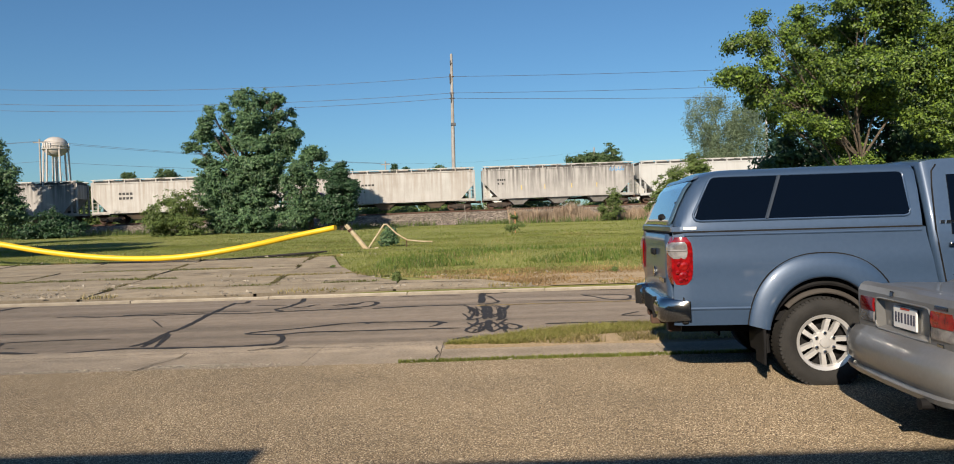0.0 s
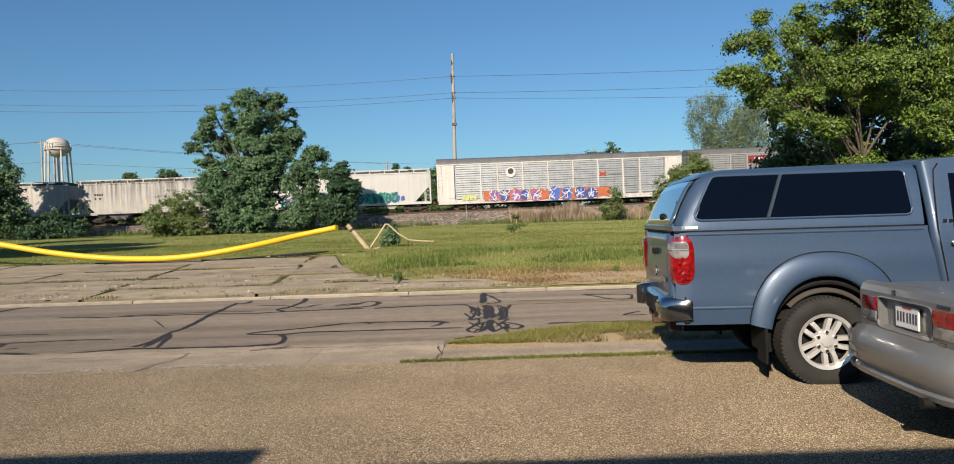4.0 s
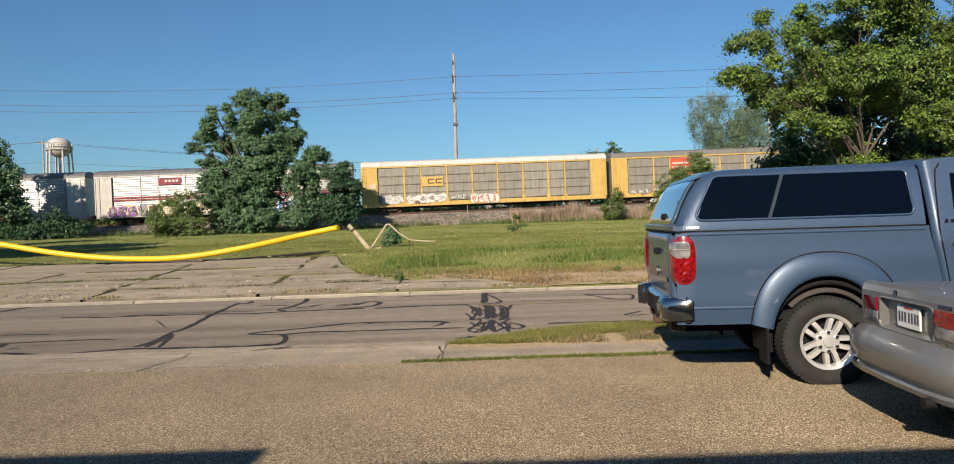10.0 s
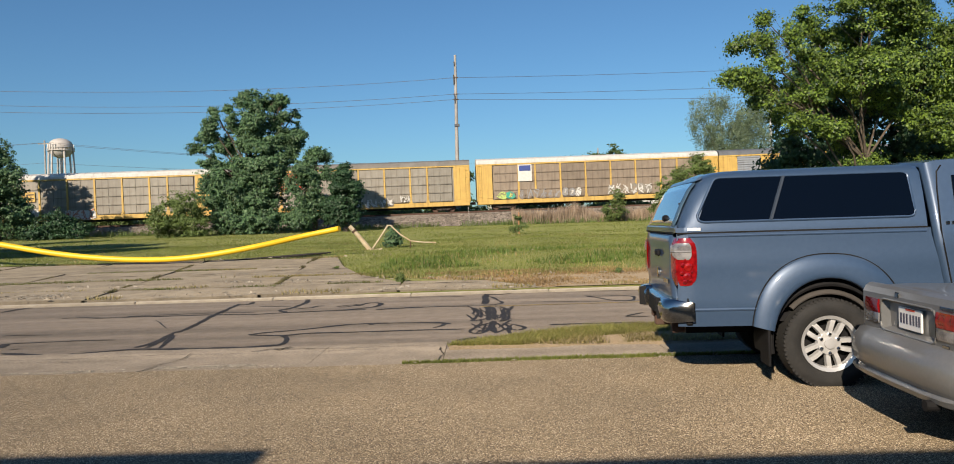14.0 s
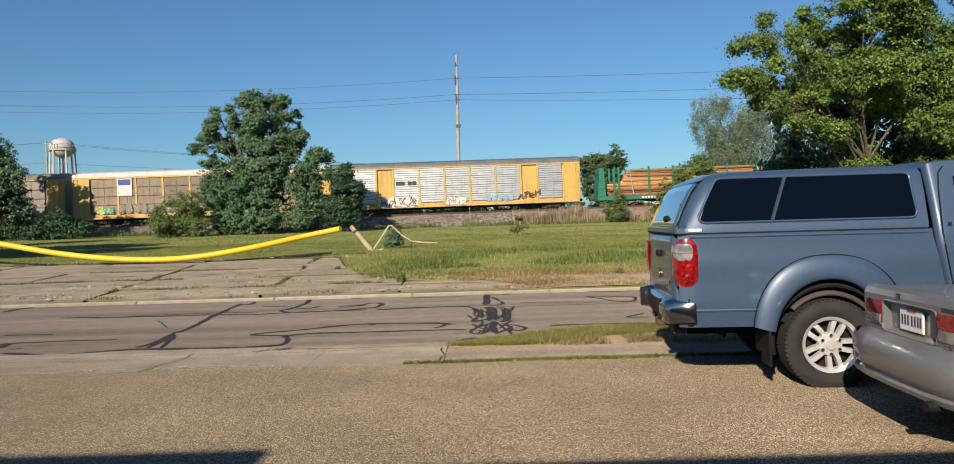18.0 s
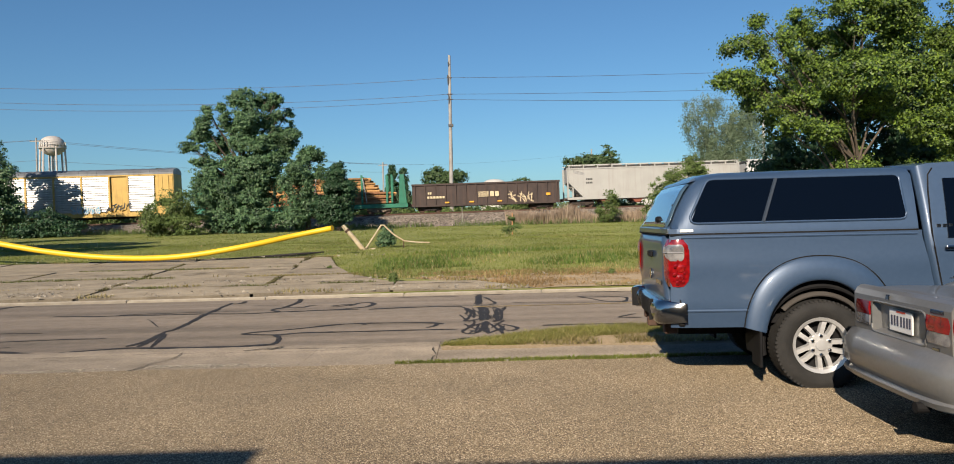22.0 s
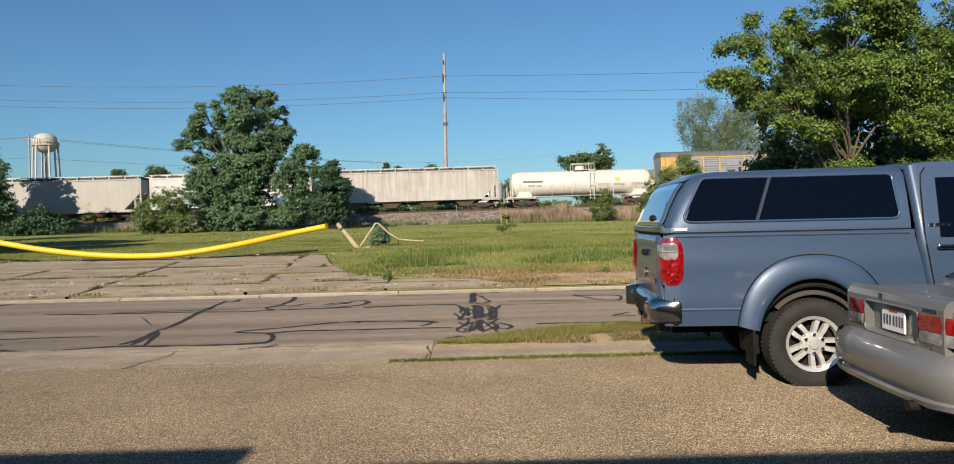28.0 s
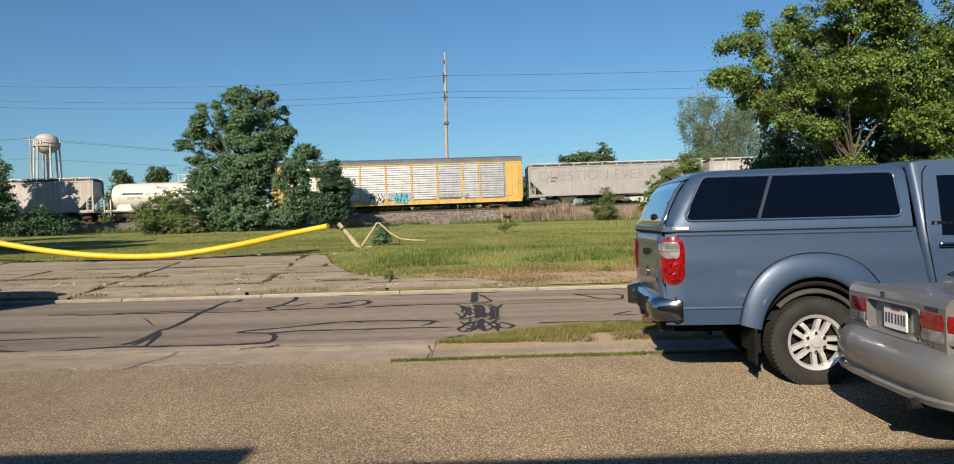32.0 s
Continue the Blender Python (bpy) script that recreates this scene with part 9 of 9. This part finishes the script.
part("shaft", tube(B(), [(0, 0, -0.1), (0, 0, 16.6)], [0.2, 0.14], 8), M_POLE, post)
post = thing("utility_pole", "pale tall pole half hidden by the maple", "utility pole", pose(43.3, 110, 1.3))
part("shaft", tube(B(), [(0, 0, -0.1), (0, 0, 18.5)], [0.24, 0.17], 10), M_WHITE, post, smooth=True)
part("crossarm", box(B(), (-0.9, -0.06, 17.2), (0.9, 0.06, 17.38)), M_POLE, post)
store = thing("storage_tank", "white domed storage tank behind the railway", "tank", pose(4.8, 150, 1.3))
part("shell", lathe(B(), [(2.8, -0.1), (2.8, 7.6)], 28, "z"), M_TANK, store, smooth=True)
part("dome", lathe(B(), [(2.85, 7.6), (2.5, 8.2), (1.6, 8.75), (0.5, 8.95), (0.05, 8.97)], 28, "z"), M_TANK, store, smooth=True)
shed = thing("warehouse", "low white warehouse far beyond the railway", "building", pose(40, 162, 1.3))
part("wall", box(B(), (-5.5, -4, -0.1), (5.5, 4, 9.2)), M_CARW, shed)
part("roof", prism(B(), [(-5.8, 9.2), (5.8, 9.2), (5.8, 9.5), (0, 10.4), (-5.8, 9.5)], -4.3, 4.3), M_ROOFG, shed)

house = thing("house", "white gabled house glimpsed through the maple", "house", pose(38.3, 62, 0.7))
part("wall", prism(B(), [(-1.5, -0.1), (1.5, -0.1), (1.5, 10.0), (0, 11.3), (-1.5, 10.0)], 0, 4.0), surf("siding_white", (0.62, 0.61, 0.58), (0.55, 0.54, 0.51), 0.8, 0.6, streak=0.15), house)
part("roof", prism(B(), [(-1.8, 9.75), (0, 11.3), (1.8, 9.75), (1.8, 9.95), (0, 11.5), (-1.8, 9.95)], -0.3, 4.3), M_ROOFG, house, "grey roof")
for x in (-0.6, 0.6):
    part("window", box(B(), (x - 0.35, -0.06, 8.4), (x + 0.35, 0.04, 9.7), 0.02), M_GLASS, house, "dark window")

M_PIPE = surf("pipe_yellow", (0.78, 0.50, 0.015), (0.70, 0.42, 0.012), 3, 0.45, bump=0.05)
M_GATE = surf("gate_cream_rust", (0.52, 0.45, 0.31), (0.36, 0.26, 0.15), 5, 0.8, bump=0.3, grain=0.5)
# dark strip laid in for the pipe's shadow along the slabs' far edge
part("edge_gap", tube(B(), [(-13.87, 27.2, 0.48), (-11.57, 26.9, 0.47), (-9.88, 27.0, 0.48), (-8.63, 27.1, 0.49), (-7.67, 27.65, 0.52), (-6.61, 28.20, 0.55), (-5.71, 28.9, 0.59)], [0.02, 0.03, 0.03, 0.035, 0.045, 0.06, 0.03], 6), M_TAR, drive, "dark strip along the far edge, drawn for the pipe's shadow")
barrier = thing("barrier", "sagging bright yellow plastic pipe hung across the driveway", "barrier")
PIPE = [(-21.12, 27.5, 2.17), (-19.14, 27.2, 1.66), (-17.26, 27.0, 1.3), (-15.07, 27.0, 0.88), (-12.88, 27.0, 0.63), (-10.77, 27.2, 0.6), (-8.79, 28.0, 0.85), (-6.83, 29.4, 1.26), (-5.62, 30.3, 1.5)]
line = []
for i in range(len(PIPE) - 1):
    p0, p1, p2, p3 = [Vector(PIPE[min(max(j, 0), len(PIPE) - 1)]) for j in (i - 1, i, i + 1, i + 2)]
    for q in range(6):
        u = q / 6
        line.append(0.5 * ((2 * p1) + (p2 - p0) * u + (2 * p0 - 5 * p1 + 4 * p2 - p3) * u * u + (3 * p1 - p0 - 3 * p2 + p3) * u ** 3))
line.append(Vector(PIPE[-1]))
line = [EYE + (p - EYE) * (0.98 - 0.09 * max(0, (i - 24) / 24) ** 1.3) for i, p in enumerate(line)]
part("pipe", tube(B(), line, 0.100, 14), M_PIPE, barrier, "bright yellow plastic pipe", smooth=True)
part("cable", tube(B(), [line[-1] - Vector((0.3, 0, 0.06)), (-5.21, 30.5, 1.56)], 0.010, 5), M_WIRE, barrier)
part("end_post", tube(B(), [(-22.3, 27.5, 0.3), (-22.3, 27.5, 2.3)], 0.09, 10), M_GATE, barrier, "cream steel post")
gate = thing("gate_post", "leaning cream gate post with bent thin rails", "gate post")
part("post", tube(B(), [(-4.36, 30.5, 0.50), (-4.8, 30.5, 1.07), (-5.23, 30.5, 1.59)], [0.10, 0.095, 0.085], 10), M_GATE, gate, smooth=True)
part("hinge", tube(B(), [(-5.02, 30.5, 1.34), (-5.08, 30.5, 1.41)], 0.105, 10), M_RUST, gate, "rusty collar")
part("stub", tube(B(), [(-4.42, 30.6, 0.56), (-3.95, 30.6, 0.60)], 0.045, 8), M_GATE, gate, smooth=True)
part("rail", tube(B(), [(-4.38, 30.75, 0.60), (-4.1, 30.9, 1.02), (-3.74, 31.0, 1.56)], 0.036, 8), M_GATE, gate, smooth=True)
part("rail", tube(B(), [(-3.76, 31.0, 1.57), (-3.62, 31.0, 1.56), (-3.22, 31.0, 1.17), (-2.80, 31.0, 0.90), (-2.3, 31.0, 0.83), (-1.75, 31.0, 0.80)], 0.030, 8), M_GATE, gate, smooth=True)
part("brace", tube(B(), [(-2.82, 31.0, 0.45), (-2.82, 31.0, 0.92)], 0.02, 6), M_RUST, gate)
bm = tube(B(), [(-0.9, 79.2, 1.2), (-0.95, 79.2, 3.3)], 0.03, 6)
tagged(part("marker_post", bm, M_POLE), "thin marker post beside the ballast", "post")

# ballast stones lying loose on the slope
rng = np.random.default_rng(77)
bm = B()
for _ in range(1500):
    s, o = rng.uniform(-52, 24), -rng.uniform(2.4, 5.8)
    f = (abs(o) - 3.0) / 3.2
    p = on_track(s, o, -0.40 - 0.22 * min(1, (abs(o) - 2.3) / 0.7))
    if f > 0:
        top_z = on_track(s, -3.0, -0.62).z
        p.z = top_z + (0.9 - top_z) * f
    r = rng.uniform(0.05, 0.12)
    vs = [bm.verts.new(p + Vector((rng.normal() * r, rng.normal() * r, rng.normal() * r * 0.7))) for _ in range(4)]
    for q in ((0, 1, 2), (0, 1, 3), (0, 2, 3), (1, 2, 3)):
        bm.faces.new([vs[i] for i in q])
tagged(part("loose_ballast", bm, M_BALLAST), "loose crushed stones on the railway bank", "stones", kind="stuff")

# an unseen wall behind the camera, added so that its shadow lies on the car park
M_WALL = surf("wall_brick_tan", (0.30, 0.22, 0.16), (0.24, 0.17, 0.12), 1.5, 0.9, bump=0.3)
wall = tagged(part("wall_south", box(B(), (-45, -3.0, -0.1), (45, -2.5, 3.84)), M_WALL), "plain tan brick wall behind the car park, unseen, placed to shade it", "wall", kind="structure")
tagged(part("wall_south_parapet", box(B(), (-30, -3.01, 3.84), (-4.5, -2.49, 4.065)), M_WALL), "raised parapet on the wall, unseen, that steps its shadow", "wall", kind="structure")


# ---- what moves ----
def motions():
    for car in TRAIN:
        rows = []
        for t in range(33):
            rows.append((float(t), Matrix.Translation(on_track(car["mid"] - SPEED * t, 0, 0)) @ heading(car["mid"] - SPEED * t)))
        walk(car, rows)
    # wheelsets roll while their car passes before the camera
    for car in TRAIN:
        near = (car["mid"] - 62) / SPEED, (car["mid"] + 62) / SPEED
        first, final = max(0, int(near[0] * 15) + 1), min(479, int(near[1] * 15))
        for bogie in [o for o in car.children if o.name.startswith("bogie")]:
            for ob in [o for o in bogie.children if o.name.startswith("wheelset")]:
                base = ob.matrix_basis.copy()
                rows = [(0.0, base)] if first > 0 else []
                for k in range(first, final + 1):
                    rows.append((k / 15, base @ Matrix.Rotation(-SPEED * (k - first) / 15 / 0.49, 4, "Y")))
                if final < 480:
                    rows.append((32.0, rows[-1][1]))
                walk(ob, rows)
    # the saloon comes along the far lane; its rear axle is half a wheelbase behind its middle
    pace = 15.41
    rows = [(t, pose(4.495 - pace * (t - 31.0), SEDAN_Y, 0.0, 0, 0, 180)) for t in (0.0, 10.0, 20.0, 30.0, 31.0, 32.0)]
    walk(sedan, rows)
    step = 1 / 30
    for ob in [o for o in sedan.children if o.name.startswith("wheel") and not o.name.startswith("wheel_")]:
        base = ob.matrix_basis.copy()
        flip = 1 if base.to_euler().z < 1 else -1
        spin = [(0.0, base)]
        for k in range(0, 52):
            spin.append((30.3 + k * step, base @ Matrix.Rotation(flip * pace * k * step / 0.337, 4, "Y")))
        spin.append((32.1, spin[-1][1] @ Matrix.Rotation(flip * 0.8, 4, "Y")))
        walk(ob, spin)


motions()
